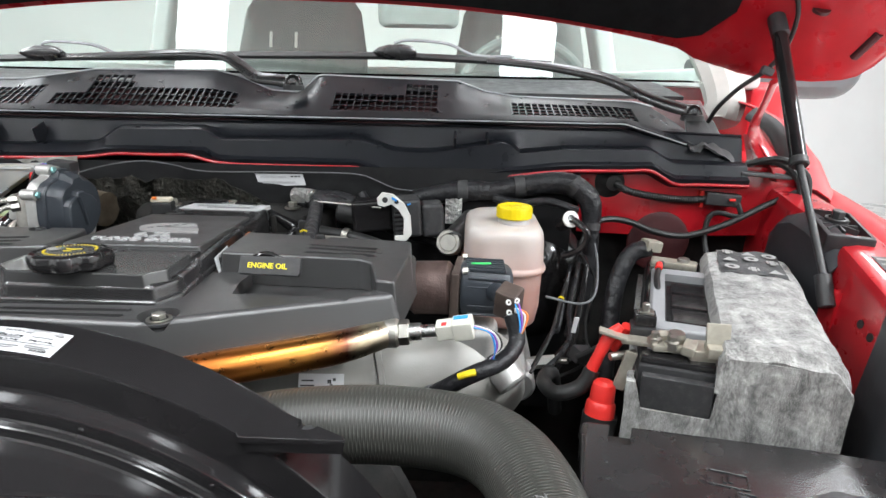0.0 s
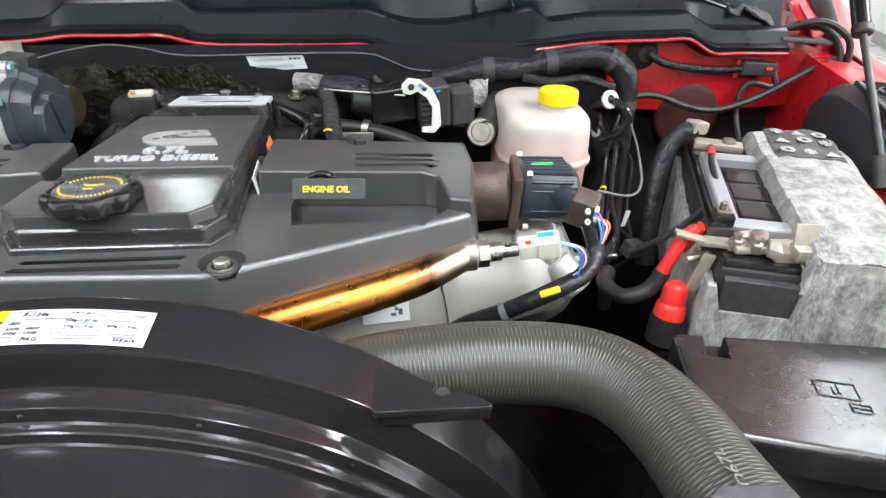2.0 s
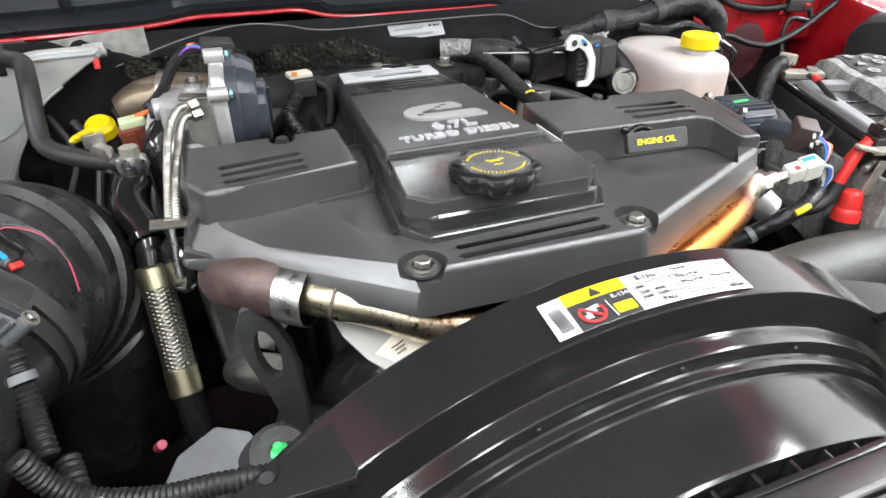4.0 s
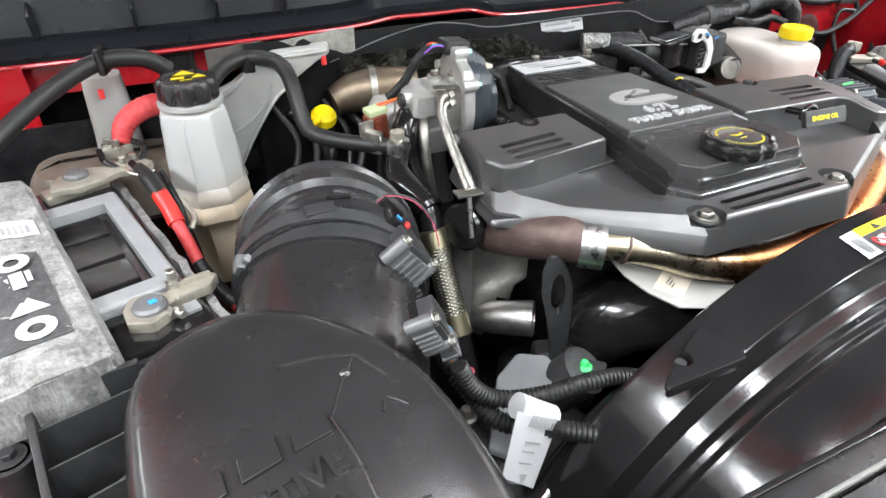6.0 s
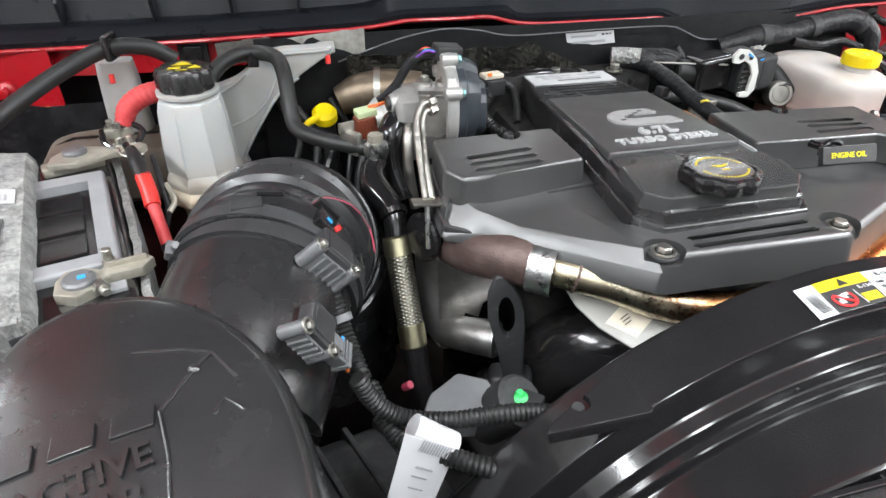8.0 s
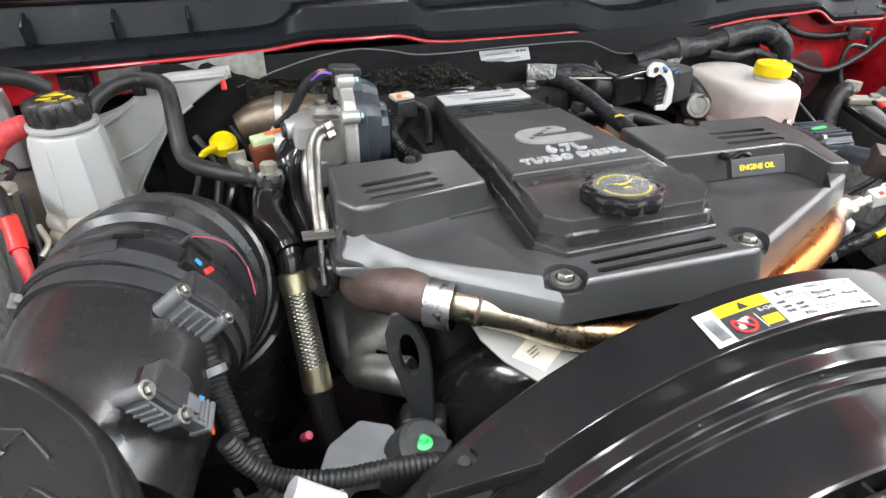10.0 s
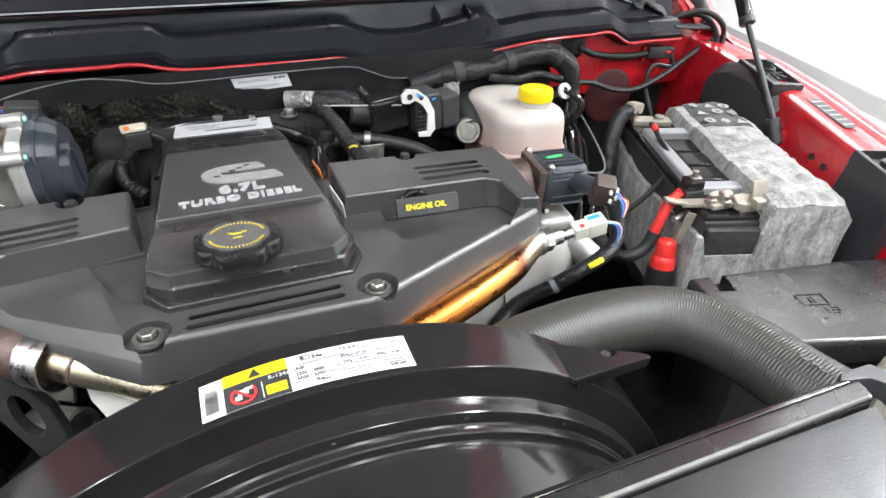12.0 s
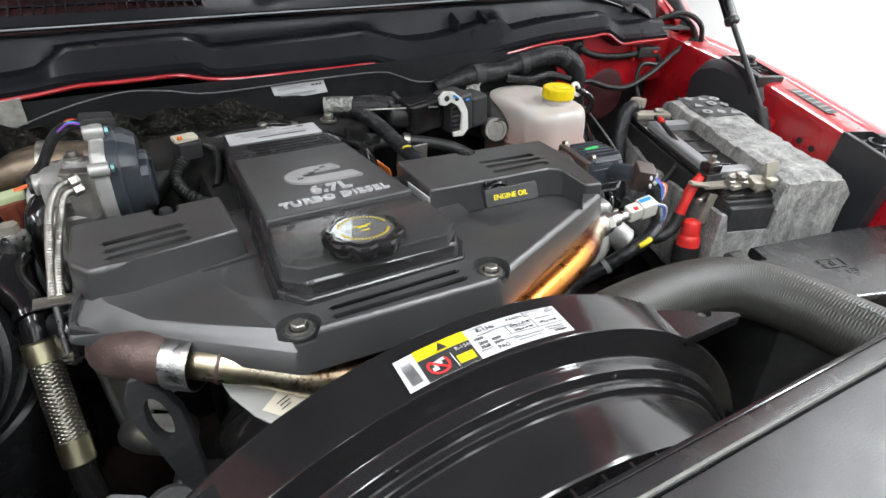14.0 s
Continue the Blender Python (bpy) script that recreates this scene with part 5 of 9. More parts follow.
def ring_patch(s0, s1, v0, v1, lift, bm=None):
    """A piece of the label from s0 to s1 along its length, v0 to v1 across."""
    g = []
    for j in range(3):
        row = []
        for i in range(max(2, int((s1 - s0) * 24) + 1)):
            n = max(2, int((s1 - s0) * 24) + 1) - 1
            s, v = s0 + (s1 - s0) * i / n, v0 + (v1 - v0) * j / 2
            row.append(ring_pose(-0.3795 + 0.1275 * s, 0.3768 + 0.0262 * v, lift).translation)
        g.append(row)
    return sheet(g, 0.0, bm)


acl = solo("service_label", ring_patch(0, 1, 0, 1, 0.0006), "paper", (-0.315, 0.393, 1.198), "white service label with yellow and black warning panel", "label")
part("warning_band", ring_patch(0.105, 0.40, 0.68, 1, 0.0010), "yellow_ink", acl, "yellow band")
part("warning_panel", ring_patch(0.105, 0.40, 0, 0.675, 0.0010), "ink", acl, "black panel")
part("manual_icon", ring_patch(0.29, 0.385, 0.1, 0.36, 0.0014), "yellow_ink", acl, "yellow book symbol")


def lp(s, v, lift=0.0012):
    return ring_pose(-0.3795 + 0.1275 * s, 0.3768 + 0.0262 * v, lift)


part("barcode", bars([(0, 0.0013 * k - 0.0105, 0.0075, 0.0005) for k in range(17)], lp(0.05, 0.5)), "ink", acl)
part("stop_icon", lathe([(0.0062, 0.0), (0.0062, 0.0003), (0.0078, 0.0003), (0.0078, 0.0)], lp(0.19, 0.33, 0.0013), 28), "red_ink", acl, "red prohibition ring")
part("stop_icon", bars([(0, 0, 0.014, 0.0016)], lp(0.19, 0.33, 0.0014) @ Matrix.Rotation(radians(-45), 4, "Z")), "red_ink", acl)
part("figure_icon", bars([(0.0, 0.002, 0.006, 0.004), (0.003, 0.004, 0.005, 0.003), (-0.003, -0.002, 0.004, 0.003)], lp(0.19, 0.33, 0.0012)), "paper", acl)
part("triangle_icon", prism([(-0.0035, -0.003), (0.0035, -0.003), (0, 0.0035)], 0, 0.0004, m=lp(0.25, 0.83, 0.0012)), "ink", acl)
part("print", letters("R-134a", 0.0044, 0.0003, lp(0.355, 0.55, 0.0014)), "paper", acl)
part("print", bars([(0, 0, 0.0006, 0.016)], lp(0.275, 0.33, 0.0013)), "paper", acl)
part("print", letters("R-134a", 0.0048, 0.0003, lp(0.52, 0.82)), "ink", acl)
part("print", letters("P R N D L", 0.003, 0.0003, lp(0.71, 0.86)), "ink", acl)
part("print", letters("PAG", 0.0046, 0.0003, lp(0.55, 0.12)), "ink", acl)
part("print", letters("1500", 0.0036, 0.0003, lp(0.45, 0.58)), "ink", acl)
part("print", letters("2500   4500", 0.0036, 0.0003, lp(0.50, 0.42)), "ink", acl)
part("print", letters("3500   5500", 0.0036, 0.0003, lp(0.50, 0.29)), "ink", acl)
part("print", letters("624g (1.37 lb)", 0.0030, 0.0003, lp(0.72, 0.64)), "ink", acl)
part("print", letters("539g (1.19 lb)", 0.0028, 0.0003, lp(0.72, 0.46)), "ink", acl)
part("print", letters("539g (1.19 lb)", 0.0028, 0.0003, lp(0.89, 0.50)), "ink", acl)
part("print", letters("SAE J639", 0.003, 0.0003, lp(0.92, 0.12)), "ink", acl)
part("print", bars([(0, 0, 0.004, 0.004), (0.02, -0.001, 0.007, 0.0015), (0.02, 0.001, 0.003, 0.002)], lp(0.79, 0.86)), "grey_ink", acl)
for s, v, w in ((0.47, 0.92, 0.012), (0.60, 0.70, 0.020), (0.83, 0.93, 0.016), (0.50, 0.68, 0.012), (0.88, 0.66, 0.014), (0.72, 0.56, 0.016), (0.62, 0.28, 0.012), (0.72, 0.22, 0.024), (0.72, 0.13, 0.020), (0.90, 0.28, 0.016), (0.90, 0.2, 0.014), (0.46, 0.2, 0.009)):
    part("print", bars([(0, 0, w, 0.0008)], lp(s, v)), "grey_ink", acl)
for s in (0.63, 0.80):
    part("print", bars([(0, 0, 0.0004, 0.012)], lp(s, 0.54)), "grey_ink", acl)
part("print", bars([(0, 0, 0.048, 0.0004)], lp(0.8, 0.37)), "grey_ink", acl)

# ---- radiator top and front panel ----
rad = thing("radiator", (CX, 0.29, 1.10), "black radiator top tank with a raised edge", "radiator")
part("tank", prism([(CX - 0.35, 0.266), (CX + 0.345, 0.266), (CX + 0.350, 0.283), (CX - 0.35, 0.283)], 1.09, 1.1645, 0.003, 3), "lid", rad)
part("rear_lip", box((CX - 0.002, 0.2845, 1.158), (0.698, 0.004, 0.012), bev=0.001), "gloss", rad)
part("seal_strip", box((CX - 0.004, 0.2675, 1.1655), (0.684, 0.0028, 0.0036), bev=0.001), "foam_strip", rad, "thin pale foam strip")
part("core", box((CX, 0.276, 0.8), (0.70, 0.016, 0.60), bev=0.004), "dark", rad)
arm_pts = [(0.022, 0.285), (0.030, 0.291), (0.058, 0.290), (0.064, 0.277), (0.063, 0.254), (0.047, 0.237), (0.042, 0.211), (0.026, 0.211), (0.030, 0.238), (0.046, 0.257), (0.051, 0.270), (0.045, 0.279)]
part("end_bracket", prism(arm_pts, 1.150, 1.1655, 0.0015, 2), "clip_grey", rad, "grey plastic clip at the tank's end")
for x, y, rz in ((0.0475, 0.2455, 40), (0.0385, 0.228, 25)):
    part("bracket_notch", box((x, y, 1.165), (0.014, 0.0022, 0.004), (0, 0, rz), 0.0004, 1), "ink", rad)
part("bracket_tab", box((0.034, 0.222, 1.168), (0.007, 0.009, 0.005), (0, 6, 20), 0.001), "cream", rad, "pale plastic tab")
part("bracket_tab", box((0.039, 0.210, 1.162), (0.016, 0.012, 0.010), (0, 6, 12), 0.002), "clip_grey", rad)
front = thing("radiator_cover", (CX, 0.1, 1.1), "coarse-grained black plastic radiator support cover", "panel")


def front_pt(u, y):
    """A point on the support cover; u runs across it, y towards the bumper."""
    hw = 0.351 - 0.5 * (0.264 - max(y, 0.19))
    return (CX + hw * u, y, 1.1625 - 0.006 * abs(u) ** 3 - 0.5 * (0.264 - y) ** 2 - (0.03 if abs(u) > 0.995 else 0))


part("panel", sheet([[front_pt(u, 0.2645 - 0.0232 * j) for u in [-1.0] + [k / 14 * 0.985 for k in range(-14, 15)] + [1.0]] for j in range(21)], 0.004), "coarse", front)
part("carrier", sheet([[(CX + 0.78 * u, 0.25 - 0.06 * j, 1.03 - 0.035 * u * u - 0.02 * (j / 8) ** 2) for u in [k / 10 - 1 for k in range(21)]] for j in range(9)], 0.004), "dark", front, "dark carrier below the cover")
grille = thing("grille", (CX, -0.22, 0.8), "black truck grille and red bumper front", "grille")
part("frame", box((CX, -0.25, 0.85), (1.5, 0.08, 0.5), bev=0.03), "satin", grille)

# ---- charge-air and exhaust pipes round the cover ----
M["heat_pipe"] = heat_tint("temper_coloured_steel", 0, [(-0.20, (0.5, 0.42, 0.28)), (-0.12, (0.6, 0.55, 0.42)), (-0.06, (0.30, 0.16, 0.07)), (0.03, (0.30, 0.09, 0.035)), (0.07, (0.38, 0.11, 0.03)), (0.14, (0.48, 0.17, 0.035)), (0.19, (0.50, 0.22, 0.05)), (0.222, (0.16, 0.06, 0.04)), (0.232, (0.40, 0.33, 0.22)), (0.28, (0.58, 0.54, 0.46))], 0.9)
egr = thing("egr_crossover_pipe", (-0.30, 0.50, 1.11), "heat-tinted orange and gold steel crossover pipe", "pipe")
part("tube", tube([(-0.488, 0.543, 1.133), (-0.470, 0.528, 1.134), (-0.44, 0.512, 1.128), (-0.405, 0.494, 1.118), (-0.36, 0.480, 1.112), (-0.30, 0.474, 1.115), (-0.240, 0.476, 1.124), (-0.200, 0.487, 1.128), (-0.148, 0.508, 1.130), (-0.100, 0.532, 1.131), (-0.078, 0.548, 1.132), (-0.058, 0.562, 1.134)], 0.0135, 24, radii=[0.015, 0.015, 0.015, 0.0155, 0.0155, 0.0155, 0.0155, 0.0155, 0.0155, 0.0155, 0.0148, 0.0138]), "heat_pipe", egr)
part("clamp_band", lathe([(0.0225, -0.011), (0.0238, -0.011), (0.0238, 0.011), (0.0225, 0.011)], aim((-0.4915, 0.5455, 1.132), (-0.4415, 0.5085, 1.131)), 40), "steel", egr, "bright steel clamp band")
for a in (150, 200):
    m = aim((-0.4915, 0.5455, 1.132), (-0.4415, 0.5085, 1.131)) @ Matrix.Rotation(radians(a - 90), 4, "Z") @ Matrix.Translation((0, -0.0238, 0)) @ Matrix.Rotation(radians(90), 4, "X")
    part("weld_spot", lathe([(0, 0.0009), (0.002, 0.0008), (0.0028, 0)], m, 14), "brass", egr)
part("seam", lathe([(0.0155, -0.0015), (0.0172, -0.001), (0.0172, 0.001), (0.0155, 0.0015)], aim((-0.4675, 0.528, 1.1335), (-0.44, 0.512, 1.128)), 32), "iron", egr, "dark weld seam")
part("elbow", tube([(-0.490, 0.5445, 1.132), (-0.515, 0.563, 1.135), (-0.538, 0.592, 1.126), (-0.548, 0.64, 1.10)], 0.021, 20, radii=[0.021, 0.0235, 0.0225, 0.017]), "iron", egr, "brown cast exhaust elbow")
part("sleeve", rod((-0.062, 0.562, 1.1335), (-0.046, 0.562, 1.1345), 0.0145, 24), "zinc", egr)

o2 = thing("oxygen_sensor", (-0.02, 0.562, 1.13), "steel sensor with a white plug screwed into the pipe", "sensor")
part("hex_nut", lathe([(0, 0), (0.0115, 0), (0.0125, 0.001), (0.0125, 0.009), (0.0115, 0.010), (0, 0.010)], aim((-0.046, 0.562, 1.1345), (0.02, 0.562, 1.14)), 6), "zinc", o2)
part("body", lathe([(0, 0), (0.0085, 0), (0.0085, 0.012), (0.0062, 0.013), (0.0062, 0.03), (0, 0.03)], aim((-0.037, 0.562, 1.1352), (0.02, 0.562, 1.141)), 24), "steel", o2)
pm = aim((-0.010, 0.562, 1.138), (0.03, 0.557, 1.146)) @ Matrix.Rotation(radians(12), 4, "Z")
plug = B()
box((0, 0, 0.010), (0.015, 0.016, 0.020), bev=0.002, bm=plug)
box((0, 0, 0.026), (0.018, 0.019, 0.020), bev=0.002, bm=plug)
plug.transform(pm)
part("plug", plug, "plug_cream", o2, "white connector with blue and red dabs")
for c, at, sz in (("blue", (0.003, 0.0098, 0.025), (0.005, 0.001, 0.014)), ("red_ink", (-0.003, 0.0083, 0.009), (0.005, 0.001, 0.005)), ("red_ink", (0.0, -0.0083, 0.008), (0.009, 0.001, 0.005)), ("blue", (0.0, -0.0098, 0.025), (0.004, 0.001, 0.013))):
    d = box(at, sz, bev=0.0003)
    d.transform(pm)
    part("paint_dab", d, c, o2)
for k, c in enumerate(("blue", "purple", "white", "ink")):
    part("wire", tube([(0.023, 0.556 + 0.003 * k, 1.145), (0.040 + 0.002 * k, 0.556, 1.140), (0.046 + 0.002 * k, 0.556, 1.125), (0.045 - 0.002 * k, 0.558, 1.112)], 0.0009, 6, 0.004), c, o2)

harn = thing("sensor_harness", (0.03, 0.56, 1.10), "black taped wiring harness with a yellow mark", "wiring harness")
part("loom", tube([(0.064, 0.598, 1.142), (0.070, 0.588, 1.118), (0.055, 0.570, 1.104), (0.022, 0.560, 1.092), (-0.015, 0.575, 1.062), (-0.06, 0.585, 1.035), (-0.10, 0.56, 1.01)], 0.0085, 14), "tape", harn)
part("paint_mark", tube([(0.028, 0.553, 1.100), (0.020, 0.5515, 1.0985), (0.012, 0.553, 1.0945)], 0.0034, 8, 0.003), "yellow_ink", harn)
part("clip_ring", lathe([(0.0088, -0.003), (0.0098, -0.003), (0.0098, 0.003), (0.0088, 0.003)], aim((-0.015, 0.575, 1.062), (-0.06, 0.585, 1.035)), 20), "grey", harn)

intake = thing("intake_pipe", (-0.10, 0.62, 1.03), "pale grey painted intake pipe with a seam", "pipe")
part("tube", tube([(-0.30, 0.56, 0.955), (-0.20, 0.60, 1.005), (-0.11, 0.637, 1.034), (-0.03, 0.655, 1.045), (0.03, 0.68, 1.04), (0.05, 0.72, 1.0)], 0.055, 40, radii=[0.054, 0.056, 0.056, 0.052, 0.05, 0.05]), "grey_paint", intake)
part("seam", lathe([(0.0525, -0.004), (0.0572, -0.003), (0.0572, 0.003), (0.0525, 0.004)], aim((-0.075, 0.646, 1.040), (-0.03, 0.655, 1.045)), 40), "grey_paint", intake)
QM = Matrix.Translation((-0.128, 0.582, 1.064)) @ Matrix.Rotation(radians(20), 4, "Z") @ Matrix.Rotation(radians(56), 4, "X") @ Matrix.Rotation(radians(-8), 4, "Z")
ql = solo("code_label", bars([(0, 0, 0.046, 0.024)], QM, 0.0006), "paper", (-0.128, 0.582, 1.064), "small white code label on the pale intake pipe", "label")
part("code", bars([(-0.014, 0.0, 0.014, 0.0016), (-0.014, 0.005, 0.012, 0.0016), (0.008, 0.004, 0.004, 0.004), (0.014, -0.003, 0.004, 0.006), (0.007, -0.005, 0.005, 0.003), (0.013, 0.006, 0.003, 0.003), (0.010, 0.0, 0.003, 0.003)], QM @ Matrix.Translation((0, 0, 0.0006))), "ink", ql)

M["hose_stamp"] = surf("faded_stamp", (0.11, 0.11, 0.105), (0.14, 0.14, 0.135), (0.5, 0.6), grain_bump=0.0)
hose = thing("upper_radiator_hose", (0.0, 0.45, 1.10), "thick black fabric-reinforced radiator hose, bent", "hose")
part("hose", tube([(-0.27, 0.43, 1.04), (-0.20, 0.450, 1.074), (-0.14, 0.459, 1.091), (-0.07, 0.461, 1.098), (-0.012, 0.457, 1.099), (0.027, 0.444, 1.099), (0.051, 0.418, 1.099), (0.064, 0.380, 1.100), (0.070, 0.335, 1.101), (0.077, 0.29, 1.103)], 0.0310, 48, 0.006), "hose_braid", hose)
part("stamp", letters("D67L", 0.012, 0.0006, Matrix.Translation((0.063, 0.327, 1.1325)) @ Matrix.Rotation(radians(100), 4, "Z") @ Matrix.Rotation(radians(18), 4, "X"), 1.0), "hose_stamp", hose)

# ---- brake fluid reservoir ----

res = thing("brake_fluid_reservoir", (0.078, 0.825, 1.05), "cloudy plastic brake fluid reservoir, part full, yellow cap", "reservoir")
RC = (0.070, 0.850)
rings = [rounded(*RC, w, l, r, z, 8) for w, l, r, z in ((0.078, 0.128, 0.022, 1.045), (0.092, 0.144, 0.028, 1.052), (0.101, 0.156, 0.034, 1.075), (0.104, 0.160, 0.036, 1.122), (0.111, 0.167, 0.040, 1.1245), (0.1135, 0.170, 0.041, 1.127), (0.1135, 0.170, 0.041, 1.130), (0.111, 0.167, 0.040, 1.1325), (0.107, 0.163, 0.038, 1.135), (0.105, 0.161, 0.037, 1.166), (0.1035, 0.1595, 0.037, 1.173), (0.100, 0.156, 0.036, 1.1785), (0.0945, 0.1505, 0.035, 1.1822), (0.086, 0.142, 0.034, 1.1848), (0.066, 0.118, 0.03, 1.1868), (0.04, 0.09, 0.018, 1.1875))]
part("body", loft(rings), "reservoir", res, sharp=1.0)
part("neck", lathe([(0.0225, -0.004), (0.0215, 0.0), (0.0205, 0.009), (0, 0.009)], pose(0.082, 0.813, 1.186), 32), "reservoir", res)
part("cap", lathe([(0, 0.0), (0.0228, 0.0), (0.0238, 0.001), (0.0238, 0.0125), (0.0228, 0.0150), (0.0205, 0.0160), (0.0185, 0.0146), (0.0085, 0.0144), (0.0075, 0.0158), (0, 0.0160)], pose(0.082, 0.813, 1.1942), 96, wave=lambda a: 1 - 0.018 * (0.5 + 0.5 * math.cos(26 * a))), "yellow", res, "yellow ribbed cap", 0.5)
for k in range(2):
    part("cap_print", letters("BRAKE FLUID" if k == 0 else "DOT 3", 0.0045, 0.0008, pose(0.082, 0.813 + (0.0118 if k == 0 else -0.0118), 1.2088), 1.0), "yellow", res)
mc = thing("brake_master_cylinder", (0.09, 0.77, 0.98), "cast aluminium brake master cylinder under the reservoir", "master cylinder")
part("body", rod((0.085, 0.70, 1.005), (0.085, 0.92, 1.03), 0.024, 24), "cast", mc)
part("outlet", rod((0.10, 0.735, 1.02), (0.135, 0.725, 1.03), 0.008, 6), "cast", mc)
part("nipple", rod((0.135, 0.725, 1.03), (0.15, 0.72, 1.033), 0.004, 12), "zinc", mc)
part("brake_line", tube([(0.15, 0.72, 1.033), (0.17, 0.73, 1.035), (0.19, 0.78, 1.02), (0.2, 0.86, 1.0)], 0.0024, 8), "satin", mc)

# ---- EGR valve ----
val = thing("egr_valve", (0.02, 0.68, 1.10), "blue-grey EGR valve motor on a brown flange", "valve")
part("throat", rod((-0.045, 0.69, 1.135), (0.004, 0.685, 1.138), 0.031, 28), "iron", val)
part("flange", box((0.0085, 0.684, 1.137), (0.010, 0.062, 0.060), (3, 2, -6), 0.003), "coffee", val, "dark brown flange plate")
part("motor", loft([[(x, 0.684 + 0.027 * s * a - 0.1 * (x - 0.012), 1.140 + 0.026 * s * c) for a, c in ((1, 0.55), (0.75, 0.9), (0.3, 1), (-0.3, 1), (-0.75, 0.9), (-1, 0.55), (-1, -0.55), (-0.75, -0.9), (0.75, -0.9), (1, -0.55))] for x, s in ((0.012, 1.0), (0.016, 1.08), (0.058, 1.06), (0.066, 1.0), (0.070, 0.85))]), "navy", val)
for y in (0.660, 0.668, 0.676, 0.684, 0.692, 0.700):
    part("cooling_rib", box((0.040, y, 1.1675), (0.044, 0.003, 0.004), (0, 0, -6), 0.001), "navy", val)
for y, z in ((0.657, 1.168), (0.657, 1.110), (0.711, 1.168)):
    hexbolt((0.012, y, z), (0.1, y, z), 0.004, 0.008, "zinc", val, washer=False)
part("green_mark", box((0.035, 0.680, 1.1695), (0.022, 0.005, 0.0008), (0, 0, 5)), "green", val)
part("plug", box((0.062, 0.614, 1.150), (0.024, 0.024, 0.032), (16, 10, -28), 0.003), "coffee", val, "dark brown connector")
part("plug_neck", tube([(0.060, 0.622, 1.150), (0.054, 0.640, 1.148), (0.050, 0.660, 1.144)], 0.011, 12), "navy", val)
for z in (1.118, 1.128, 1.150, 1.160):
    part("cooling_rib", box((0.041, 0.6535, z), (0.042, 0.004, 0.0025), (0, 0, -6), 0.0008, 1), "navy", val)
for k in range(4):
    part("wire", tube([(0.066 + 0.004 * (k % 2), 0.600, 1.155 - 0.007 * (k // 2)), (0.070 + 0.003 * k, 0.588, 1.146), (0.072 + 0.001 * k, 0.585, 1.13), (0.068, 0.588, 1.117)], 0.0009, 6, 0.004), ("blue", "purple", "white", "orange")[k], val)
for x, z in ((0.060, 1.155), (0.068, 1.157), (0.061, 1.144), (0.069, 1.146)):
    part("seal", lathe([(0.0015, 0), (0.0015, 0.002), (0.003, 0.002), (0.003, 0)], aim((x, 0.598, z), (x + 0.03, 0.53, z + 0.012)), 14), "white", val)
part("lower_housing", box((0.03, 0.665, 1.085), (0.05, 0.05, 0.04), (0, 0, -8), 0.01, 3), "cast", val)
part("lower_neck", rod((0.05, 0.65, 1.07), (0.075, 0.63, 1.045), 0.018, 20), "cast", val)

# ---- batteries in felt wraps ----


def folds(a, b_, ox):
    """Lumps and slanting creases of the felt."""
    crease = 1 - 2 * abs(noise.noise((a * 26 + ox * 7, b_ * 58 - a * 18, 5)))
    return noise.noise((a * 24 + ox * 9, b_ * 24, 3)) * 0.0045 + noise.noise((a * 90, b_ * 90, 7)) * 0.0018 + 0.0020 * crease


def felt_top(a, b_, ox):
    """Height and swell of the felt's uneven top."""
    k = folds(a, b_, ox)
    return float(np.interp(a, (0.006, 0.03, 0.055, 0.08, 0.1), (0.030, 0.034, 0.035, 0.033, 0.028))) + k


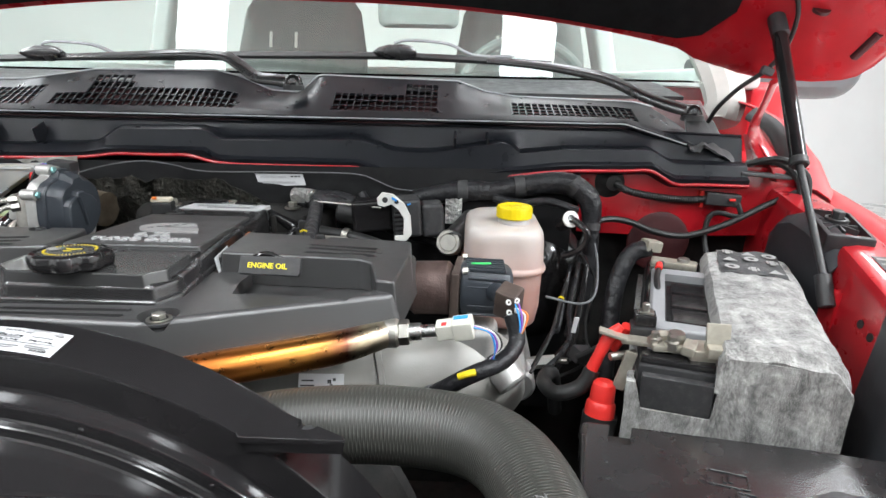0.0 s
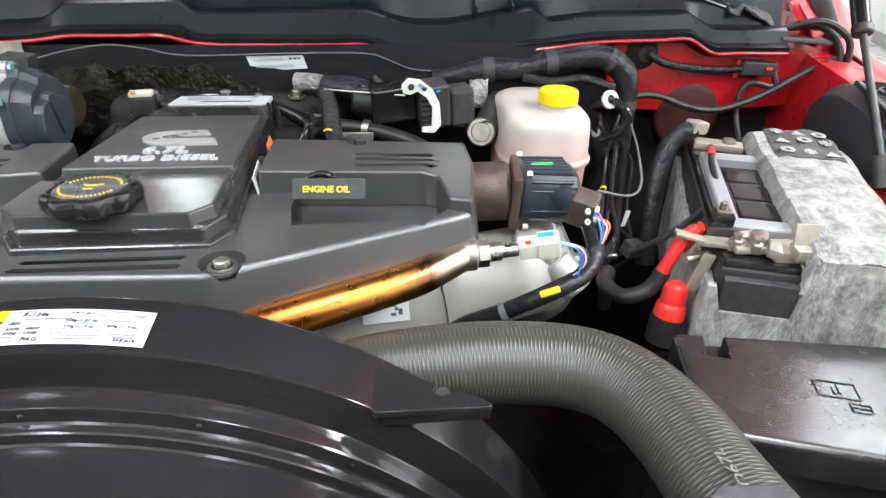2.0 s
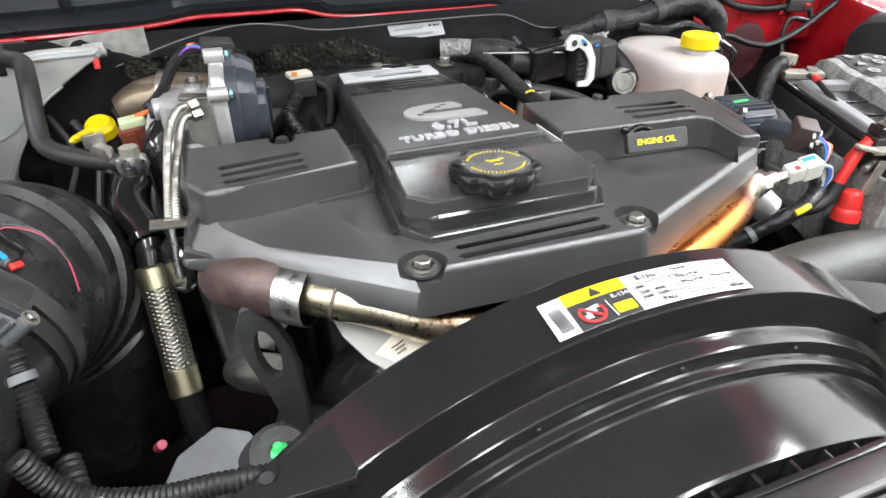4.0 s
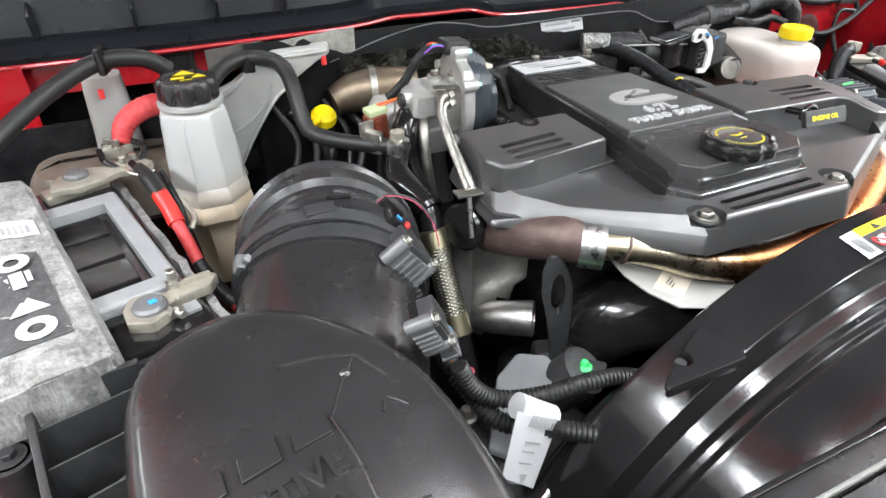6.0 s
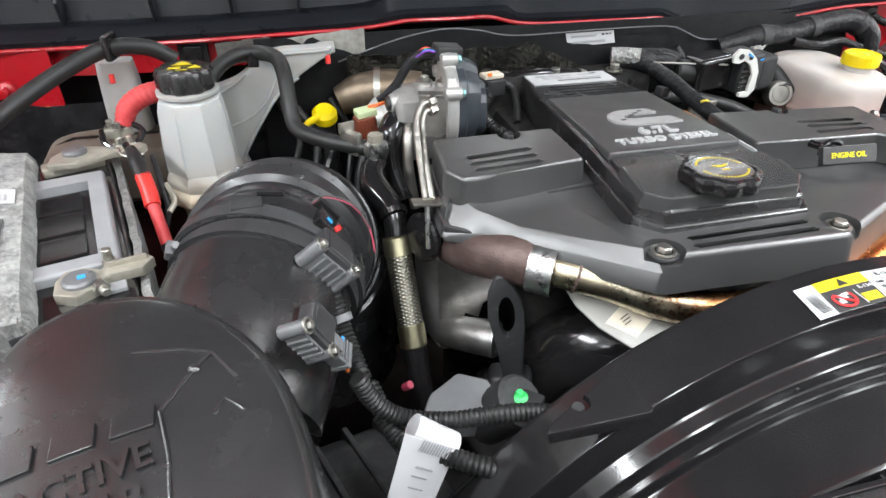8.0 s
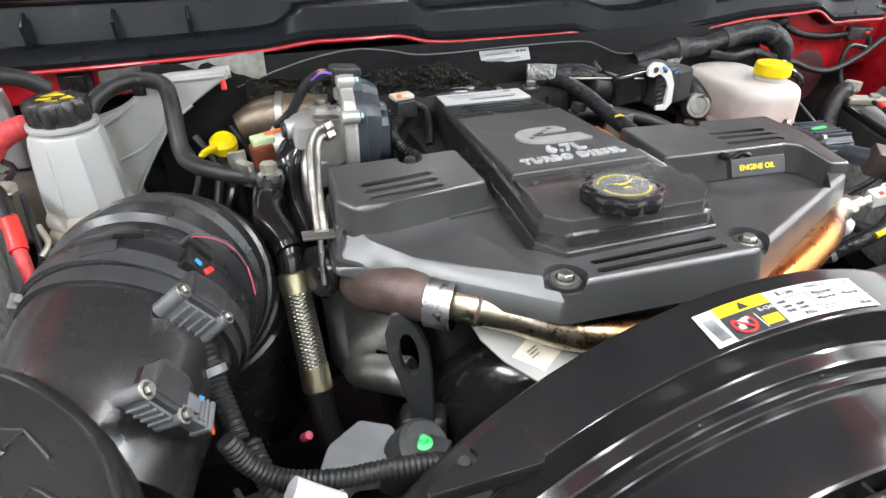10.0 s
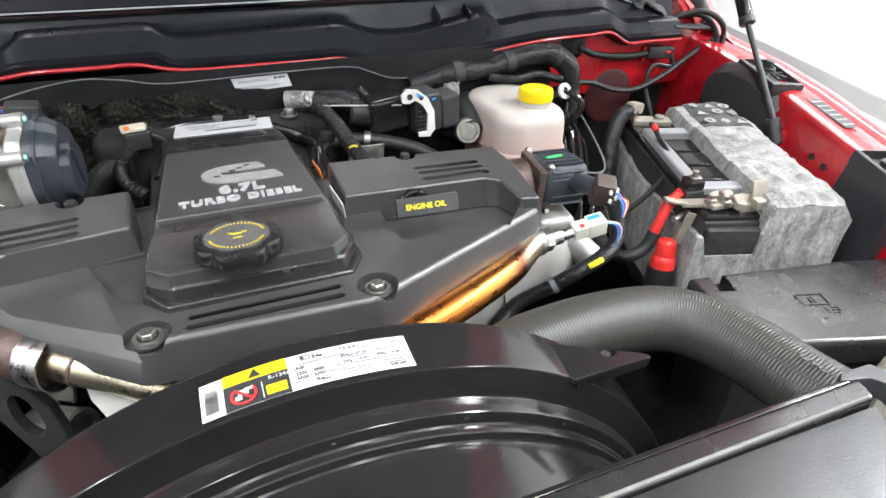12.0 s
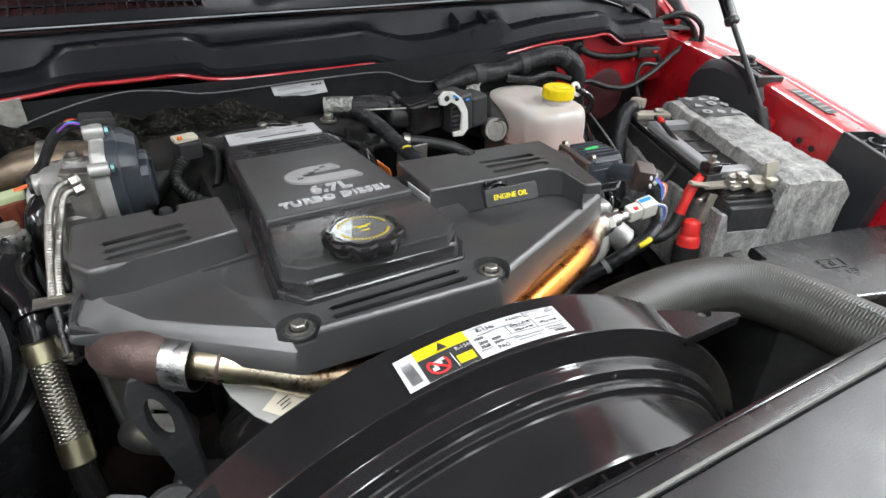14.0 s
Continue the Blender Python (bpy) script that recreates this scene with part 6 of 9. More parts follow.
def battery(name, origin, turn, mirror, label, tip=0.0, rise=0.0):
    """Battery with handle, clamps and felt wrap; its own x runs outwards, its y to the rear."""
    m = Matrix.Translation(origin) @ Matrix.Rotation(radians(turn), 4, "Z") @ Matrix.Rotation(radians(tip), 4, "X") @ Matrix.Diagonal((mirror, 1, 1, 1))
    o = Vector(origin)
    bt = thing(name, o, label, "battery", "batteries")

    def put(nm, bm, mat, parent=None, lab="", sharp=0.6):
        bm.transform(m)
        return part(nm, bm, mat, parent or bt, lab, sharp)

    z = 0.0  # origin lies at the top of the case
    put("case", box((0.016, 0.158, -0.095), (0.172, 0.308, 0.19), bev=0.005), "satin")
    put("lid", box((-0.030, 0.155, 0.004), (0.076, 0.296, 0.012), bev=0.004), "gloss")
    # grey carrying handle: a frame round a dark well
    hd = prism([(-0.062, 0.058), (0.012, 0.058), (0.012, 0.245), (-0.062, 0.245)], 0.006, 0.020, 0.004, 3)
    hd = cut(hd, prism([(-0.046, 0.075), (0.03, 0.075), (0.03, 0.222), (-0.046, 0.222)], 0.0, 0.05))
    put("handle", hd, "handle", lab="grey plastic handle frame")
    put("well", box((-0.012, 0.15, 0.009), (0.066, 0.14, 0.006), bev=0.002), "gloss")
    for q in range(3):
        put("cell_cap", box((-0.014, 0.108 + 0.043 * q, 0.0125), (0.048, 0.036, 0.003), (0.8 * q - 0.8, 1.5, 0), 0.0014), "gloss")
    put("vent_plug", box((-0.054, 0.03, 0.012), (0.016, 0.012, 0.004), bev=0.001), "handle")
    put("notch", box((-0.045, 0.066, 0.016), (0.018, 0.016, 0.006), bev=0.001), "handle")
    # felt wrap: broad top cushion outside, low walls in front and inside
    n = 14
    rows = []
    prof = ((0.0, -0.004), (0.001, 0.020), (0.006, 0.030), (0.03, 0.034), (0.055, 0.035), (0.08, 0.033), (0.100, 0.028), (0.109, 0.018), (0.112, 0.0), (0.112, -0.04), (0.110, -0.08), (0.108, -0.12))
    fine = [prof[0], prof[1], prof[2]] + [(a, float(np.interp(a, [p[0] for p in prof[2:7]], [p[1] for p in prof[2:7]]))) for a in [0.006 + 0.0055 * q for q in range(1, 17)]] + [(0.100, 0.028), (0.105, 0.0235), (0.109, 0.018), (0.1115, 0.009)] + [(0.112 - 0.004 * q / 11, -0.12 * q / 11) for q in range(12)]
    for j in range(53):
        b_ = -0.006 + 0.318 * j / 52
        row = []
        for a, zz in fine:
            k = folds(a, b_, origin[0]) if zz >= 0.016 else folds(0.112, b_ + zz, origin[0]) * 0.8
            edge = 0.006 * (max(0, 1 - j / 3) + max(0, 1 - (52 - j) / 3))
            row.append((a + (k if zz < 0.016 else 0) - edge * (a / 0.11), b_, zz + (k if zz >= 0.016 else 0) - edge))
        rows.append(row)
    put("top_wrap", sheet(rows, 0.008), "felt", lab="frayed grey felt wrap")
    fr = []
    for i in range(25):
        a = -0.078 + 0.188 * i / 24
        top = (0.028 - max(0.0, a - 0.095) * 1.4) if a > 0.004 else (-0.040 if a > -0.066 else -0.012 + 0.02 * noise.noise((a * 50, 1, 1)))
        fr.append([(a, -0.006 + 0.0025 * noise.noise((a * 60, q * 5, 1)), top - (top + 0.115) * q / 6) for q in range(7)])
    put("front_wrap", sheet(fr, 0.008), "felt")
    ls = []
    for i in range(20):
        b_ = -0.006 + 0.315 * i / 19
        top = rise - 0.012 - (0.02 - rise) * abs(math.sin(b_ * 9)) + 0.008 * noise.noise((b_ * 40, 2, 2))
        ls.append([(-0.078 + 0.002 * noise.noise((b_ * 50, q * 4, 4)), b_, top - (top + 0.15) * q / 6) for q in range(7)])
    put("side_wrap", sheet(ls, 0.007), "felt")
    put("terminal_deck", box((-0.032, 0.028, -0.012), (0.074, 0.05, 0.03), bev=0.003), "satin")
    put("terminal_deck", box((-0.032, 0.000, -0.022), (0.066, 0.010, 0.036), bev=0.002), "matt")
    # front clamp
    if mirror > 0:
        cl = B()
        box((-0.030, 0.030, 0.016), (0.060, 0.020, 0.007), (0, 0, 12), 0.002, bm=cl)
        box((-0.010, 0.028, 0.013), (0.030, 0.026, 0.016), (0, 0, 8), 0.003, bm=cl)
        put("clamp", cl, "tan", lab="dull tan terminal clamp")
        put("post", lathe([(0, 0.030), (0.0075, 0.029), (0.009, 0.022), (0.0095, 0.0), (0, 0)], pose(-0.036, 0.032, 0), 24), "zinc")
        put("clamp_bolt", rod((0.006, 0.012, 0.014), (0.008, 0.044, 0.014), 0.0035, 10), "zinc")
        put("clamp_nut", lathe([(0, 0), (0.0062, 0), (0.0062, 0.006), (0, 0.006)], aim((0.006, 0.010, 0.014), (0.004, -0.05, 0.014)), 6), "zinc")
    # rear clamp
    put("clamp", box((-0.034, 0.282, 0.014), (0.06, 0.022, 0.01), (0, 0, -6), 0.003), "tan")
    put("post", lathe([(0, 0.024), (0.0075, 0.023), (0.009, 0.018), (0.0095, 0.0), (0, 0)], pose(-0.022, 0.282, 0), 24), "zinc")
    put("clamp_bolt", rod((0.004, 0.268, 0.02), (0.01, 0.296, 0.022), 0.0038, 10), "zinc")
    return bt, m


batR, mR = battery("battery", (0.252, 0.547, 1.102), -17.5, 1, "black battery in a frayed grey felt wrap, driver's side", 3.2)
batL, mL = battery("battery", (-0.884, 0.545, 1.130), 14.5, -1, "black battery in a frayed grey felt wrap beside the air box", rise=0.016)


part("ring_clamp", prism([(-0.940, 0.806), (-0.941, 0.826), (-0.930, 0.846), (-0.912, 0.850), (-0.892, 0.846), (-0.852, 0.842), (-0.850, 0.826), (-0.880, 0.826), (-0.897, 0.814), (-0.914, 0.806)], 1.1490, 1.1555, 0.002, 2), "tan", batL, "dull tan ring clamp")
part("post_disc", lathe([(0, 0.009), (0.010, 0.0085), (0.012, 0.0065), (0.0125, 0.0), (0, 0)], pose(-0.918, 0.832, 1.1520), 24), "lug", batL)


part("ring_clamp", prism([(-0.884, 0.596), (-0.879, 0.610), (-0.866, 0.613), (-0.853, 0.607), (-0.846, 0.619), (-0.822, 0.624), (-0.813, 0.616), (-0.820, 0.603), (-0.846, 0.597), (-0.849, 0.584), (-0.864, 0.572), (-0.881, 0.578)], 1.140, 1.149, 0.002, 2), "tan", batL, "dull tan ring clamp")
part("clamp_rib", box((-0.833, 0.612, 1.1505), (0.030, 0.004, 0.005), (0, 0, 14), 0.001), "tan", batL)
part("post_disc", lathe([(0, 0.0075), (0.0105, 0.007), (0.0125, 0.005), (0.013, 0.0), (0, 0)], pose(-0.865, 0.592, 1.1465), 28), "lug", batL, "grey lead post with a blue dab")
part("paint_dab", box((-0.862, 0.591, 1.1541), (0.006, 0.005, 0.0006), (0, 0, 20)), "blue", batL)
for a, b_, r in (((-0.846, 0.612, 1.148), (-0.846, 0.612, 1.164), 0.0038), ((-0.850, 0.586, 1.147), (-0.843, 0.576, 1.146), 0.0036)):
    part("clamp_bolt", rod(a, b_, r, 12), "zinc", batL)
    part("clamp_nut", lathe([(0, 0), (0.0062, 0), (0.0062, 0.0055), (0, 0.0055)], aim(a, b_), 6), "zinc", batL)


def on_battery(nm, bm, mat, bt, m, lab=""):
    bm.transform(m)
    return part(nm, bm, mat, bt, lab)


# printed patches on the felt


def felt_patch(a0, a1, b0, b1, ox, lift):
    return sheet([[(a0 + (a1 - a0) * i / 8, b0 + (b1 - b0) * j / 10, felt_top(a0 + (a1 - a0) * i / 8, b0 + (b1 - b0) * j / 10, ox) + lift) for i in range(9)] for j in range(11)], 0.0006)


for bt, m, ox, a0, a1, b0, b1, na, nb, r in ((batR, mR, 0.250, 0.018, 0.092, 0.212, 0.300, 3, 3, 0.0085), (batL, mL, -0.884, 0.020, 0.094, 0.024, 0.150, 2, 4, 0.0125)):
    on_battery("printed_patch", felt_patch(a0, a1, b0, b1, ox, 0.0012), "felt_print", bt, m, "dark printed patch with pale symbols")
    for i in range(na):
        for j in range(nb):
            a, b_ = a0 + (a1 - a0) * (i + 0.5) / na, b0 + (b1 - b0) * (j + 0.5) / nb
            q = pose(a, b_, felt_top(a, b_, ox) + 0.0022)
            kind = (i * 2 + j) % 3
            if kind == 0:
                sy = lathe([(r * 0.45, 0), (r, 0), (r, 0.0005), (r * 0.45, 0.0005)], q, 16)
            elif kind == 1:
                sy = prism([(-r, -r * 0.7), (r, -r * 0.7), (0, r)], 0, 0.0005, m=q)
            else:
                sy = bars([(0, 0.0, r * 0.7, r * 1.8), (r * 0.6, 0, r * 0.3, r * 1.0), (-r * 0.6, r * 0.2, r * 0.3, r * 1.2)], q, 0.0005)
            on_battery("symbol", sy, "faded_print" if bt is batR else "paper", bt, m)
on_battery("bar_code", felt_patch(0.012, 0.070, 0.176, 0.205, -0.884, 0.0016), "paper", batL, mL, "white bar-code label on the felt")
for k in range(12):
    a = 0.018 + 0.0042 * k
    on_battery("code_bar", sheet([[(a + 0.0018 * i, b_, felt_top(a, b_, -0.884) + 0.0027) for i in range(2)] for b_ in (0.181, 0.187, 0.193)], 0.0004), "grey_ink", batL, mL)
# fuse links and cables, driver's side
fz = B()
box((-0.068, 0.056, 0.012), (0.026, 0.022, 0.020), (0, 0, 6), 0.002, bm=fz)
on_battery("fuse_base", fz, "satin", batR, mR, "black fuse block")
on_battery("fuse_cap", box((-0.067, 0.058, 0.028), (0.022, 0.020, 0.012), (0, 0, 6), 0.002), "gloss", batR, mR)
on_battery("fuse_plate", box((-0.066, 0.058, 0.0355), (0.014, 0.012, 0.003), (0, 0, 6), 0.0008), "zinc", batR, mR)
on_battery("fuse_stud", rod((-0.067, 0.058, 0.036), (-0.067, 0.058, 0.045), 0.004, 6), "zinc", batR, mR)
st = B()
box((-0.062, 0.032, 0.014), (0.05, 0.016, 0.005), (0, -8, -14), 0.0015, bm=st)
box((-0.096, 0.034, 0.016), (0.03, 0.012, 0.004), (0, 14, 6), 0.0012, bm=st)
box((0.002, 0.018, 0.022), (0.024, 0.018, 0.012), (0, 0, 10), 0.002, bm=st)
box((0.000, 0.024, 0.036), (0.022, 0.004, 0.022), (-18, 0, 10), 0.001, bm=st)
box((-0.024, 0.020, 0.020), (0.012, 0.022, 0.010), (0, 6, -12), 0.002, bm=st)
box((-0.046, 0.036, 0.020), (0.016, 0.010, 0.012), (10, 0, 20), 0.002, bm=st)
on_battery("link_strap", st, "tan", batR, mR)
for x, y in ((-0.056, 0.026), (-0.04, 0.022)):
    on_battery("strap_nut", lathe([(0, 0.016), (0.007, 0.016), (0.007, 0.023), (0.004, 0.024), (0.004, 0.029), (0, 0.029)], pose(x, y, 0), 6), "zinc", batR, mR)
cab1 = thing("battery_cable", (0.16, 0.60, 1.08), "red sleeved battery cables, black below", "cable", "battery cables", shift=(0.004, 0.008, -0.014))
part("red_sleeve", tube([(0.176, 0.607, 1.140), (0.166, 0.608, 1.128), (0.156, 0.606, 1.108), (0.148, 0.606, 1.086)], 0.007, 14, 0.004, radii=[0.0045, 0.0075, 0.0062, 0.0068]), "red_rubber", cab1)
part("red_sleeve", tube([(0.184, 0.612, 1.138), (0.180, 0.618, 1.122), (0.172, 0.620, 1.108)], 0.006, 14, 0.004), "red_rubber", cab1)
part("cable", tube([(0.150, 0.606, 1.090), (0.140, 0.605, 1.070), (0.115, 0.61, 1.058), (0.105, 0.64, 1.056), (0.12, 0.67, 1.05), (0.13, 0.69, 0.99)], 0.0085, 14), "rubber", cab1)
part("boot", lathe([(0, 0.026), (0.008, 0.0255), (0.0115, 0.022), (0.0125, 0.016), (0.0128, 0.004), (0.0150, 0.001), (0.0155, -0.004), (0.0155, -0.014), (0, -0.014)], pose(0.158, 0.588, 1.060, -8, 6, 0), 28), "red_rubber", cab1, "red rubber boot")
part("boot_base", lathe([(0, 0), (0.018, 0), (0.018, -0.03), (0, -0.03)], pose(0.158, 0.588, 1.048, -8, 6, 0), 24), "rubber", cab1)
part("stud", rod((0.163, 0.592, 1.112), (0.192, 0.600, 1.113), 0.0042, 12), "zinc", cab1)
part("strap_foot", box((0.178, 0.586, 1.100), (0.012, 0.004, 0.044), (0, 14, -10), 0.001), "tan", cab1)
cab2 = thing("battery_cable", (0.24, 0.80, 1.1), "black taped cable at the rear terminal", "cable", "battery cables", shift=(-0.004, 0.002, -0.013))
part("loom", tube([(0.275, 0.830, 1.165), (0.250, 0.828, 1.155), (0.232, 0.815, 1.12), (0.222, 0.795, 1.07), (0.215, 0.77, 1.0)], 0.012, 16), "tape", cab2)
part("lug", box((0.277, 0.83, 1.168), (0.025, 0.02, 0.016), (0, 10, 20), 0.003), "tan", cab2)
part("wire", tube([(0.28, 0.79, 1.155), (0.262, 0.75, 1.152), (0.245, 0.70, 1.13), (0.20, 0.69, 1.09), (0.16, 0.70, 1.06)], 0.0038, 8), "rubber", cab2)
part("red_joint", rod((0.272, 0.775, 1.158), (0.267, 0.762, 1.156), 0.0045, 10), "red_rubber", cab2)

# power box lid in front of the driver's battery
pbx = thing("fuse_box", (0.20, 0.45, 0.95), "glossy black fuse box lid with a moulded symbol", "fuse box")
mB = Matrix.Translation((0.250, 0.545, 0)) @ Matrix.Rotation(radians(-17.5), 4, "Z")
lid = prism([(-0.112, -0.062), (-0.100, -0.178), (0.112, -0.178), (0.175, -0.052), (0.172, -0.032), (0.085, -0.036), (-0.02, -0.050)], 1.045, 1.074, 0.006, 4)
lid = cut(lid, prism([(-0.087, -0.04), (-0.068, -0.04), (-0.068, -0.090), (-0.087, -0.090)], 1.06, 1.1))
lid.transform(mB)
part("lid", lid, "lid", pbx)
wl = prism([(-0.104, -0.070), (-0.094, -0.166), (0.106, -0.171), (0.168, -0.053), (0.165, -0.042), (-0.02, -0.060)], 0.85, 1.046, 0.004, 2)
wl.transform(mB)
part("wall", wl, "satin", pbx)
ic = B()
for x, y, w, l in ((0.0, 0.011, 0.030, 0.0014), (0.0, -0.007, 0.030, 0.0014), (-0.015, 0.002, 0.0014, 0.018), (0.015, 0.002, 0.0014, 0.018), (0.002, 0.003, 0.003, 0.010), (-0.002, 0.001, 0.003, 0.008), (0.012, -0.012, 0.014, 0.0014), (0.012, -0.021, 0.014, 0.0014), (0.005, -0.0165, 0.0014, 0.009), (0.019, -0.0165, 0.0014, 0.009), (0.012, -0.0165, 0.012, 0.001)):
    box((0.005 + x, -0.112 + y, 1.0745), (w, l, 0.0014), (0, 0, 0), 0.0004, 1, ic)
ic.transform(mB)
part("moulded_symbol", ic, "lid", pbx)
for a in (-0.02, 0.07):
    lt = box((a, -0.172, 1.052), (0.022, 0.006, 0.018), bev=0.001)
    lt.transform(mB)
    lt = part("latch", lt, "satin", pbx)
    # thin pale bars outline each latch
    ed = B()
    for dx, dz, w, h in ((-0.0105, 0.003, 0.0012, 0.014), (0.0105, 0.003, 0.0012, 0.014), (0.0, -0.0045, 0.022, 0.0012), (-0.013, 0.0095, 0.006, 0.0012), (0.013, 0.0095, 0.006, 0.0012)):
        box((a + dx, -0.1758, 1.052 + dz), (w, 0.001, h), (0, 0, 0), 0.0003, 1, ed)
    ed.transform(mB)
    part("pale_edge", ed, "edge", lt, "thin pale edges")

solo("torn_tape", sheet([[(0.393 + 0.004 * i + 0.004 * noise.noise((i, j, 2)), 0.448 - 0.006 * j - 0.003 * i, 1.086 - 0.001 * i - 0.006 * j + 0.006 * noise.noise((i * 1.3, j * 1.3, 1))) for i in range(6)] for j in range(6)], 0.001), "khaki", (0.40, 0.435, 1.075), "scrap of crumpled khaki tape on the red fender", "tape")

# washer or coolant bottle at the front corner
wb = thing("coolant_bottle", (0.205, 0.285, 0.9), "cream plastic coolant bottle with a black screw cap", "bottle", shift=(0.020, 0.018, -0.008))
part("body", loft([rounded(0.215, 0.282, w, l, r, z) for w, l, r, z in ((0.10, 0.10, 0.03, 0.85), (0.108, 0.102, 0.035, 1.0), (0.106, 0.100, 0.035, 1.07), (0.098, 0.092, 0.04, 1.105), (0.078, 0.072, 0.034, 1.126), (0.056, 0.052, 0.024, 1.134), (0.052, 0.05, 0.0245, 1.145))]), "washer", wb)
part("cap", lathe([(0, 0.0), (0.027, 0), (0.0295, 0.003), (0.0295, 0.015), (0.027, 0.019), (0, 0.020)], pose(0.205, 0.284, 1.138), 60, wave=lambda a: 1 - 0.05 * (0.5 + 0.5 * math.cos(10 * a)) ** 2), "satin", wb)
part("cap_print", lathe([(0.0165, 0.0), (0.0165, 0.0006), (0.0205, 0.0006), (0.0205, 0.0)], pose(0.205, 0.284, 1.1578), 32), "clip_grey", wb)
part("yellow_tab", box((0.250, 0.315, 1.125), (0.02, 0.016, 0.010), (0, 0, 20), 0.003), "yellow", wb)

# ---- firewall corner, driver's side ----
duct = thing("wiring_trunk", (0.1, 0.92, 1.2), "black taped wiring trunk along the firewall", "wiring")
TP = [(-0.06, 0.932, 1.192), (0.014, 0.93, 1.206), (0.06, 0.928, 1.208), (0.099, 0.93, 1.215), (0.15, 0.93, 1.222), (0.18, 0.925, 1.218), (0.203, 0.918, 1.198), (0.207, 0.912, 1.16), (0.206, 0.90, 1.10), (0.20, 0.88, 1.02)]
part("trunk", tube(TP, 0.018, 20, 0.006, radii=[0.013, 0.016, 0.0135, 0.0155, 0.0165, 0.017, 0.0165, 0.013, 0.0115, 0.011]), "tape", duct)
for i in (1, 3, 5, 7):
    c, n = Vector(TP[i]), Vector(TP[i + 1])
    part("tape_band", lathe([(0.0160, -0.008), (0.0170, -0.007), (0.0172, 0.006), (0.0160, 0.008)] if i < 7 else [(0.012, -0.006), (0.0142, -0.005), (0.0142, 0.005), (0.012, 0.006)], aim(c, n), 20), "matt", duct)
part("sag_branch", tube([(0.06, 0.915, 1.200), (0.10, 0.905, 1.195), (0.14, 0.908, 1.198), (0.185, 0.91, 1.185)], 0.006, 10), "tape", duct)
gr = thing("cable_grommet", (0.25, 0.98, 1.217), "black rubber grommet with a corrugated cable", "grommet")
part("ring", lathe([(0, 0.014), (0.012, 0.013), (0.018, 0.008), (0.028, 0.004), (0.028, 0.0), (0, 0)], aim((0.25, 0.983, 1.217), (0.25, 0.5, 1.217)), 28), "rubber", gr)
part("cable", tube([(0.252, 0.968, 1.217), (0.27, 0.955, 1.208), (0.31, 0.958, 1.200), (0.36, 0.965, 1.195), (0.395, 0.965, 1.197)], 0.006, 10, rib=(0.004, 0.0008)), "rubber", gr)
fc = thing("firewall_connector", (0.42, 0.97, 1.2), "black electrical connector clipped to the red firewall", "connector")
part("shell", box((0.418, 0.965, 1.197), (0.055, 0.016, 0.020), (0, 4, 0), 0.003), "satin", fc)
part("lock", box((0.43, 0.955, 1.198), (0.010, 0.004, 0.004), bev=0.001), "red_rubber", fc)
part("bracket", box((0.388, 0.97, 1.196), (0.006, 0.008, 0.026), bev=0.001), "red_rubber", fc)
part("cable", tube([(0.44, 0.962, 1.195), (0.447, 0.955, 1.175), (0.44, 0.955, 1.172), (0.405, 0.96, 1.175), (0.395, 0.955, 1.14), (0.40, 0.93, 1.09)], 0.0042, 8), "rubber", fc)
lp_ = thing("cable_loop", (0.45, 0.95, 1.17), "black cables looping across the red inner panel", "cable")
part("cable", tube([(0.20, 0.925, 1.15), (0.23, 0.94, 1.165), (0.27, 0.948, 1.162), (0.31, 0.945, 1.148), (0.36, 0.945, 1.142), (0.42, 0.948, 1.16), (0.48, 0.955, 1.19), (0.51, 0.955, 1.205), (0.526, 0.95, 1.215)], 0.005, 8), "rubber", lp_)
part("cable", tube([(0.47, 0.985, 1.255), (0.505, 0.97, 1.252), (0.525, 0.95, 1.225), (0.52, 0.94, 1.18), (0.495, 0.93, 1.13), (0.47, 0.91, 1.09)], 0.005, 8), "rubber", lp_)
part("cable", tube([(0.455, 0.985, 1.25), (0.495, 0.96, 1.262), (0.53, 0.945, 1.24), (0.535, 0.94, 1.20)], 0.005, 8), "rubber", lp_)
ps = thing("pressure_switch", (0.169, 0.872, 1.18), "black pressure switch with a white ring", "switch")
part("body", rod((0.16, 0.90, 1.165), (0.169, 0.872, 1.18), 0.011, 18), "gloss", ps)
part("ring", lathe([(0.006, 0.0), (0.006, 0.005), (0.012, 0.004), (0.012, 0)], aim((0.168, 0.874, 1.179), (0.175, 0.85, 1.19)), 24), "white", ps)
part("tail", tube([(0.172, 0.868, 1.18), (0.19, 0.855, 1.165), (0.185, 0.86, 1.14), (0.16, 0.87, 1.125)], 0.005, 10), "gloss", ps)
booster = thing("brake_booster", (0.16, 0.97, 1.05), "black round brake booster on the firewall", "brake booster")
part("shell", lathe([(0, 0.07), (0.05, 0.068), (0.09, 0.05), (0.11, 0.02), (0.112, 0.0), (0, 0)], aim((0.12, 0.985, 1.05), (0.12, 0.5, 1.05)), 40), "gloss", booster)
hole = solo("panel_plug", lathe([(0, 0.006), (0.04, 0.006), (0.048, 0.003), (0.05, 0), (0, 0)], aim((0.33, 0.975, 1.125), (0.33, 0.5, 1.125)), 32), "plenum", (0.33, 0.975, 1.13), "round dark red plug in the firewall panel", "plug")

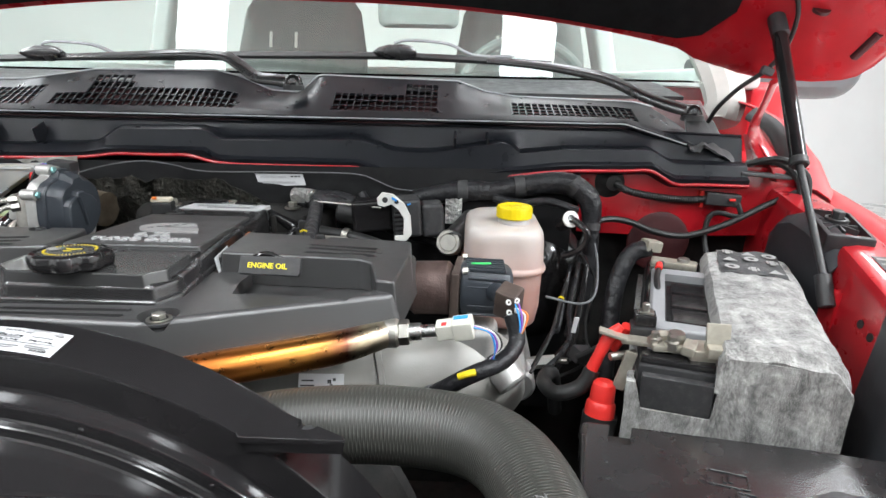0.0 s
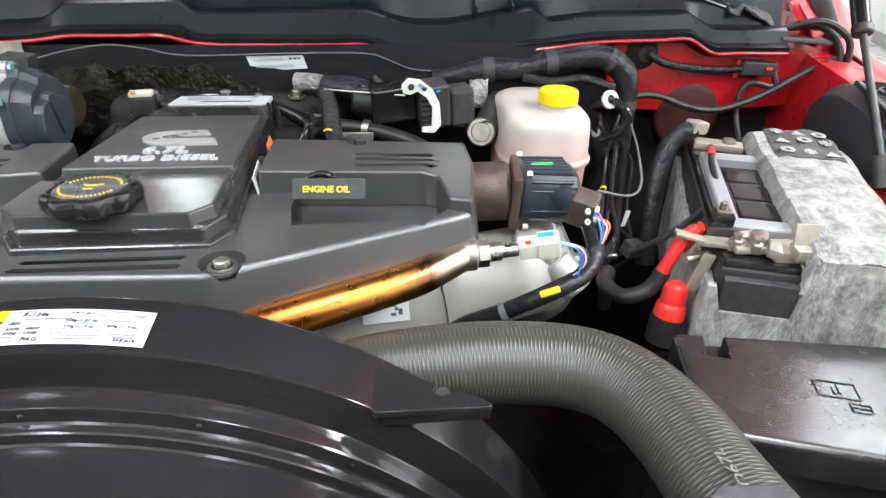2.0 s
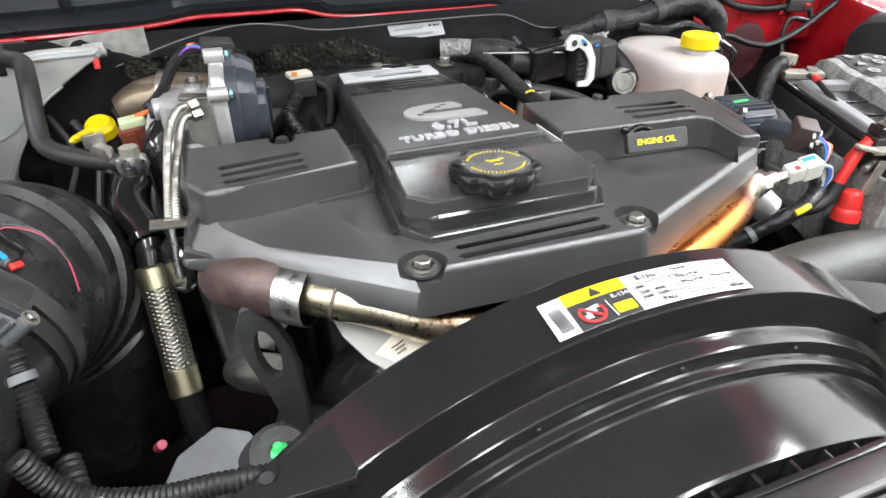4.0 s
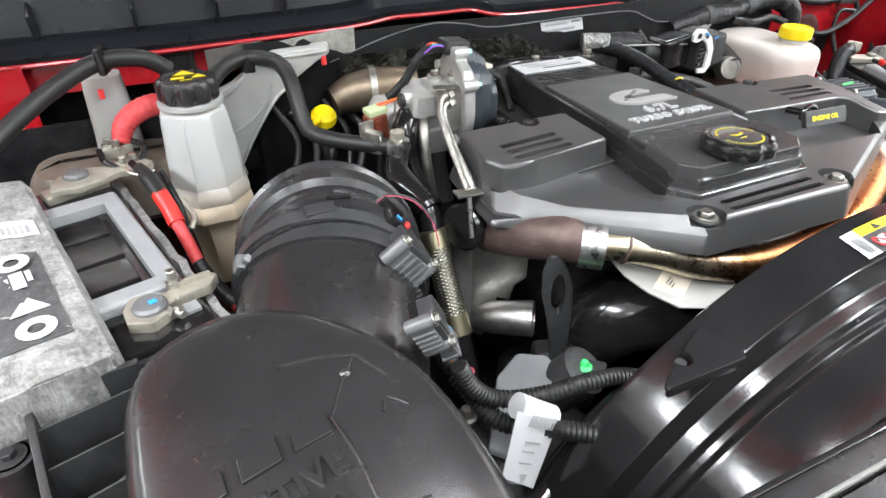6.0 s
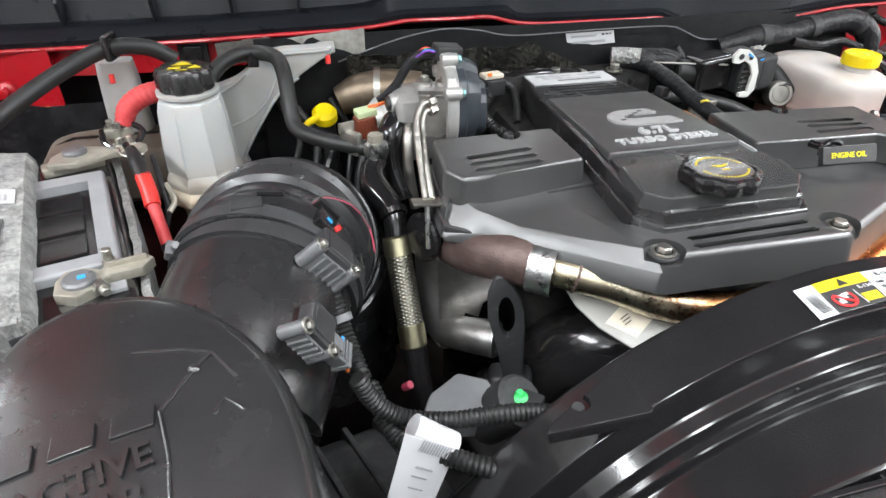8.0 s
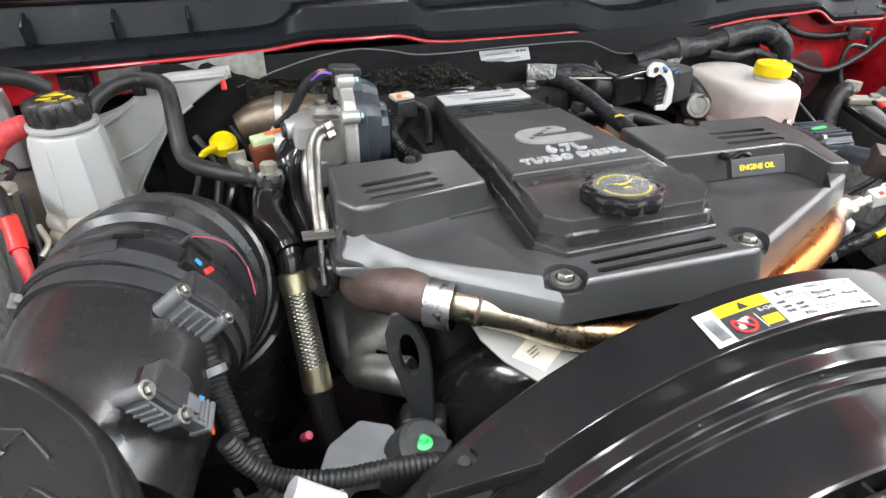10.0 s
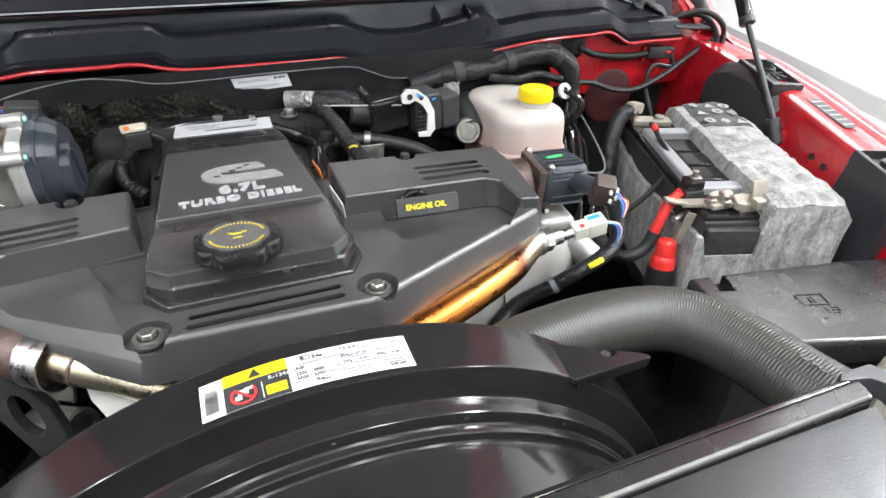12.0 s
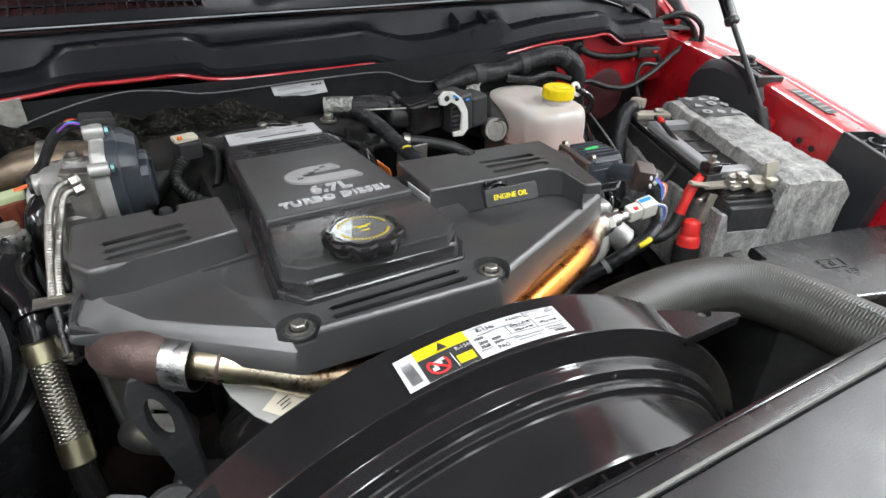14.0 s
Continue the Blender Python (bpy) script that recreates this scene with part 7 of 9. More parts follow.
# ---- behind the cover ----
mod = thing("cable_junction", (-0.08, 0.86, 1.17), "black connector block with a white release lever", "connector")
part("shell", box((-0.115, 0.872, 1.180), (0.058, 0.040, 0.046), (0, -4, 8), 0.006, 3), "gloss", mod)
part("rear_boot", rod((-0.135, 0.872, 1.178), (-0.165, 0.876, 1.182), 0.017, 20), "rubber", mod)
part("cover", box((-0.066, 0.866, 1.180), (0.040, 0.046, 0.054), (0, -4, 8), 0.005, 3), "satin", mod)
part("rear_cover", box((-0.030, 0.872, 1.176), (0.032, 0.040, 0.048), (0, -4, 8), 0.006, 3), "matt", mod)
part("lever", ngon([(x, 0.842, z) for x, z in ((-0.103, 1.200), (-0.1045, 1.210), (-0.097, 1.218), (-0.082, 1.216), (-0.067, 1.204), (-0.058, 1.186), (-0.056, 1.160), (-0.064, 1.150), (-0.080, 1.151), (-0.080, 1.157), (-0.068, 1.158), (-0.067, 1.182), (-0.075, 1.195), (-0.085, 1.202), (-0.094, 1.198))], (0, -1, 0), 0.005, 0.001), "white", mod, "white lever")
# black discs laid on the lever stand in for its shaded holes
for x, z, r in ((-0.093, 1.208, 0.004), (-0.077, 1.2055, 0.003)):
    part("lever_hole_disc", lathe([(0, 0.0006), (r, 0.0006), (r, 0), (0, 0)], aim((x, 0.8368, z), (x, 0.7, z)), 14), "matt", mod)
for k in range(5):
    part("slot", box((-0.074, 0.8425, 1.190 - 0.0065 * k), (0.014, 0.004, 0.003), (0, -4, 8), 0.0006, 1), "gloss", mod)
part("blue_dab", box((-0.080, 0.835, 1.2095), (0.008, 0.002, 0.0025), (0, 30, 0)), "blue", mod)
part("blue_dab", box((-0.060, 0.835, 1.203), (0.005, 0.002, 0.002), (0, -20, 0)), "blue", mod)
part("rail", rod((-0.20, 0.875, 1.196), (-0.10, 0.85, 1.194), 0.0014, 8), "zinc", mod)
trk = thing("engine_harness", (-0.19, 0.85, 1.17), "thick black taped engine harness", "wiring harness")
part("loom", tube([(-0.235, 0.925, 1.180), (-0.205, 0.90, 1.188), (-0.193, 0.85, 1.184), (-0.186, 0.797, 1.172), (-0.176, 0.745, 1.160), (-0.166, 0.71, 1.145)], 0.0098, 14), "tape", trk)
part("branch", tube([(-0.205, 0.90, 1.190), (-0.18, 0.895, 1.194), (-0.16, 0.885, 1.188)], 0.011, 12), "tape", trk)
part("foil_cuff", tube([(-0.150, 0.90, 1.187), (-0.165, 0.90, 1.192), (-0.19, 0.902, 1.194), (-0.215, 0.912, 1.190)], 0.0135, 14), "tape", trk)
part("foil_patch", tube([(-0.205, 0.902, 1.196), (-0.222, 0.912, 1.196), (-0.240, 0.920, 1.195)], 0.0115, 16, 0.003), "bright_foil", trk, "bright crinkled foil sleeve")
part("foil_patch", sheet([[(-0.012 + 0.005 * i, 0.918 + 0.006 * noise.noise((i * 0.9, j, 3)), 1.198 - 0.008 * j) for i in range(6)] for j in range(6)], 0.001), "bright_foil", trk, "scrap of bright foil by the connector")
part("yellow_tie", tube([(-0.1935, 0.770, 1.1775), (-0.1885, 0.768, 1.1800), (-0.1840, 0.767, 1.1790)], 0.0014, 6, 0.002), "yellow_ink", trk)
stub = thing("crank_case_stub", (0.0, 0.86, 1.15), "dark pipe stub with a machined steel end", "pipe")
part("pipe", rod((0.03, 0.92, 1.165), (0.0, 0.845, 1.148), 0.0175, 24), "rubber", stub)
part("end_ring", lathe([(0.0, 0.0045), (0.011, 0.0045), (0.0118, 0.0038), (0.0128, 0.0055), (0.0165, 0.0055), (0.0185, 0.0), (0.0185, -0.012), (0, -0.012)], aim((-0.004, 0.845, 1.148), (-0.02, 0.79, 1.165)), 32), "zinc", stub, "machined metal end", 0.4)
vl = solo("code_label", ngon([(-0.305, 0.9385, 1.2235), (-0.232, 0.9385, 1.2245), (-0.227, 0.9385, 1.2075), (-0.299, 0.9385, 1.2045)], (0, -1, 0), 0.0008), "paper", (-0.266, 0.9385, 1.207), "white bar-code label on the black insulation", "label")
VM = Matrix.Translation((-0.266, 0.9375, 1.215)) @ Matrix.Rotation(radians(-1.5), 4, "Y") @ Matrix.Rotation(radians(90), 4, "X")
part("barcode", bars([(-0.030 + 0.0018 * k, 0.0042, 0.0010, 0.0034) for k in range(22)] + [(-0.027 + 0.0018 * k, -0.0040, 0.0010, 0.0034) for k in range(28)], VM), "grey_ink", vl)
part("mark", bars([(0.018, 0.005, 0.004, 0.0022), (0.024, 0.005, 0.004, 0.0022), (0.029, 0.005, 0.003, 0.0022)], VM), "ink", vl)
rearp = solo("heater_pipe", tube([(-0.42, 0.93, 1.16), (-0.46, 0.90, 1.14), (-0.50, 0.88, 1.10), (-0.5, 0.85, 1.02)], 0.016, 16), "rubber", (-0.46, 0.9, 1.1), "black rubber heater pipe behind the engine", "pipe")
backc = thing("bell_housing", (-0.33, 0.92, 1.1), "near-black casting behind the engine cover", "casting")
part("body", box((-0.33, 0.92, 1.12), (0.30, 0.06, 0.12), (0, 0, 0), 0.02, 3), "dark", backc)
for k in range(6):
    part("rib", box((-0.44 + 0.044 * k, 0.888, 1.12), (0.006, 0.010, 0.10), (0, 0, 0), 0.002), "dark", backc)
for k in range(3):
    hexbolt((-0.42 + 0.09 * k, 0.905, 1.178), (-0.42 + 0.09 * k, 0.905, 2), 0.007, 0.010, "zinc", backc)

# ---- passenger side: air box ----
abx = thing("air_filter_box", (-0.80, 0.44, 0.95), "glossy black air filter box with moulded lettering", "air box")
LID = [(-0.884, 0.42), (-0.882, 0.472), (-0.866, 0.508), (-0.825, 0.524), (-0.776, 0.512), (-0.732, 0.47), (-0.706, 0.42), (-0.692, 0.33), (-0.695, 0.22), (-0.86, 0.22), (-0.878, 0.32)]


def lid_z(x, y):
    """Height of the domed lid."""
    return 1.188 - 0.9 * max(0.0, 0.46 - y) ** 2 - 0.06 * max(0.0, 0.46 - y) - 1.1 * (x + 0.80) ** 2


edge = [(q.x, q.y) for q in smooth_path([(*p, 0) for p in LID] + [(*LID[0], 0)], 0.012)][:-1]
lcx, lcy = -0.798, 0.39


def lid_ring(k, drop, z=None):
    return [(x, y, lid_z(x, y) - drop if z is None else z) for x, y in ((lcx + (ex - lcx) * k, lcy + (ey - lcy) * k) for ex, ey in edge)]


lid = loft([lid_ring(1.03, 0, 1.06), lid_ring(1.025, 0, 1.10), lid_ring(1.015, 0.034), lid_ring(0.995, 0.019), lid_ring(0.96, 0.008), lid_ring(0.91, 0.002), lid_ring(0.85, 0.0), lid_ring(0.7, 0), lid_ring(0.5, 0), lid_ring(0.3, 0), lid_ring(0.1, 0)])
part("lid", lid, "lid", abx, sharp=1.1)
part("lower_box", prism(LID, 0.80, 1.062, 0.01, 2, grow=-0.006), "satin", abx)
part("neck", tube([(-0.762, 0.47, 1.090), (-0.748, 0.52, 1.105), (-0.738, 0.56, 1.113), (-0.726, 0.594, 1.120)], 0.074, 48, radii=[0.068, 0.073, 0.075, 0.076]), "lid", abx)
seam = []
for y, ang in ((0.578, 58), (0.56, 60), (0.53, 64), (0.505, 68), (0.485, 64), (0.472, 52), (0.466, 40)):
    k = [float(np.interp(y, (0.47, 0.52, 0.56, 0.594), q)) for q in ((-0.762, -0.748, -0.738, -0.726), (1.090, 1.105, 1.113, 1.120), (0.068, 0.073, 0.075, 0.076))]
    seam.append((k[0] + (k[2] + 0.0002) * math.cos(radians(ang)), y, k[1] + (k[2] + 0.0002) * math.sin(radians(ang))))
part("parting_line", tube(seam, 0.0009, 6, 0.006), "soft_edge", abx, "pale moulding seam along the neck")
part("neck_rim", tube([(-0.730, 0.582, 1.117), (-0.7225, 0.604, 1.1225)], 0.0795, 48, 0.01), "satin", abx)
# moulded arrow lines and lettering on the lid


def bead(pts, r=0.0012):
    return tube([(x, y, lid_z(x, y) + 0.0002) for x, y in pts], r, 8, 0.005)


for pts in ([(-0.796, 0.451), (-0.770, 0.449), (-0.752, 0.445)], [(-0.752, 0.445), (-0.762, 0.432), (-0.777, 0.407)], [(-0.752, 0.445), (-0.738, 0.425)], [(-0.872, 0.402), (-0.868, 0.378), (-0.860, 0.372)], [(-0.777, 0.407), (-0.771, 0.381), (-0.766, 0.351), (-0.743, 0.351)], [(-0.749, 0.402), (-0.744, 0.411), (-0.734, 0.403)]):
    part("moulded_line", bead(pts), "lid", abx)


def lid_pose(x, y, turn):
    h = lid_z(x, y)
    n = Vector((lid_z(x - 0.01, y) - lid_z(x + 0.01, y), lid_z(x, y - 0.01) - lid_z(x, y + 0.01), 0.02)).normalized()
    return Matrix.Translation((x, y, h + 0.0006)) @ n.to_track_quat("Z", "Y").to_matrix().to_4x4() @ Matrix.Rotation(radians(turn), 4, "Z")


def face_turn(x, y, want):
    """A lid pose whose x axis points along the wanted heading."""
    m = lid_pose(x, y, 0)
    now = math.degrees(math.atan2(m[1][0], m[0][0]))
    return m @ Matrix.Rotation(radians(want - now), 4, "Z")


for k, x in enumerate((-0.846, -0.818, -0.790)):
    part("moulded_letters", prism([(-0.0115, -0.0068), (0.0100, -0.0068), (0.0120, 0.0068), (-0.0090, 0.0068)], -0.001, 0.0016, 0.0007, 2, m=face_turn(x, 0.391 + 0.006 * k, 12)), "lid", abx, "plain raised block")
part("moulded_letters", letters("ACTIVE", 0.019, 0.0028, face_turn(-0.810, 0.3745, 15), 1.05, 0.0004), "lid", abx)
part("moulded_letters", letters("AIR", 0.021, 0.0028, face_turn(-0.797, 0.3575, 15), 1.25, 0.0005), "lid", abx)
part("moulded_pip", lathe([(0, 0.0018), (0.0022, 0.0013), (0.0035, 0)], lid_pose(-0.761, 0.434, 0), 14), "lid", abx)

# ribbed side of the filter box
sb = thing("filter_housing", (-0.93, 0.42, 0.95), "black ribbed filter housing with open cells", "air box")
part("floor", prism([(-0.955, 0.55), (-0.87, 0.545), (-0.86, 0.22), (-0.90, 0.22)], 1.02, 1.045), "dark", sb)


def rim_x(y):
    """How far out the housing's outer rim stands."""
    return -0.944 + 0.18 * (0.54 - y)


part("rim", prism([(rim_x(0.541) - 0.003, 0.541), (rim_x(0.22) - 0.003, 0.22), (rim_x(0.22) + 0.003, 0.22), (rim_x(0.541) + 0.003, 0.537)], 1.08, [1.143, 1.105, 1.105, 1.143], 0.0012, 2), "satin", sb)
part("rim", prism([(-0.941, 0.535), (-0.941, 0.541), (-0.876, 0.541), (-0.876, 0.535)], 1.08, [1.143, 1.143, 1.148, 1.148], 0.0012, 2), "satin", sb)
for k in range(9):
    y = 0.512 - 0.031 * k
    xa, zt = rim_x(y), 1.138 - 0.119 * (0.54 - y)
    part("rib", ngon([(xa, y, zt), (-0.872, y + 0.012, zt + 0.004), (-0.872, y + 0.012, 1.045), (xa, y, 1.045)], (0.15, 1, 0), 0.0020, 0.0006), "clip_grey", sb)
    part("rib", ngon([(-0.905, y + 0.006, zt - 0.004), (-0.888, y + 0.018, zt - 0.004), (-0.888, y + 0.018, 1.045), (-0.905, y + 0.006, 1.045)], (-0.6, 1, 0), 0.002, 0.0005), "clip_grey", sb)
part("screw_post", rod((-0.957, 0.512, 1.05), (-0.957, 0.512, 1.122), 0.014, 20), "satin", sb)
part("post_lip", lathe([(0.010, 0.0), (0.0155, 0.0), (0.0155, 0.004), (0.010, 0.004)], pose(-0.957, 0.512, 1.118), 24), "satin", sb)
hexbolt((-0.957, 0.512, 1.119), (-0.957, 0.512, 2), 0.0048, 0.008, "satin", sb)

elb = thing("intake_elbow", (-0.69, 0.66, 1.1), "black corrugated rubber intake elbow with a steel clamp", "intake duct")
EP = [(-0.727, 0.588, 1.1185), (-0.7195, 0.616, 1.1225), (-0.712, 0.650, 1.117), (-0.703, 0.685, 1.096), (-0.694, 0.712, 1.062), (-0.688, 0.728, 1.015), (-0.684, 0.736, 0.955), (-0.682, 0.738, 0.89)]
path = smooth_path(EP, 0.0025)
run, rad_ = 0.0, []
prev = path[0]
steps = [(0.0, 0.0815), (0.026, 0.0815), (0.027, 0.077), (0.040, 0.078), (0.041, 0.0835), (0.056, 0.085), (0.057, 0.0785), (0.066, 0.079), (0.067, 0.086), (0.084, 0.087), (0.085, 0.080), (0.094, 0.081), (0.095, 0.0875), (0.114, 0.0885), (0.115, 0.082), (0.125, 0.083), (0.126, 0.089), (0.145, 0.0895), (0.146, 0.084), (0.158, 0.085), (0.159, 0.090), (0.20, 0.090), (0.4, 0.088)]
for q in path:
    run += (q - prev).length
    prev = q
    rad_.append(float(np.interp(run, [s for s, _ in steps], [r for _, r in steps])))
part("duct", tube([tuple(q) for q in path], 0.08, 56, 0.01, radii=rad_), "duct", elb, sharp=0.45)
part("clamp", tube([(-0.7265, 0.592, 1.1192), (-0.7225, 0.604, 1.1215)], 0.0832, 56, 0.01), "clip_grey", elb, "dark steel hose clamp")
part("clamp_screw", rod((-0.794, 0.602, 1.160), (-0.789, 0.592, 1.172), 0.0034, 12), "lug", elb)
part("screw_housing", box((-0.795, 0.600, 1.162), (0.010, 0.013, 0.014), (30, 20, 0), 0.002), "lug", elb)
part("clamp_lug", box((-0.730, 0.590, 1.2015), (0.024, 0.012, 0.006), (12, 0, 0), 0.001), "satin", elb)
part("clamp_slot", box((-0.712, 0.600, 1.2035), (0.02, 0.004, 0.002), (12, 8, 0), 0.0005), "gloss", elb)

# sensors on the neck


def sensor(at, normal, axis, lab, size=0.95):
    """A flat sensor on two screw bosses: its face looks along the normal, its bosses lie along the axis."""
    s = thing("air_sensor", at, lab, "sensor", "air sensors")
    za = Vector(normal).normalized()
    ya = za.cross(Vector(axis)).normalized()
    m = Matrix.Translation(at) @ Matrix((ya.cross(za), ya, za)).transposed().to_4x4() @ Matrix.Scale(size, 4)
    for nm, bmx, mt in (("body", prism([(-0.017, -0.012), (-0.013, -0.016), (0.013, -0.016), (0.017, -0.012), (0.017, 0.012), (0.013, 0.016), (-0.013, 0.016), (-0.017, 0.012)], -0.012, 0.002, 0.0012, 2), "clip_grey"), ("face", prism([(-0.013, -0.012), (0.013, -0.012), (0.013, 0.012), (-0.013, 0.012)], 0.001, 0.0032, 0.0006, 1), "satin"), ("boss", rod((-0.020, -0.014, 0.001), (-0.020, -0.014, -0.024), 0.0062, 20), "lug"), ("boss", rod((0.018, -0.014, 0.001), (0.018, -0.014, -0.024), 0.0062, 20), "lug"), ("boss_web", box((0, -0.0165, -0.013), (0.034, 0.004, 0.020), bev=0.001), "lug"), ("base", box((0, 0.002, -0.016), (0.030, 0.026, 0.010), bev=0.002), "gloss")):
        bmx.transform(m)
        part(nm, bmx, mt, s)
    for k in range(4):
        rb_ = box((-0.0105 + 0.007 * k, -0.0192, -0.013), (0.0022, 0.003, 0.019), bev=0.0006)
        rb_.transform(m)
        part("web_rib", rb_, "lug", s)
    for x in (-0.020, 0.018):
        a, b_ = m @ Vector((x, -0.014, 0.001)), m @ Vector((x, -0.014, 0.1))
        hexbolt(a, b_, 0.0034, 0.004, "zinc", s)
    return s, m


s1, m1 = sensor((-0.6655, 0.555, 1.173), (0.78, -0.1, 0.62), (0.6, 0.0, -0.78), "black air sensor on silver-grey screw bosses, red lock")
s2, m2 = sensor((-0.686, 0.466, 1.174), (0.85, -0.3, 0.40), (0.25, 0.15, -0.95), "black temperature sensor with a grey plug and orange wires", 0.8)
p = box((-0.012, 0.030, -0.005), (0.020, 0.026, 0.015), (0, 0, -8), 0.002)
box((-0.012, 0.044, -0.004), (0.024, 0.006, 0.018), (0, 0, -8), 0.001, bm=p)
p.transform(m1)
part("plug", p, "gloss", s1)
for x, y, l in ((-0.002, 0.024, 0.010),):
    p = box((x, y, 0.003), (0.005, l, 0.004), (0, 0, -30), 0.0012)
    p.transform(m1)
    part("lock", p, "red_rubber", s1, "red locking tab")
for x, y in ((-0.012, 0.026),):
    p = box((x, y, 0.0032), (0.006, 0.005, 0.001), (0, 0, -20), 0.0004)
    p.transform(m1)
    part("dab", p, "blue", s1)
for k, c in enumerate(("dull_pink", "ink")):
    part("wire", tube([(-0.684, 0.600, 1.187 + 0.002 * k), (-0.670, 0.606, 1.192 + 0.002 * k), (-0.648, 0.598, 1.186 + 0.002 * k), (-0.636, 0.586, 1.170), (-0.634, 0.576, 1.150)], 0.0007, 6), c, s1)
p = box((0.031, -0.002, -0.008), (0.032, 0.021, 0.015), (0, 0, 4), 0.002)
box((0.024, -0.002, 0.0005), (0.014, 0.012, 0.004), (0, 0, 4), 0.001, bm=p)
for k in range(3):
    box((0.034 + 0.005 * k, 0.000, 0.0002), (0.0022, 0.019, 0.002), (0, 0, 4), 0.0005, 1, p)
p.transform(m2)
part("plug", p, "grey", s2, "grey connector")
p = box((0.046, -0.001, -0.008), (0.005, 0.024, 0.018), (0, 0, 4), 0.001)
p.transform(m2)
part("plug_rim", p, "grey", s2)
p = box((0.030, 0.006, 0.0012), (0.004, 0.004, 0.001), bev=0.0003)
p.transform(m2)
part("dab", p, "blue", s2)
for k in range(3):
    p = tube([(0.048, -0.005 + 0.004 * k, -0.007), (0.056, -0.004 + 0.003 * k, -0.008), (0.066, -0.002 + 0.001 * k, -0.014)], 0.0018, 6, 0.004)
    p.transform(m2)
    part("wire", p, ("orange", "red_rubber", "ink")[k], s2)

# corrugated looms low in front
lm1 = thing("front_loom", (-0.60, 0.45, 1.07), "black corrugated wiring loom with a white hang tag", "wiring harness")
part("conduit", tube([(-0.666, 0.472, 1.114), (-0.655, 0.468, 1.090), (-0.635, 0.462, 1.074), (-0.60, 0.452, 1.072), (-0.56, 0.445, 1.076), (-0.52, 0.44, 1.07), (-0.47, 0.42, 1.05)], 0.0076, 14, rib=(0.0040, 0.0013)), "rubber", lm1)
part("conduit", tube([(-0.655, 0.500, 1.075), (-0.64, 0.455, 1.06), (-0.615, 0.43, 1.066), (-0.585, 0.413, 1.062), (-0.55, 0.40, 1.055), (-0.52, 0.395, 1.065)], 0.0082, 14, rib=(0.0042, 0.0014)), "rubber", lm1)
part("sleeve", tube([(-0.568, 0.404, 1.058), (-0.545, 0.399, 1.056), (-0.53, 0.397, 1.060)], 0.0115, 14), "tape", lm1)
part("conduit", tube([(-0.675, 0.545, 1.14), (-0.668, 0.52, 1.11), (-0.66, 0.49, 1.09)], 0.008, 12, rib=(0.004, 0.0014)), "rubber", lm1)
part("collar", lathe([(0.008, 0), (0.0105, 0), (0.0105, 0.006), (0.008, 0.006)], aim((-0.672, 0.532, 1.125), (-0.668, 0.52, 1.11)), 18), "grey", lm1)
tg = part("tag", ngon([(-0.640, 0.428, 1.098), (-0.604, 0.424, 1.072), (-0.628, 0.412, 1.019), (-0.657, 0.414, 1.048)], (0, -1, 0.2), 0.0008), "paper", lm1, "white paper hang tag")
tm = Matrix.Translation((-0.6325, 0.4180, 1.059)) @ Matrix.Rotation(radians(-2), 4, "Z") @ Matrix.Rotation(radians(78), 4, "X") @ Matrix.Rotation(radians(-30), 4, "Z")
part("print", bars([(-0.011 + 0.0022 * k, 0.026, 0.0011, 0.010) for k in range(11)] + [(-0.009 + 0.0022 * k, -0.024, 0.0011, 0.009) for k in range(9)] + [(0, 0.008, 0.014, 0.002), (0.0, 0.0, 0.012, 0.0015), (0.0, -0.010, 0.016, 0.0015)], tm), "grey_ink", tg)
part("tag_fold", tube([(-0.632, 0.440, 1.088), (-0.617, 0.436, 1.077), (-0.603, 0.433, 1.067)], 0.0102, 20), "paper", lm1)

# flexible braided pipe to the exhaust cooler
flx = thing("braided_flex_pipe", (-0.595, 0.68, 0.98), "brass-ended steel braided flexible pipe", "pipe")
FA, FB = Vector((-0.6005, 0.664, 1.107)), Vector((-0.595, 0.606, 1.006))
part("braid", tube([FA.lerp(FB, 0.17), FA.lerp(FB, 0.79)], 0.0134, 28, 0.004), "steel_braid", flx)
part("upper_ferrule", rod(FA, FA.lerp(FB, 0.19), 0.0142, 28), "brass", flx)
part("lower_ferrule", rod(FA.lerp(FB, 0.77), FB, 0.0142, 28), "brass", flx)
part("upper_pipe", tube([FA.lerp(FB, 0.02), FA + Vector((0.001, 0.010, 0.016)), (-0.603, 0.692, 1.130), (-0.612, 0.712, 1.137), (-0.612, 0.732, 1.146), (-0.605, 0.746, 1.153)], 0.0120, 20, radii=[0.0115, 0.0115, 0.0135, 0.0155, 0.013, 0.0125]), "gloss", flx, "glossy black bent pipe")
part("pipe_collar", lathe([(0.0118, -0.003), (0.0145, -0.003), (0.0145, 0.003), (0.0118, 0.003)], aim(FA + Vector((0.001, 0.012, 0.020)), FA + Vector((-0.002, 0.025, 0.03))), 24), "gloss", flx)
part("lower_pipe", tube([FB.lerp(FA, 0.02), FB + Vector((0.004, -0.012, -0.04)), FB + Vector((0.01, -0.02, -0.1))], 0.0125, 18), "gloss", flx)
part("union", lathe([(0, 0.018), (0.006, 0.018), (0.0075, 0.015), (0.0125, 0.013), (0.014, 0.006), (0.012, -0.004), (0, -0.006)], pose(-0.604, 0.747, 1.160), 24), "steel", flx, "steel banjo union")
part("union_head", lathe([(0, 0.023), (0.0085, 0.023), (0.0085, 0.015), (0, 0.015)], pose(-0.604, 0.747, 1.160), 6), "tan", flx)

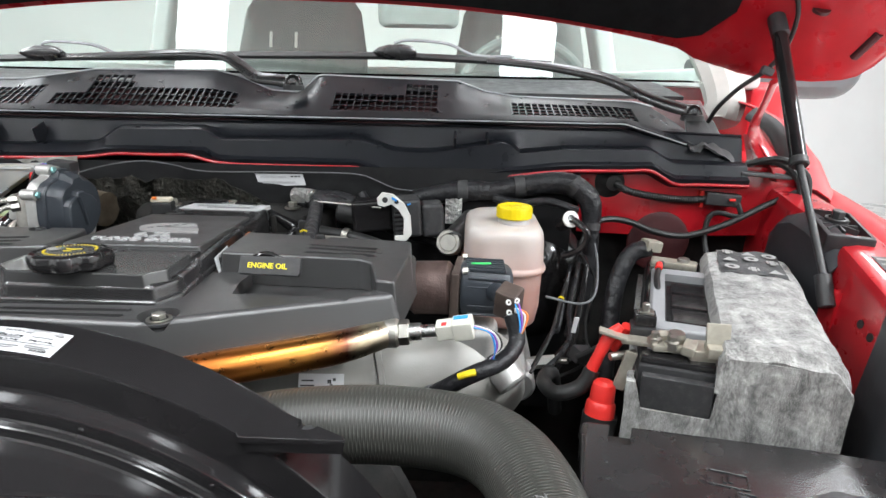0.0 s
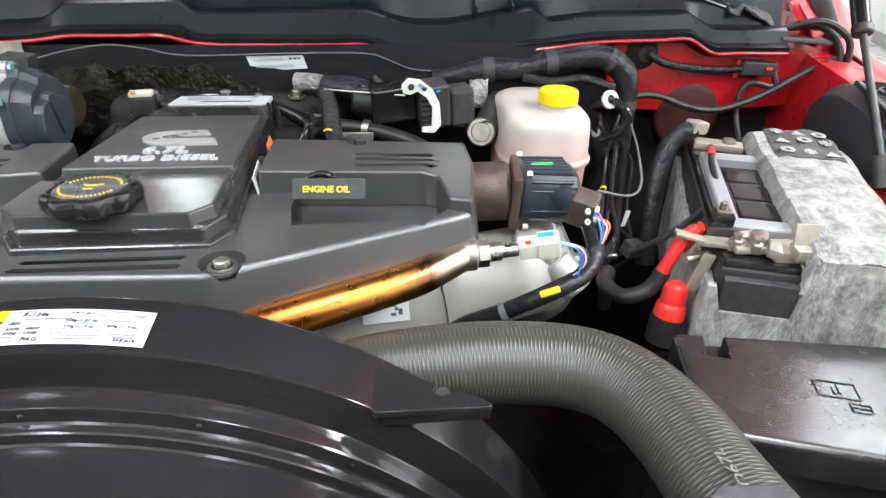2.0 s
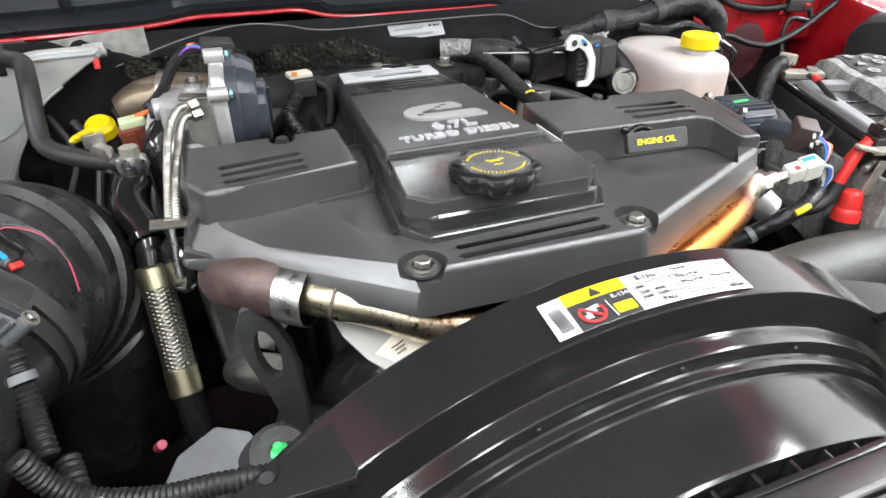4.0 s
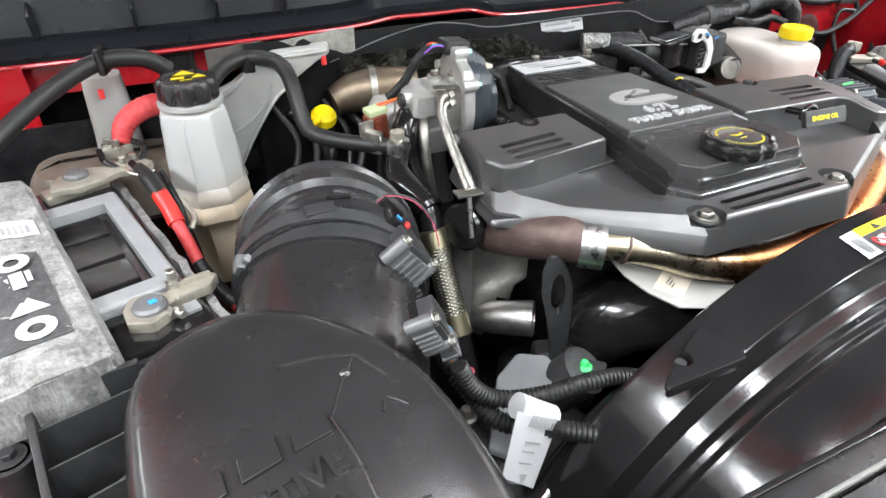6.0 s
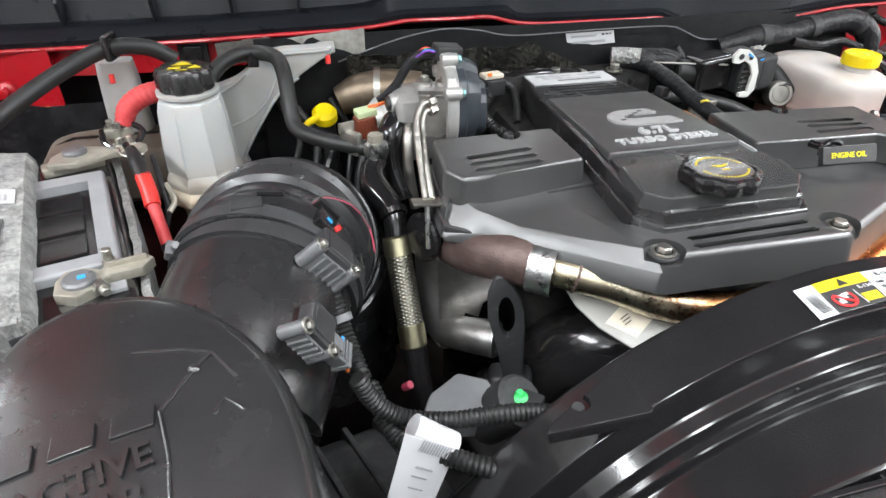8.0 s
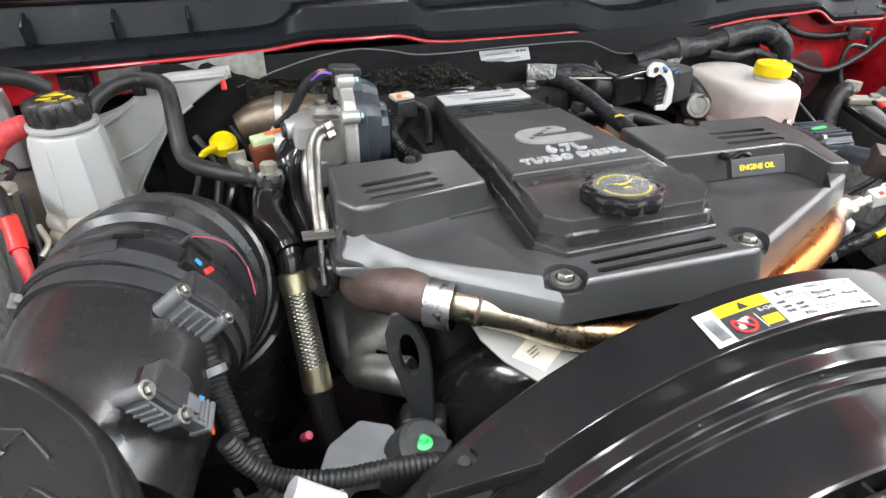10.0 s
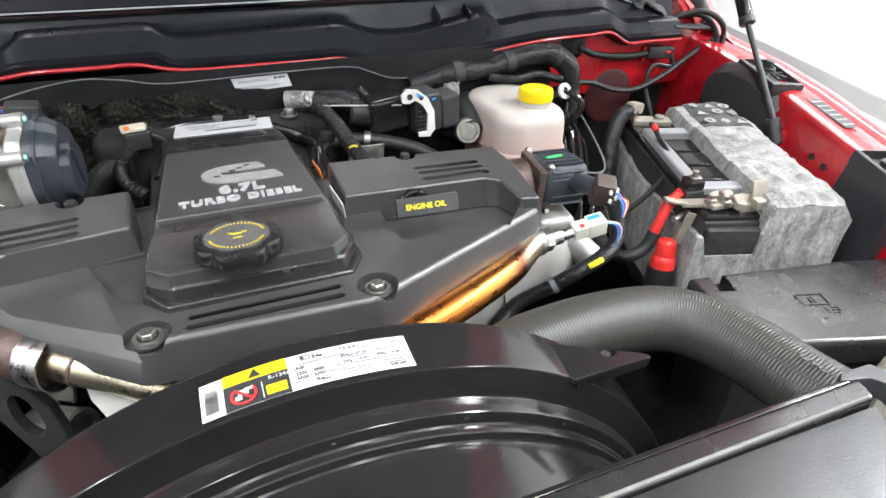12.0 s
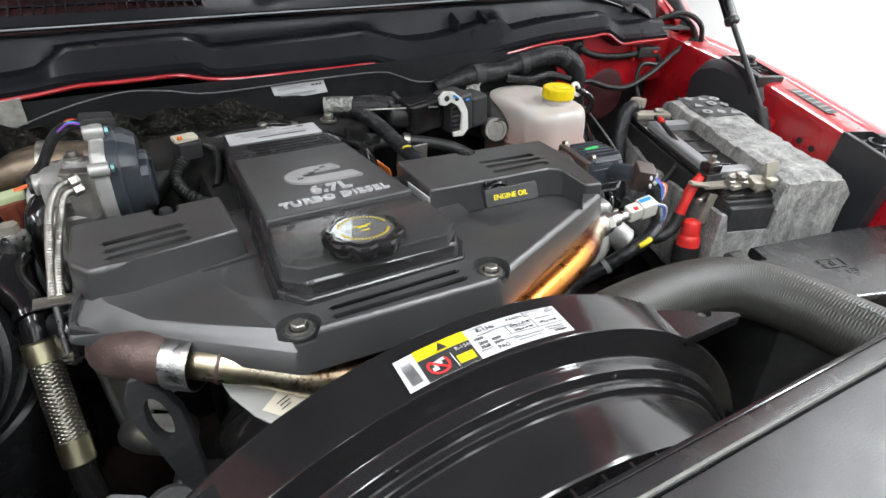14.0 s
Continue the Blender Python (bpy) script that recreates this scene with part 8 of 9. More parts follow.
# breather hoses
hs = thing("breather_hose", (-0.69, 0.84, 1.2), "black rubber breather hose bent from the bottle", "hose", "breather hoses")
part("hose", tube([(-0.776, 0.874, 1.198), (-0.768, 0.886, 1.215), (-0.748, 0.905, 1.226), (-0.722, 0.915, 1.228), (-0.698, 0.896, 1.228), (-0.689, 0.860, 1.221), (-0.687, 0.828, 1.190), (-0.684, 0.812, 1.173), (-0.668, 0.792, 1.168), (-0.64, 0.77, 1.166), (-0.612, 0.751, 1.166)], 0.0088, 18), "rubber", hs)
part("hose_clip", box((-0.628, 0.761, 1.170), (0.010, 0.026, 0.026), (0, 0, 40), 0.003), "zinc", hs)
part("clip_ear", box((-0.632, 0.765, 1.186), (0.018, 0.004, 0.012), (0, 0, 20), 0.001), "zinc", hs)
part("hose_saddle", box((-0.722, 0.916, 1.222), (0.014, 0.020, 0.020), (0, 0, -5), 0.003), "gloss", hs)
part("saddle_stem", lathe([(0, 0.0), (0.008, 0.0), (0.0095, 0.006), (0.0095, 0.009), (0.006, 0.012), (0, 0.012)], pose(-0.722, 0.920, 1.204), 18), "gloss", hs)
hs2 = thing("breather_hose", (-0.9, 0.88, 1.2), "black rubber hose rising to the bottle cap", "hose", "breather hoses")
part("hose", tube([(-1.10, 0.70, 1.13), (-1.02, 0.78, 1.175), (-0.95, 0.85, 1.215), (-0.90, 0.885, 1.238), (-0.865, 0.895, 1.248), (-0.83, 0.90, 1.244), (-0.808, 0.905, 1.228)], 0.0090, 18), "rubber", hs2)
part("hose_saddle", box((-0.868, 0.894, 1.249), (0.008, 0.026, 0.028), (0, 0, -15), 0.003), "gloss", hs2)

# tall white bottle
jug = thing("power_steering_bottle", (-0.795, 0.86, 1.02), "tall milky plastic bottle with a black screw cap", "bottle")
JC = (-0.795, 0.862)


def octa(r, z, cx=JC[0], cy=JC[1]):
    return [(cx + r * math.cos(radians(22.5 + 45 * k)), cy + r * math.sin(radians(22.5 + 45 * k)), z) for k in range(8)]


part("foot", loft([octa(0.026, 0.98), octa(0.029, 1.03), octa(0.034, 1.062), octa(0.040, 1.074)]), "jug_tan", jug, "yellowed lower half", 0.5)
part("flange", loft([octa(0.043, 1.072), octa(0.0475, 1.077), octa(0.0485, 1.084), octa(0.047, 1.091), octa(0.0425, 1.096)]), "jug_tan", jug, sharp=0.5)
part("shoulder_band", loft([octa(0.0425, 1.094), octa(0.0455, 1.100), octa(0.0455, 1.108), octa(0.0415, 1.116)]), "jug", jug, sharp=0.5)
part("body", loft([octa(0.0415, 1.110), octa(0.0405, 1.14), octa(0.0385, 1.165), octa(0.0365, 1.190), octa(0.0345, 1.198), octa(0.030, 1.2015), octa(0.026, 1.203), octa(0.026, 1.212)]), "jug", jug, sharp=0.5)
part("neck_rim", lathe([(0.030, 1.203), (0.0335, 1.204), (0.0335, 1.208), (0.028, 1.209)], pose(-0.795, 0.862, 0), 40), "jug_clear", jug)
for k in range(8):
    part("corner_rib", tube([octa(0.0413, 1.113)[k], octa(0.0403, 1.14)[k], octa(0.0383, 1.165)[k], octa(0.0362, 1.190)[k]], 0.0011, 6, 0.02), "jug", jug)
part("cap", lathe([(0, 0.0), (0.029, 0.0), (0.0315, 0.003), (0.0315, 0.018), (0.029, 0.0225), (0.025, 0.0235), (0, 0.0235)], pose(-0.795, 0.862, 1.2085), 80, wave=lambda a: 1 - 0.12 * (0.5 + 0.5 * math.cos(9 * a)) ** 2), "lid", jug, "black fluted cap")
jm = pose(-0.795, 0.862, 1.2326)
part("cap_symbol", prism([(-0.012, 0.003), (0.010, 0.003), (-0.001, 0.018)], 0, 0.0006, m=jm), "yellow_ink", jug)
part("cap_symbol", bars([(-0.008, -0.006, 0.013, 0.007), (0.0, -0.014, 0.012, 0.002)], jm), "yellow_ink", jug)
part("cap_symbol", prism([(0.006, -0.009), (0.020, -0.009), (0.013, 0.001)], 0, 0.0006, m=jm), "yellow_ink", jug)
arm = thing("filler_duct", (-0.70, 0.92, 1.18), "milky white plastic filler duct rising to the cowl", "duct")
web = [(-0.785, 1.190), (-0.768, 1.192), (-0.745, 1.200), (-0.731, 1.209), (-0.721, 1.226), (-0.690, 1.232), (-0.630, 1.233), (-0.625, 1.228), (-0.629, 1.221), (-0.640, 1.217), (-0.674, 1.195), (-0.697, 1.178), (-0.719, 1.150), (-0.740, 1.117), (-0.749, 1.096), (-0.744, 1.084), (-0.752, 1.074), (-0.785, 1.074)]
part("web", ngon([(x, 0.908, z) for x, z in web], (0, 1, 0), 0.020, 0.005), "jug_clear", arm, "milky web running from the bottle to the cowl", 0.5)
for pts in ([(-0.770, 1.182), (-0.748, 1.194), (-0.734, 1.206)], [(-0.762, 1.140), (-0.735, 1.152), (-0.712, 1.172), (-0.700, 1.196)], [(-0.752, 1.098), (-0.738, 1.122), (-0.718, 1.152), (-0.696, 1.180), (-0.672, 1.197)], [(-0.715, 1.222), (-0.690, 1.226), (-0.632, 1.2275)]):
    part("fold", tube([(x, 0.9075, z) for x, z in pts], 0.0019, 8, 0.006), "jug_clear", arm)
part("spout", rod((-0.645, 0.925, 1.226), (-0.624, 0.925, 1.227), 0.0075, 18), "jug_clear", arm)
part("red_pin", rod((-0.634, 0.912, 1.222), (-0.634, 0.909, 1.211), 0.0032, 10), "red_rubber", arm)
clr = thing("clear_tank_neck", (-0.87, 0.93, 1.2), "clear plastic tank neck with fluid and a red pin", "tank")
part("neck", loft([rounded(-0.877, 0.928, w, l, 0.008, z, 3) for w, l, z in ((0.055, 0.03, 1.10), (0.046, 0.03, 1.16), (0.041, 0.03, 1.21), (0.038, 0.028, 1.225))]), "jug_clear", clr)
part("red_pin", rod((-0.880, 0.911, 1.214), (-0.880, 0.908, 1.204), 0.003, 10), "red_rubber", clr)
tank = thing("washer_tank", (-0.90, 0.90, 1.05), "greyish tan plastic tank behind the battery", "tank")
part("shell", loft([rounded(-0.880, 0.908, w, l, 0.030, z, 5) for w, l, z in ((0.15, 0.06, 1.066), (0.188, 0.08, 1.076), (0.196, 0.086, 1.10), (0.190, 0.082, 1.122), (0.170, 0.072, 1.136), (0.12, 0.05, 1.142))]), "tank_tan", tank)

# red cables at the passenger battery
cab3 = thing("battery_cable", (-0.85, 0.85, 1.12), "red battery cables with sleeves and terminal links", "cable", "battery cables")
part("red_sleeve", tube([(-0.872, 0.872, 1.168), (-0.865, 0.876, 1.184), (-0.850, 0.880, 1.195), (-0.832, 0.884, 1.199), (-0.815, 0.888, 1.196)], 0.0125, 18, 0.003, rib=(0.006, 0.0008), radii=[0.010, 0.0115, 0.0122, 0.0122, 0.012]), "red_sleeving", cab3, "faded red fabric sleeve")
part("black_sleeve", tube([(-0.860, 0.822, 1.158), (-0.852, 0.80, 1.152), (-0.845, 0.780, 1.143)], 0.0085, 14, 0.004, radii=[0.006, 0.0085, 0.0078]), "rubber", cab3)
part("red_ferrule", tube([(-0.846, 0.783, 1.144), (-0.840, 0.765, 1.133), (-0.837, 0.752, 1.124)], 0.0082, 16, 0.004), "red_rubber", cab3)
part("red_cable", tube([(-0.838, 0.756, 1.127), (-0.832, 0.738, 1.112), (-0.826, 0.720, 1.092)], 0.0062, 14, 0.004), "red_sleeving", cab3)
part("cable", tube([(-0.827, 0.722, 1.094), (-0.815, 0.700, 1.075), (-0.800, 0.68, 1.06)], 0.0068, 14, 0.004), "tape", cab3)
part("red_cable", tube([(-0.802, 0.683, 1.062), (-0.785, 0.66, 1.045), (-0.765, 0.64, 1.02)], 0.0072, 14, 0.004), "red_sleeving", cab3)
part("link", prism([(-0.892, 0.872), (-0.872, 0.880), (-0.862, 0.868), (-0.876, 0.856), (-0.892, 0.858)], 1.158, 1.168, 0.002, 2), "tan", cab3, "tan stamped terminal link")
part("link", prism([(-0.884, 0.846), (-0.862, 0.852), (-0.846, 0.836), (-0.852, 0.822), (-0.872, 0.830)], 1.150, 1.158, 0.002, 2), "tan", cab3)
part("link_loop", tube([(-0.894, 0.862, 1.166), (-0.890, 0.846, 1.158), (-0.872, 0.836, 1.152), (-0.858, 0.842, 1.156), (-0.852, 0.860, 1.164), (-0.866, 0.872, 1.170)], 0.0034, 8, 0.004), "gloss", cab3, "black plastic link")
part("link_loop", tube([(-0.866, 0.832, 1.160), (-0.858, 0.816, 1.154), (-0.848, 0.812, 1.150)], 0.0040, 8, 0.004), "gloss", cab3)
part("link_wire", tube([(-0.872, 0.824, 1.160), (-0.868, 0.812, 1.158), (-0.856, 0.806, 1.156), (-0.846, 0.812, 1.157)], 0.0013, 6, 0.003), "zinc", cab3)
for x, y, z in ((-0.877, 0.862, 1.166), (-0.864, 0.842, 1.157), (-0.874, 0.840, 1.156), (-0.886, 0.868, 1.167)):
    hexbolt((x, y, z), (x + 0.01, y, 2), 0.0036, 0.009, "zinc", cab3)
part("thin_cable", tube([(-0.84, 0.82, 1.15), (-0.832, 0.79, 1.13), (-0.828, 0.77, 1.105), (-0.835, 0.75, 1.085)], 0.0030, 10), "tape", cab3)
part("white_clip", tube([(-0.828, 0.792, 1.128), (-0.820, 0.776, 1.115), (-0.826, 0.764, 1.108)], 0.0032, 8, 0.004), "tan", cab3)
splash = solo("inner_liner", sheet([[(-1.02 + 0.06 * i, 0.93 - 0.002 * i * i, 1.03 - 0.06 * j) for i in range(7)] for j in range(5)], 0.004), "plenum", (-0.85, 0.92, 1.0), "dark red inner panel low behind the tank", "panel")
rf = thing("panel_opening", (-0.794, 0.968, 1.22), "square black clip opening in the red panel", "clip")
part("socket", box((-0.794, 0.966, 1.218), (0.036, 0.006, 0.030), (0, 0, 0), 0.003), "dark", rf)
part("clip", box((-0.794, 0.961, 1.218), (0.022, 0.006, 0.018), (0, 0, 0), 0.002), "gloss", rf)
fl2 = solo("felt_padding", sheet([[(-0.70 + 0.013 * i, 0.945 + 0.006 * noise.noise((i * 0.8, j, 1)), 1.234 - 0.010 * j + 0.001 * i) for i in range(10)] for j in range(4)], 0.002), "dull_felt", (-0.65, 0.945, 1.21), "cream felt padding below the cowl edge", "padding")

solo("felt_padding", sheet([[(-0.765 + 0.013 * i, 0.946 + 0.005 * noise.noise((i * 0.8, j, 6)), 1.233 - 0.009 * j + 0.001 * i) for i in range(6)] for j in range(4)], 0.002), "brown_felt", (-0.73, 0.945, 1.21), "brown-grey felt padding below the cowl edge", "padding")

# yellow dipstick and rocker clutter
yd = thing("transmission_dipstick", (-0.65, 0.90, 1.14), "bright yellow loop-handled dipstick", "dipstick")
part("knob", lathe([(0, 0.020), (0.011, 0.0195), (0.0155, 0.014), (0.016, 0.004), (0.013, 0.0), (0, 0.0)], pose(-0.646, 0.895, 1.144, 22, 0, 0), 28), "yellow", yd)
part("lever", loft([[(x + 0.0, y + 0.0055 * math.cos(a) * w, z + 0.0045 * math.sin(a) * w) for a in (2 * math.pi * k / 12 for k in range(12))] for x, y, z, w in ((-0.642, 0.893, 1.154, 1.3), (-0.655, 0.882, 1.154, 1.15), (-0.670, 0.868, 1.152, 1.0), (-0.674, 0.866, 1.151, 0.5))]), "yellow", yd)
part("tube", tube([(-0.645, 0.898, 1.144), (-0.643, 0.90, 1.10), (-0.64, 0.89, 1.0)], 0.012, 14), "satin", yd)

turbo = thing("turbo_actuator", (-0.52, 0.79, 1.15), "grey electronic turbo actuator on a cast housing", "actuator")
AO = [(-0.040, 0.022), (-0.030, 0.034), (-0.014, 0.040), (-0.010, 0.048), (0.006, 0.049), (0.012, 0.043), (0.030, 0.036), (0.043, 0.020), (0.046, -0.006), (0.041, -0.024), (0.026, -0.041), (0.004, -0.049), (-0.020, -0.046), (-0.034, -0.034), (-0.042, -0.014)]
EARS = [AO[k] for k in (0, 3, 7, 9, 12)]
AO = [(q.x, q.y) for q in smooth_path([(a, c, 0) for a, c in AO + AO[:1]], 0.005)][:-1]


def act_ring(x, k, dy=0.0):
    return [(x + 0.10 * a * k, 0.785 + a * k + dy, 1.199 + c * k) for a, c in AO]


part("cover", loft([act_ring(-0.509, 1.0), act_ring(-0.5005, 1.0), act_ring(-0.4985, 0.965), act_ring(-0.4985, 0.93), act_ring(-0.493, 0.915), act_ring(-0.4845, 0.80), act_ring(-0.4830, 0.765)]), "navy", turbo, "blue-grey plastic cover", 0.45)
part("cover_step", loft([[(x + 0.10 * a * k, 0.778 + a * k, 1.192 + c * k) for a, c in AO] for x, k in ((-0.486, 0.62), (-0.4770, 0.60), (-0.4755, 0.56))]), "navy", turbo, "", 0.3)
part("flange", loft([act_ring(-0.522, 1.02), act_ring(-0.520, 1.06), act_ring(-0.512, 1.06), act_ring(-0.509, 1.02)]), "cast", turbo, sharp=0.3)
for a, c in EARS:
    q = Vector((-0.513 + 0.1 * a, 0.785 + a * 1.02, 1.199 + c * 1.02))
    part("screw_ear", rod(q - Vector((0.012, 0, 0)), q + Vector((0.006, 0, 0)), 0.0068, 16), "cast", turbo)
    hexbolt(q + Vector((0.006, 0, 0)), q + Vector((1, 0, 0)), 0.0042, 0.004, "teal", turbo, washer=False)
part("port", rod((-0.560, 0.792, 1.199), (-0.580, 0.790, 1.199), 0.0105, 20), "cast", turbo)
part("port_cap", rod((-0.578, 0.790, 1.199), (-0.584, 0.7895, 1.199), 0.0080, 18), "satin", turbo)
part("casting_rib", box((-0.530, 0.772, 1.203), (0.020, 0.006, 0.004), (0, 4, 4), 0.001), "cast", turbo)
part("casting_rib", box((-0.530, 0.768, 1.191), (0.022, 0.006, 0.004), (0, 4, 4), 0.001), "cast", turbo)
part("cover_rib", box((-0.4745, 0.775, 1.196), (0.004, 0.004, 0.040), (14, 0, 0), 0.001), "navy", turbo)
part("connector_hood", box((-0.512, 0.803, 1.248), (0.030, 0.024, 0.016), (0, 6, 4), 0.003), "satin", turbo)
part("connector_hood", box((-0.508, 0.797, 1.240), (0.022, 0.030, 0.010), (0, 6, 4), 0.002), "navy", turbo)
part("casting", loft([[(px, py, z) for px, py, _ in rounded(-0.545, 0.80, w, l, 0.010, 0, 3)] for w, l, z in ((0.05, 0.05, 1.135), (0.058, 0.06, 1.15), (0.060, 0.062, 1.165), (0.052, 0.056, 1.168), (0.052, 0.056, 1.180), (0.060, 0.062, 1.184), (0.058, 0.058, 1.205), (0.046, 0.046, 1.209))]), "cast", turbo, sharp=0.5)
part("casting", box((-0.5285, 0.79, 1.211), (0.046, 0.034, 0.010), (0, 4, 4), 0.004, 2), "cast", turbo)
part("casting", box((-0.526, 0.775, 1.192), (0.014, 0.028, 0.05), (0, 0, 4), 0.004, 2), "cast", turbo)
for x, y in ((-0.540, 0.792), (-0.519, 0.785)):
    part("boss", rod((x, y, 1.210), (x, y, 1.221), 0.0082, 18), "cast", turbo)
    hexbolt((x, y, 1.220), (x, y, 2), 0.0052, 0.007, "zinc", turbo)
part("bracket_plate", ngon([(-0.553, 0.765, 1.215), (-0.520, 0.757, 1.215), (-0.518, 0.752, 1.178), (-0.535, 0.752, 1.170), (-0.550, 0.757, 1.176)], (0, -1, 0), 0.003, 0.0008), "zinc", turbo, "bent zinc bracket")
part("bracket_plate", box((-0.536, 0.762, 1.216), (0.036, 0.014, 0.003), (0, 3, -8), 0.0008), "zinc", turbo)
part("turbo_housing", lathe([(0, 0), (0.022, 0.0), (0.028, 0.006), (0.028, 0.024), (0.031, 0.026), (0.031, 0.034), (0.027, 0.036), (0.026, 0.07), (0, 0.07)], aim((-0.588, 0.872, 1.148), (-0.535, 0.842, 1.158)), 36), "cast", turbo, sharp=0.5)
part("hot_side", tube([(-0.625, 0.915, 1.160), (-0.60, 0.915, 1.168), (-0.565, 0.908, 1.173), (-0.52, 0.90, 1.170)], 0.026, 24, radii=[0.018, 0.025, 0.027, 0.026]), "baked", turbo, "heat-browned turbine casing")
part("hot_clamp", lathe([(0.0265, -0.004), (0.030, -0.004), (0.030, 0.004), (0.0265, 0.004)], aim((-0.575, 0.910, 1.172), (-0.53, 0.902, 1.171)), 32), "zinc", turbo)
part("sheathed_lead", tube([(-0.523, 0.803, 1.248), (-0.542, 0.806, 1.246), (-0.556, 0.81, 1.232), (-0.568, 0.812, 1.212), (-0.580, 0.815, 1.199), (-0.588, 0.817, 1.193)], 0.0052, 10), "tape", turbo)
for k, c in enumerate(("purple", "blue", "green", "orange", "red_ink")):
    part("wire", tube([(-0.526, 0.797 + 0.003 * k, 1.250), (-0.536, 0.799 + 0.003 * k, 1.2515), (-0.547, 0.803 + 0.002 * k, 1.244)], 0.0012, 6, 0.003), c, turbo)
part("oil_elbow", tube([(-0.552, 0.80, 1.172), (-0.567, 0.795, 1.178), (-0.580, 0.78, 1.168), (-0.582, 0.768, 1.135), (-0.574, 0.75, 1.10)], 0.015, 18, radii=[0.013, 0.016, 0.017, 0.014, 0.014]), "gloss", turbo)
part("oil_line", tube([(-0.56, 0.775, 1.18), (-0.566, 0.762, 1.170), (-0.568, 0.752, 1.14), (-0.562, 0.745, 1.09)], 0.006, 12), "zinc", turbo)
rl = thing("relay_plug", (-0.604, 0.816, 1.15), "brown plug with a pale green top", "connector")
part("shell", box((-0.605, 0.812, 1.164), (0.024, 0.020, 0.030), (0, -6, 8), 0.003), "brown_plug", rl)
part("shell_rib", box((-0.605, 0.802, 1.164), (0.008, 0.004, 0.022), (0, -6, 8), 0.001), "brown_plug", rl)
part("top", box((-0.604, 0.815, 1.182), (0.024, 0.020, 0.008), (0, -6, 8), 0.002), "pale_green", rl, "pale green locking cap")
for k in range(3):
    part("wire", tube([(-0.600, 0.815 + 0.003 * k, 1.186), (-0.588, 0.812, 1.190 + 0.001 * k), (-0.574, 0.808, 1.196)], 0.0013, 6, 0.004), ("orange", "red_ink", "orange")[k], rl)
sp = thing("exhaust_temperature_probe", (-0.565, 0.70, 1.17), "two steel sheathed probe leads on a bracket", "probe")
for o, nz in ((0.0, 0.0), (0.006, -0.009)):
    part("lead", tube([(-0.545 + o * 0.3, 0.747, 1.214 + nz), (-0.556 + o * 0.5, 0.740, 1.213 + nz), (-0.565 + o, 0.722, 1.203 + nz), (-0.570 + o, 0.69, 1.187 + nz * 0.5), (-0.573 + o, 0.66, 1.171), (-0.575 + o, 0.638, 1.160)], 0.0036, 12, rib=(0.0030, 0.0005)), "zinc", sp)
    part("nut", lathe([(0, 0), (0.006, 0), (0.006, 0.009), (0, 0.009)], aim((-0.540 + o * 0.3, 0.750, 1.214 + nz), (-0.552, 0.742, 1.213 + nz)), 6), "zinc", sp)
part("bracket", box((-0.568, 0.636, 1.158), (0.042, 0.014, 0.003), (0, 4, 0), 0.0008), "zinc", sp)
part("bracket_arm", box((-0.556, 0.642, 1.152), (0.010, 0.010, 0.022), (0, 10, 0), 0.001), "zinc", sp)
part("tip", rod((-0.574, 0.637, 1.158), (-0.576, 0.622, 1.115), 0.0026, 10), "steel", sp)
bsh = thing("rubber_bushing", (-0.56, 0.65, 1.1), "black rubber bushing beside the exhaust elbow", "bushing")
part("sleeve", rod((-0.578, 0.640, 1.117), (-0.546, 0.655, 1.114), 0.0215, 32, bev=0.002), "rubber", bsh)
part("disc", lathe([(0.0, 0.005), (0.006, 0.005), (0.0065, 0.003), (0.018, 0.003), (0.022, 0.0036), (0.0245, 0.001), (0.0245, -0.003), (0, -0.004)], aim((-0.578, 0.640, 1.117), (-0.615, 0.622, 1.122)), 36), "gloss", bsh, sharp=0.4)
part("band", lathe([(0.0215, -0.002), (0.0232, -0.002), (0.0232, 0.002), (0.0215, 0.002)], aim((-0.546, 0.655, 1.114), (-0.53, 0.662, 1.113)), 32), "cast", bsh, "pale steel band")

# castings and brackets below the elbow
bk = thing("cast_bracket", (-0.545, 0.58, 1.05), "dull cast aluminium bracket plate below the elbow", "bracket")
pl = ngon([(x, 0.640 + 0.35 * (-0.53 - x), z) for x, z in ((-0.560, 1.078), (-0.548, 1.090), (-0.520, 1.098), (-0.500, 1.080), (-0.500, 1.036), (-0.512, 1.026), (-0.516, 1.005), (-0.530, 1.010), (-0.536, 0.985), (-0.548, 0.980), (-0.556, 0.955))], (0.3, 1, 0), 0.006, 0.0015)
slt = slot(-0.545, -0.46, 0, 0.020, -0.05, 0.05)
slt.transform(Matrix.Translation((0, 0.645, 1.050)) @ Matrix.Rotation(radians(90), 4, "X") @ Matrix.Rotation(radians(6), 4, "Z"))
part("plate", cut(pl, slt), "bright_cast", bk, sharp=0.3)
part("side_web", ngon([(-0.560, 0.651, 1.080), (-0.556, 0.650, 0.955), (-0.570, 0.700, 0.955), (-0.575, 0.700, 1.075)], (1, 0.2, 0), 0.006, 0.0015), "cast", bk)
part("neck", tube([(-0.556, 0.640, 0.990), (-0.544, 0.628, 0.996), (-0.524, 0.612, 1.000), (-0.508, 0.600, 1.003)], 0.017, 32, radii=[0.013, 0.0185, 0.0195, 0.0205]), "bright_cast", bk, "bright cast pipe stub")
part("neck_rim", lathe([(0.012, -0.004), (0.0195, -0.004), (0.0195, 0.002), (0.014, 0.002), (0.013, -0.004)], aim((-0.508, 0.600, 1.003), (-0.49, 0.586, 1.006)), 28), "bright_cast", bk)
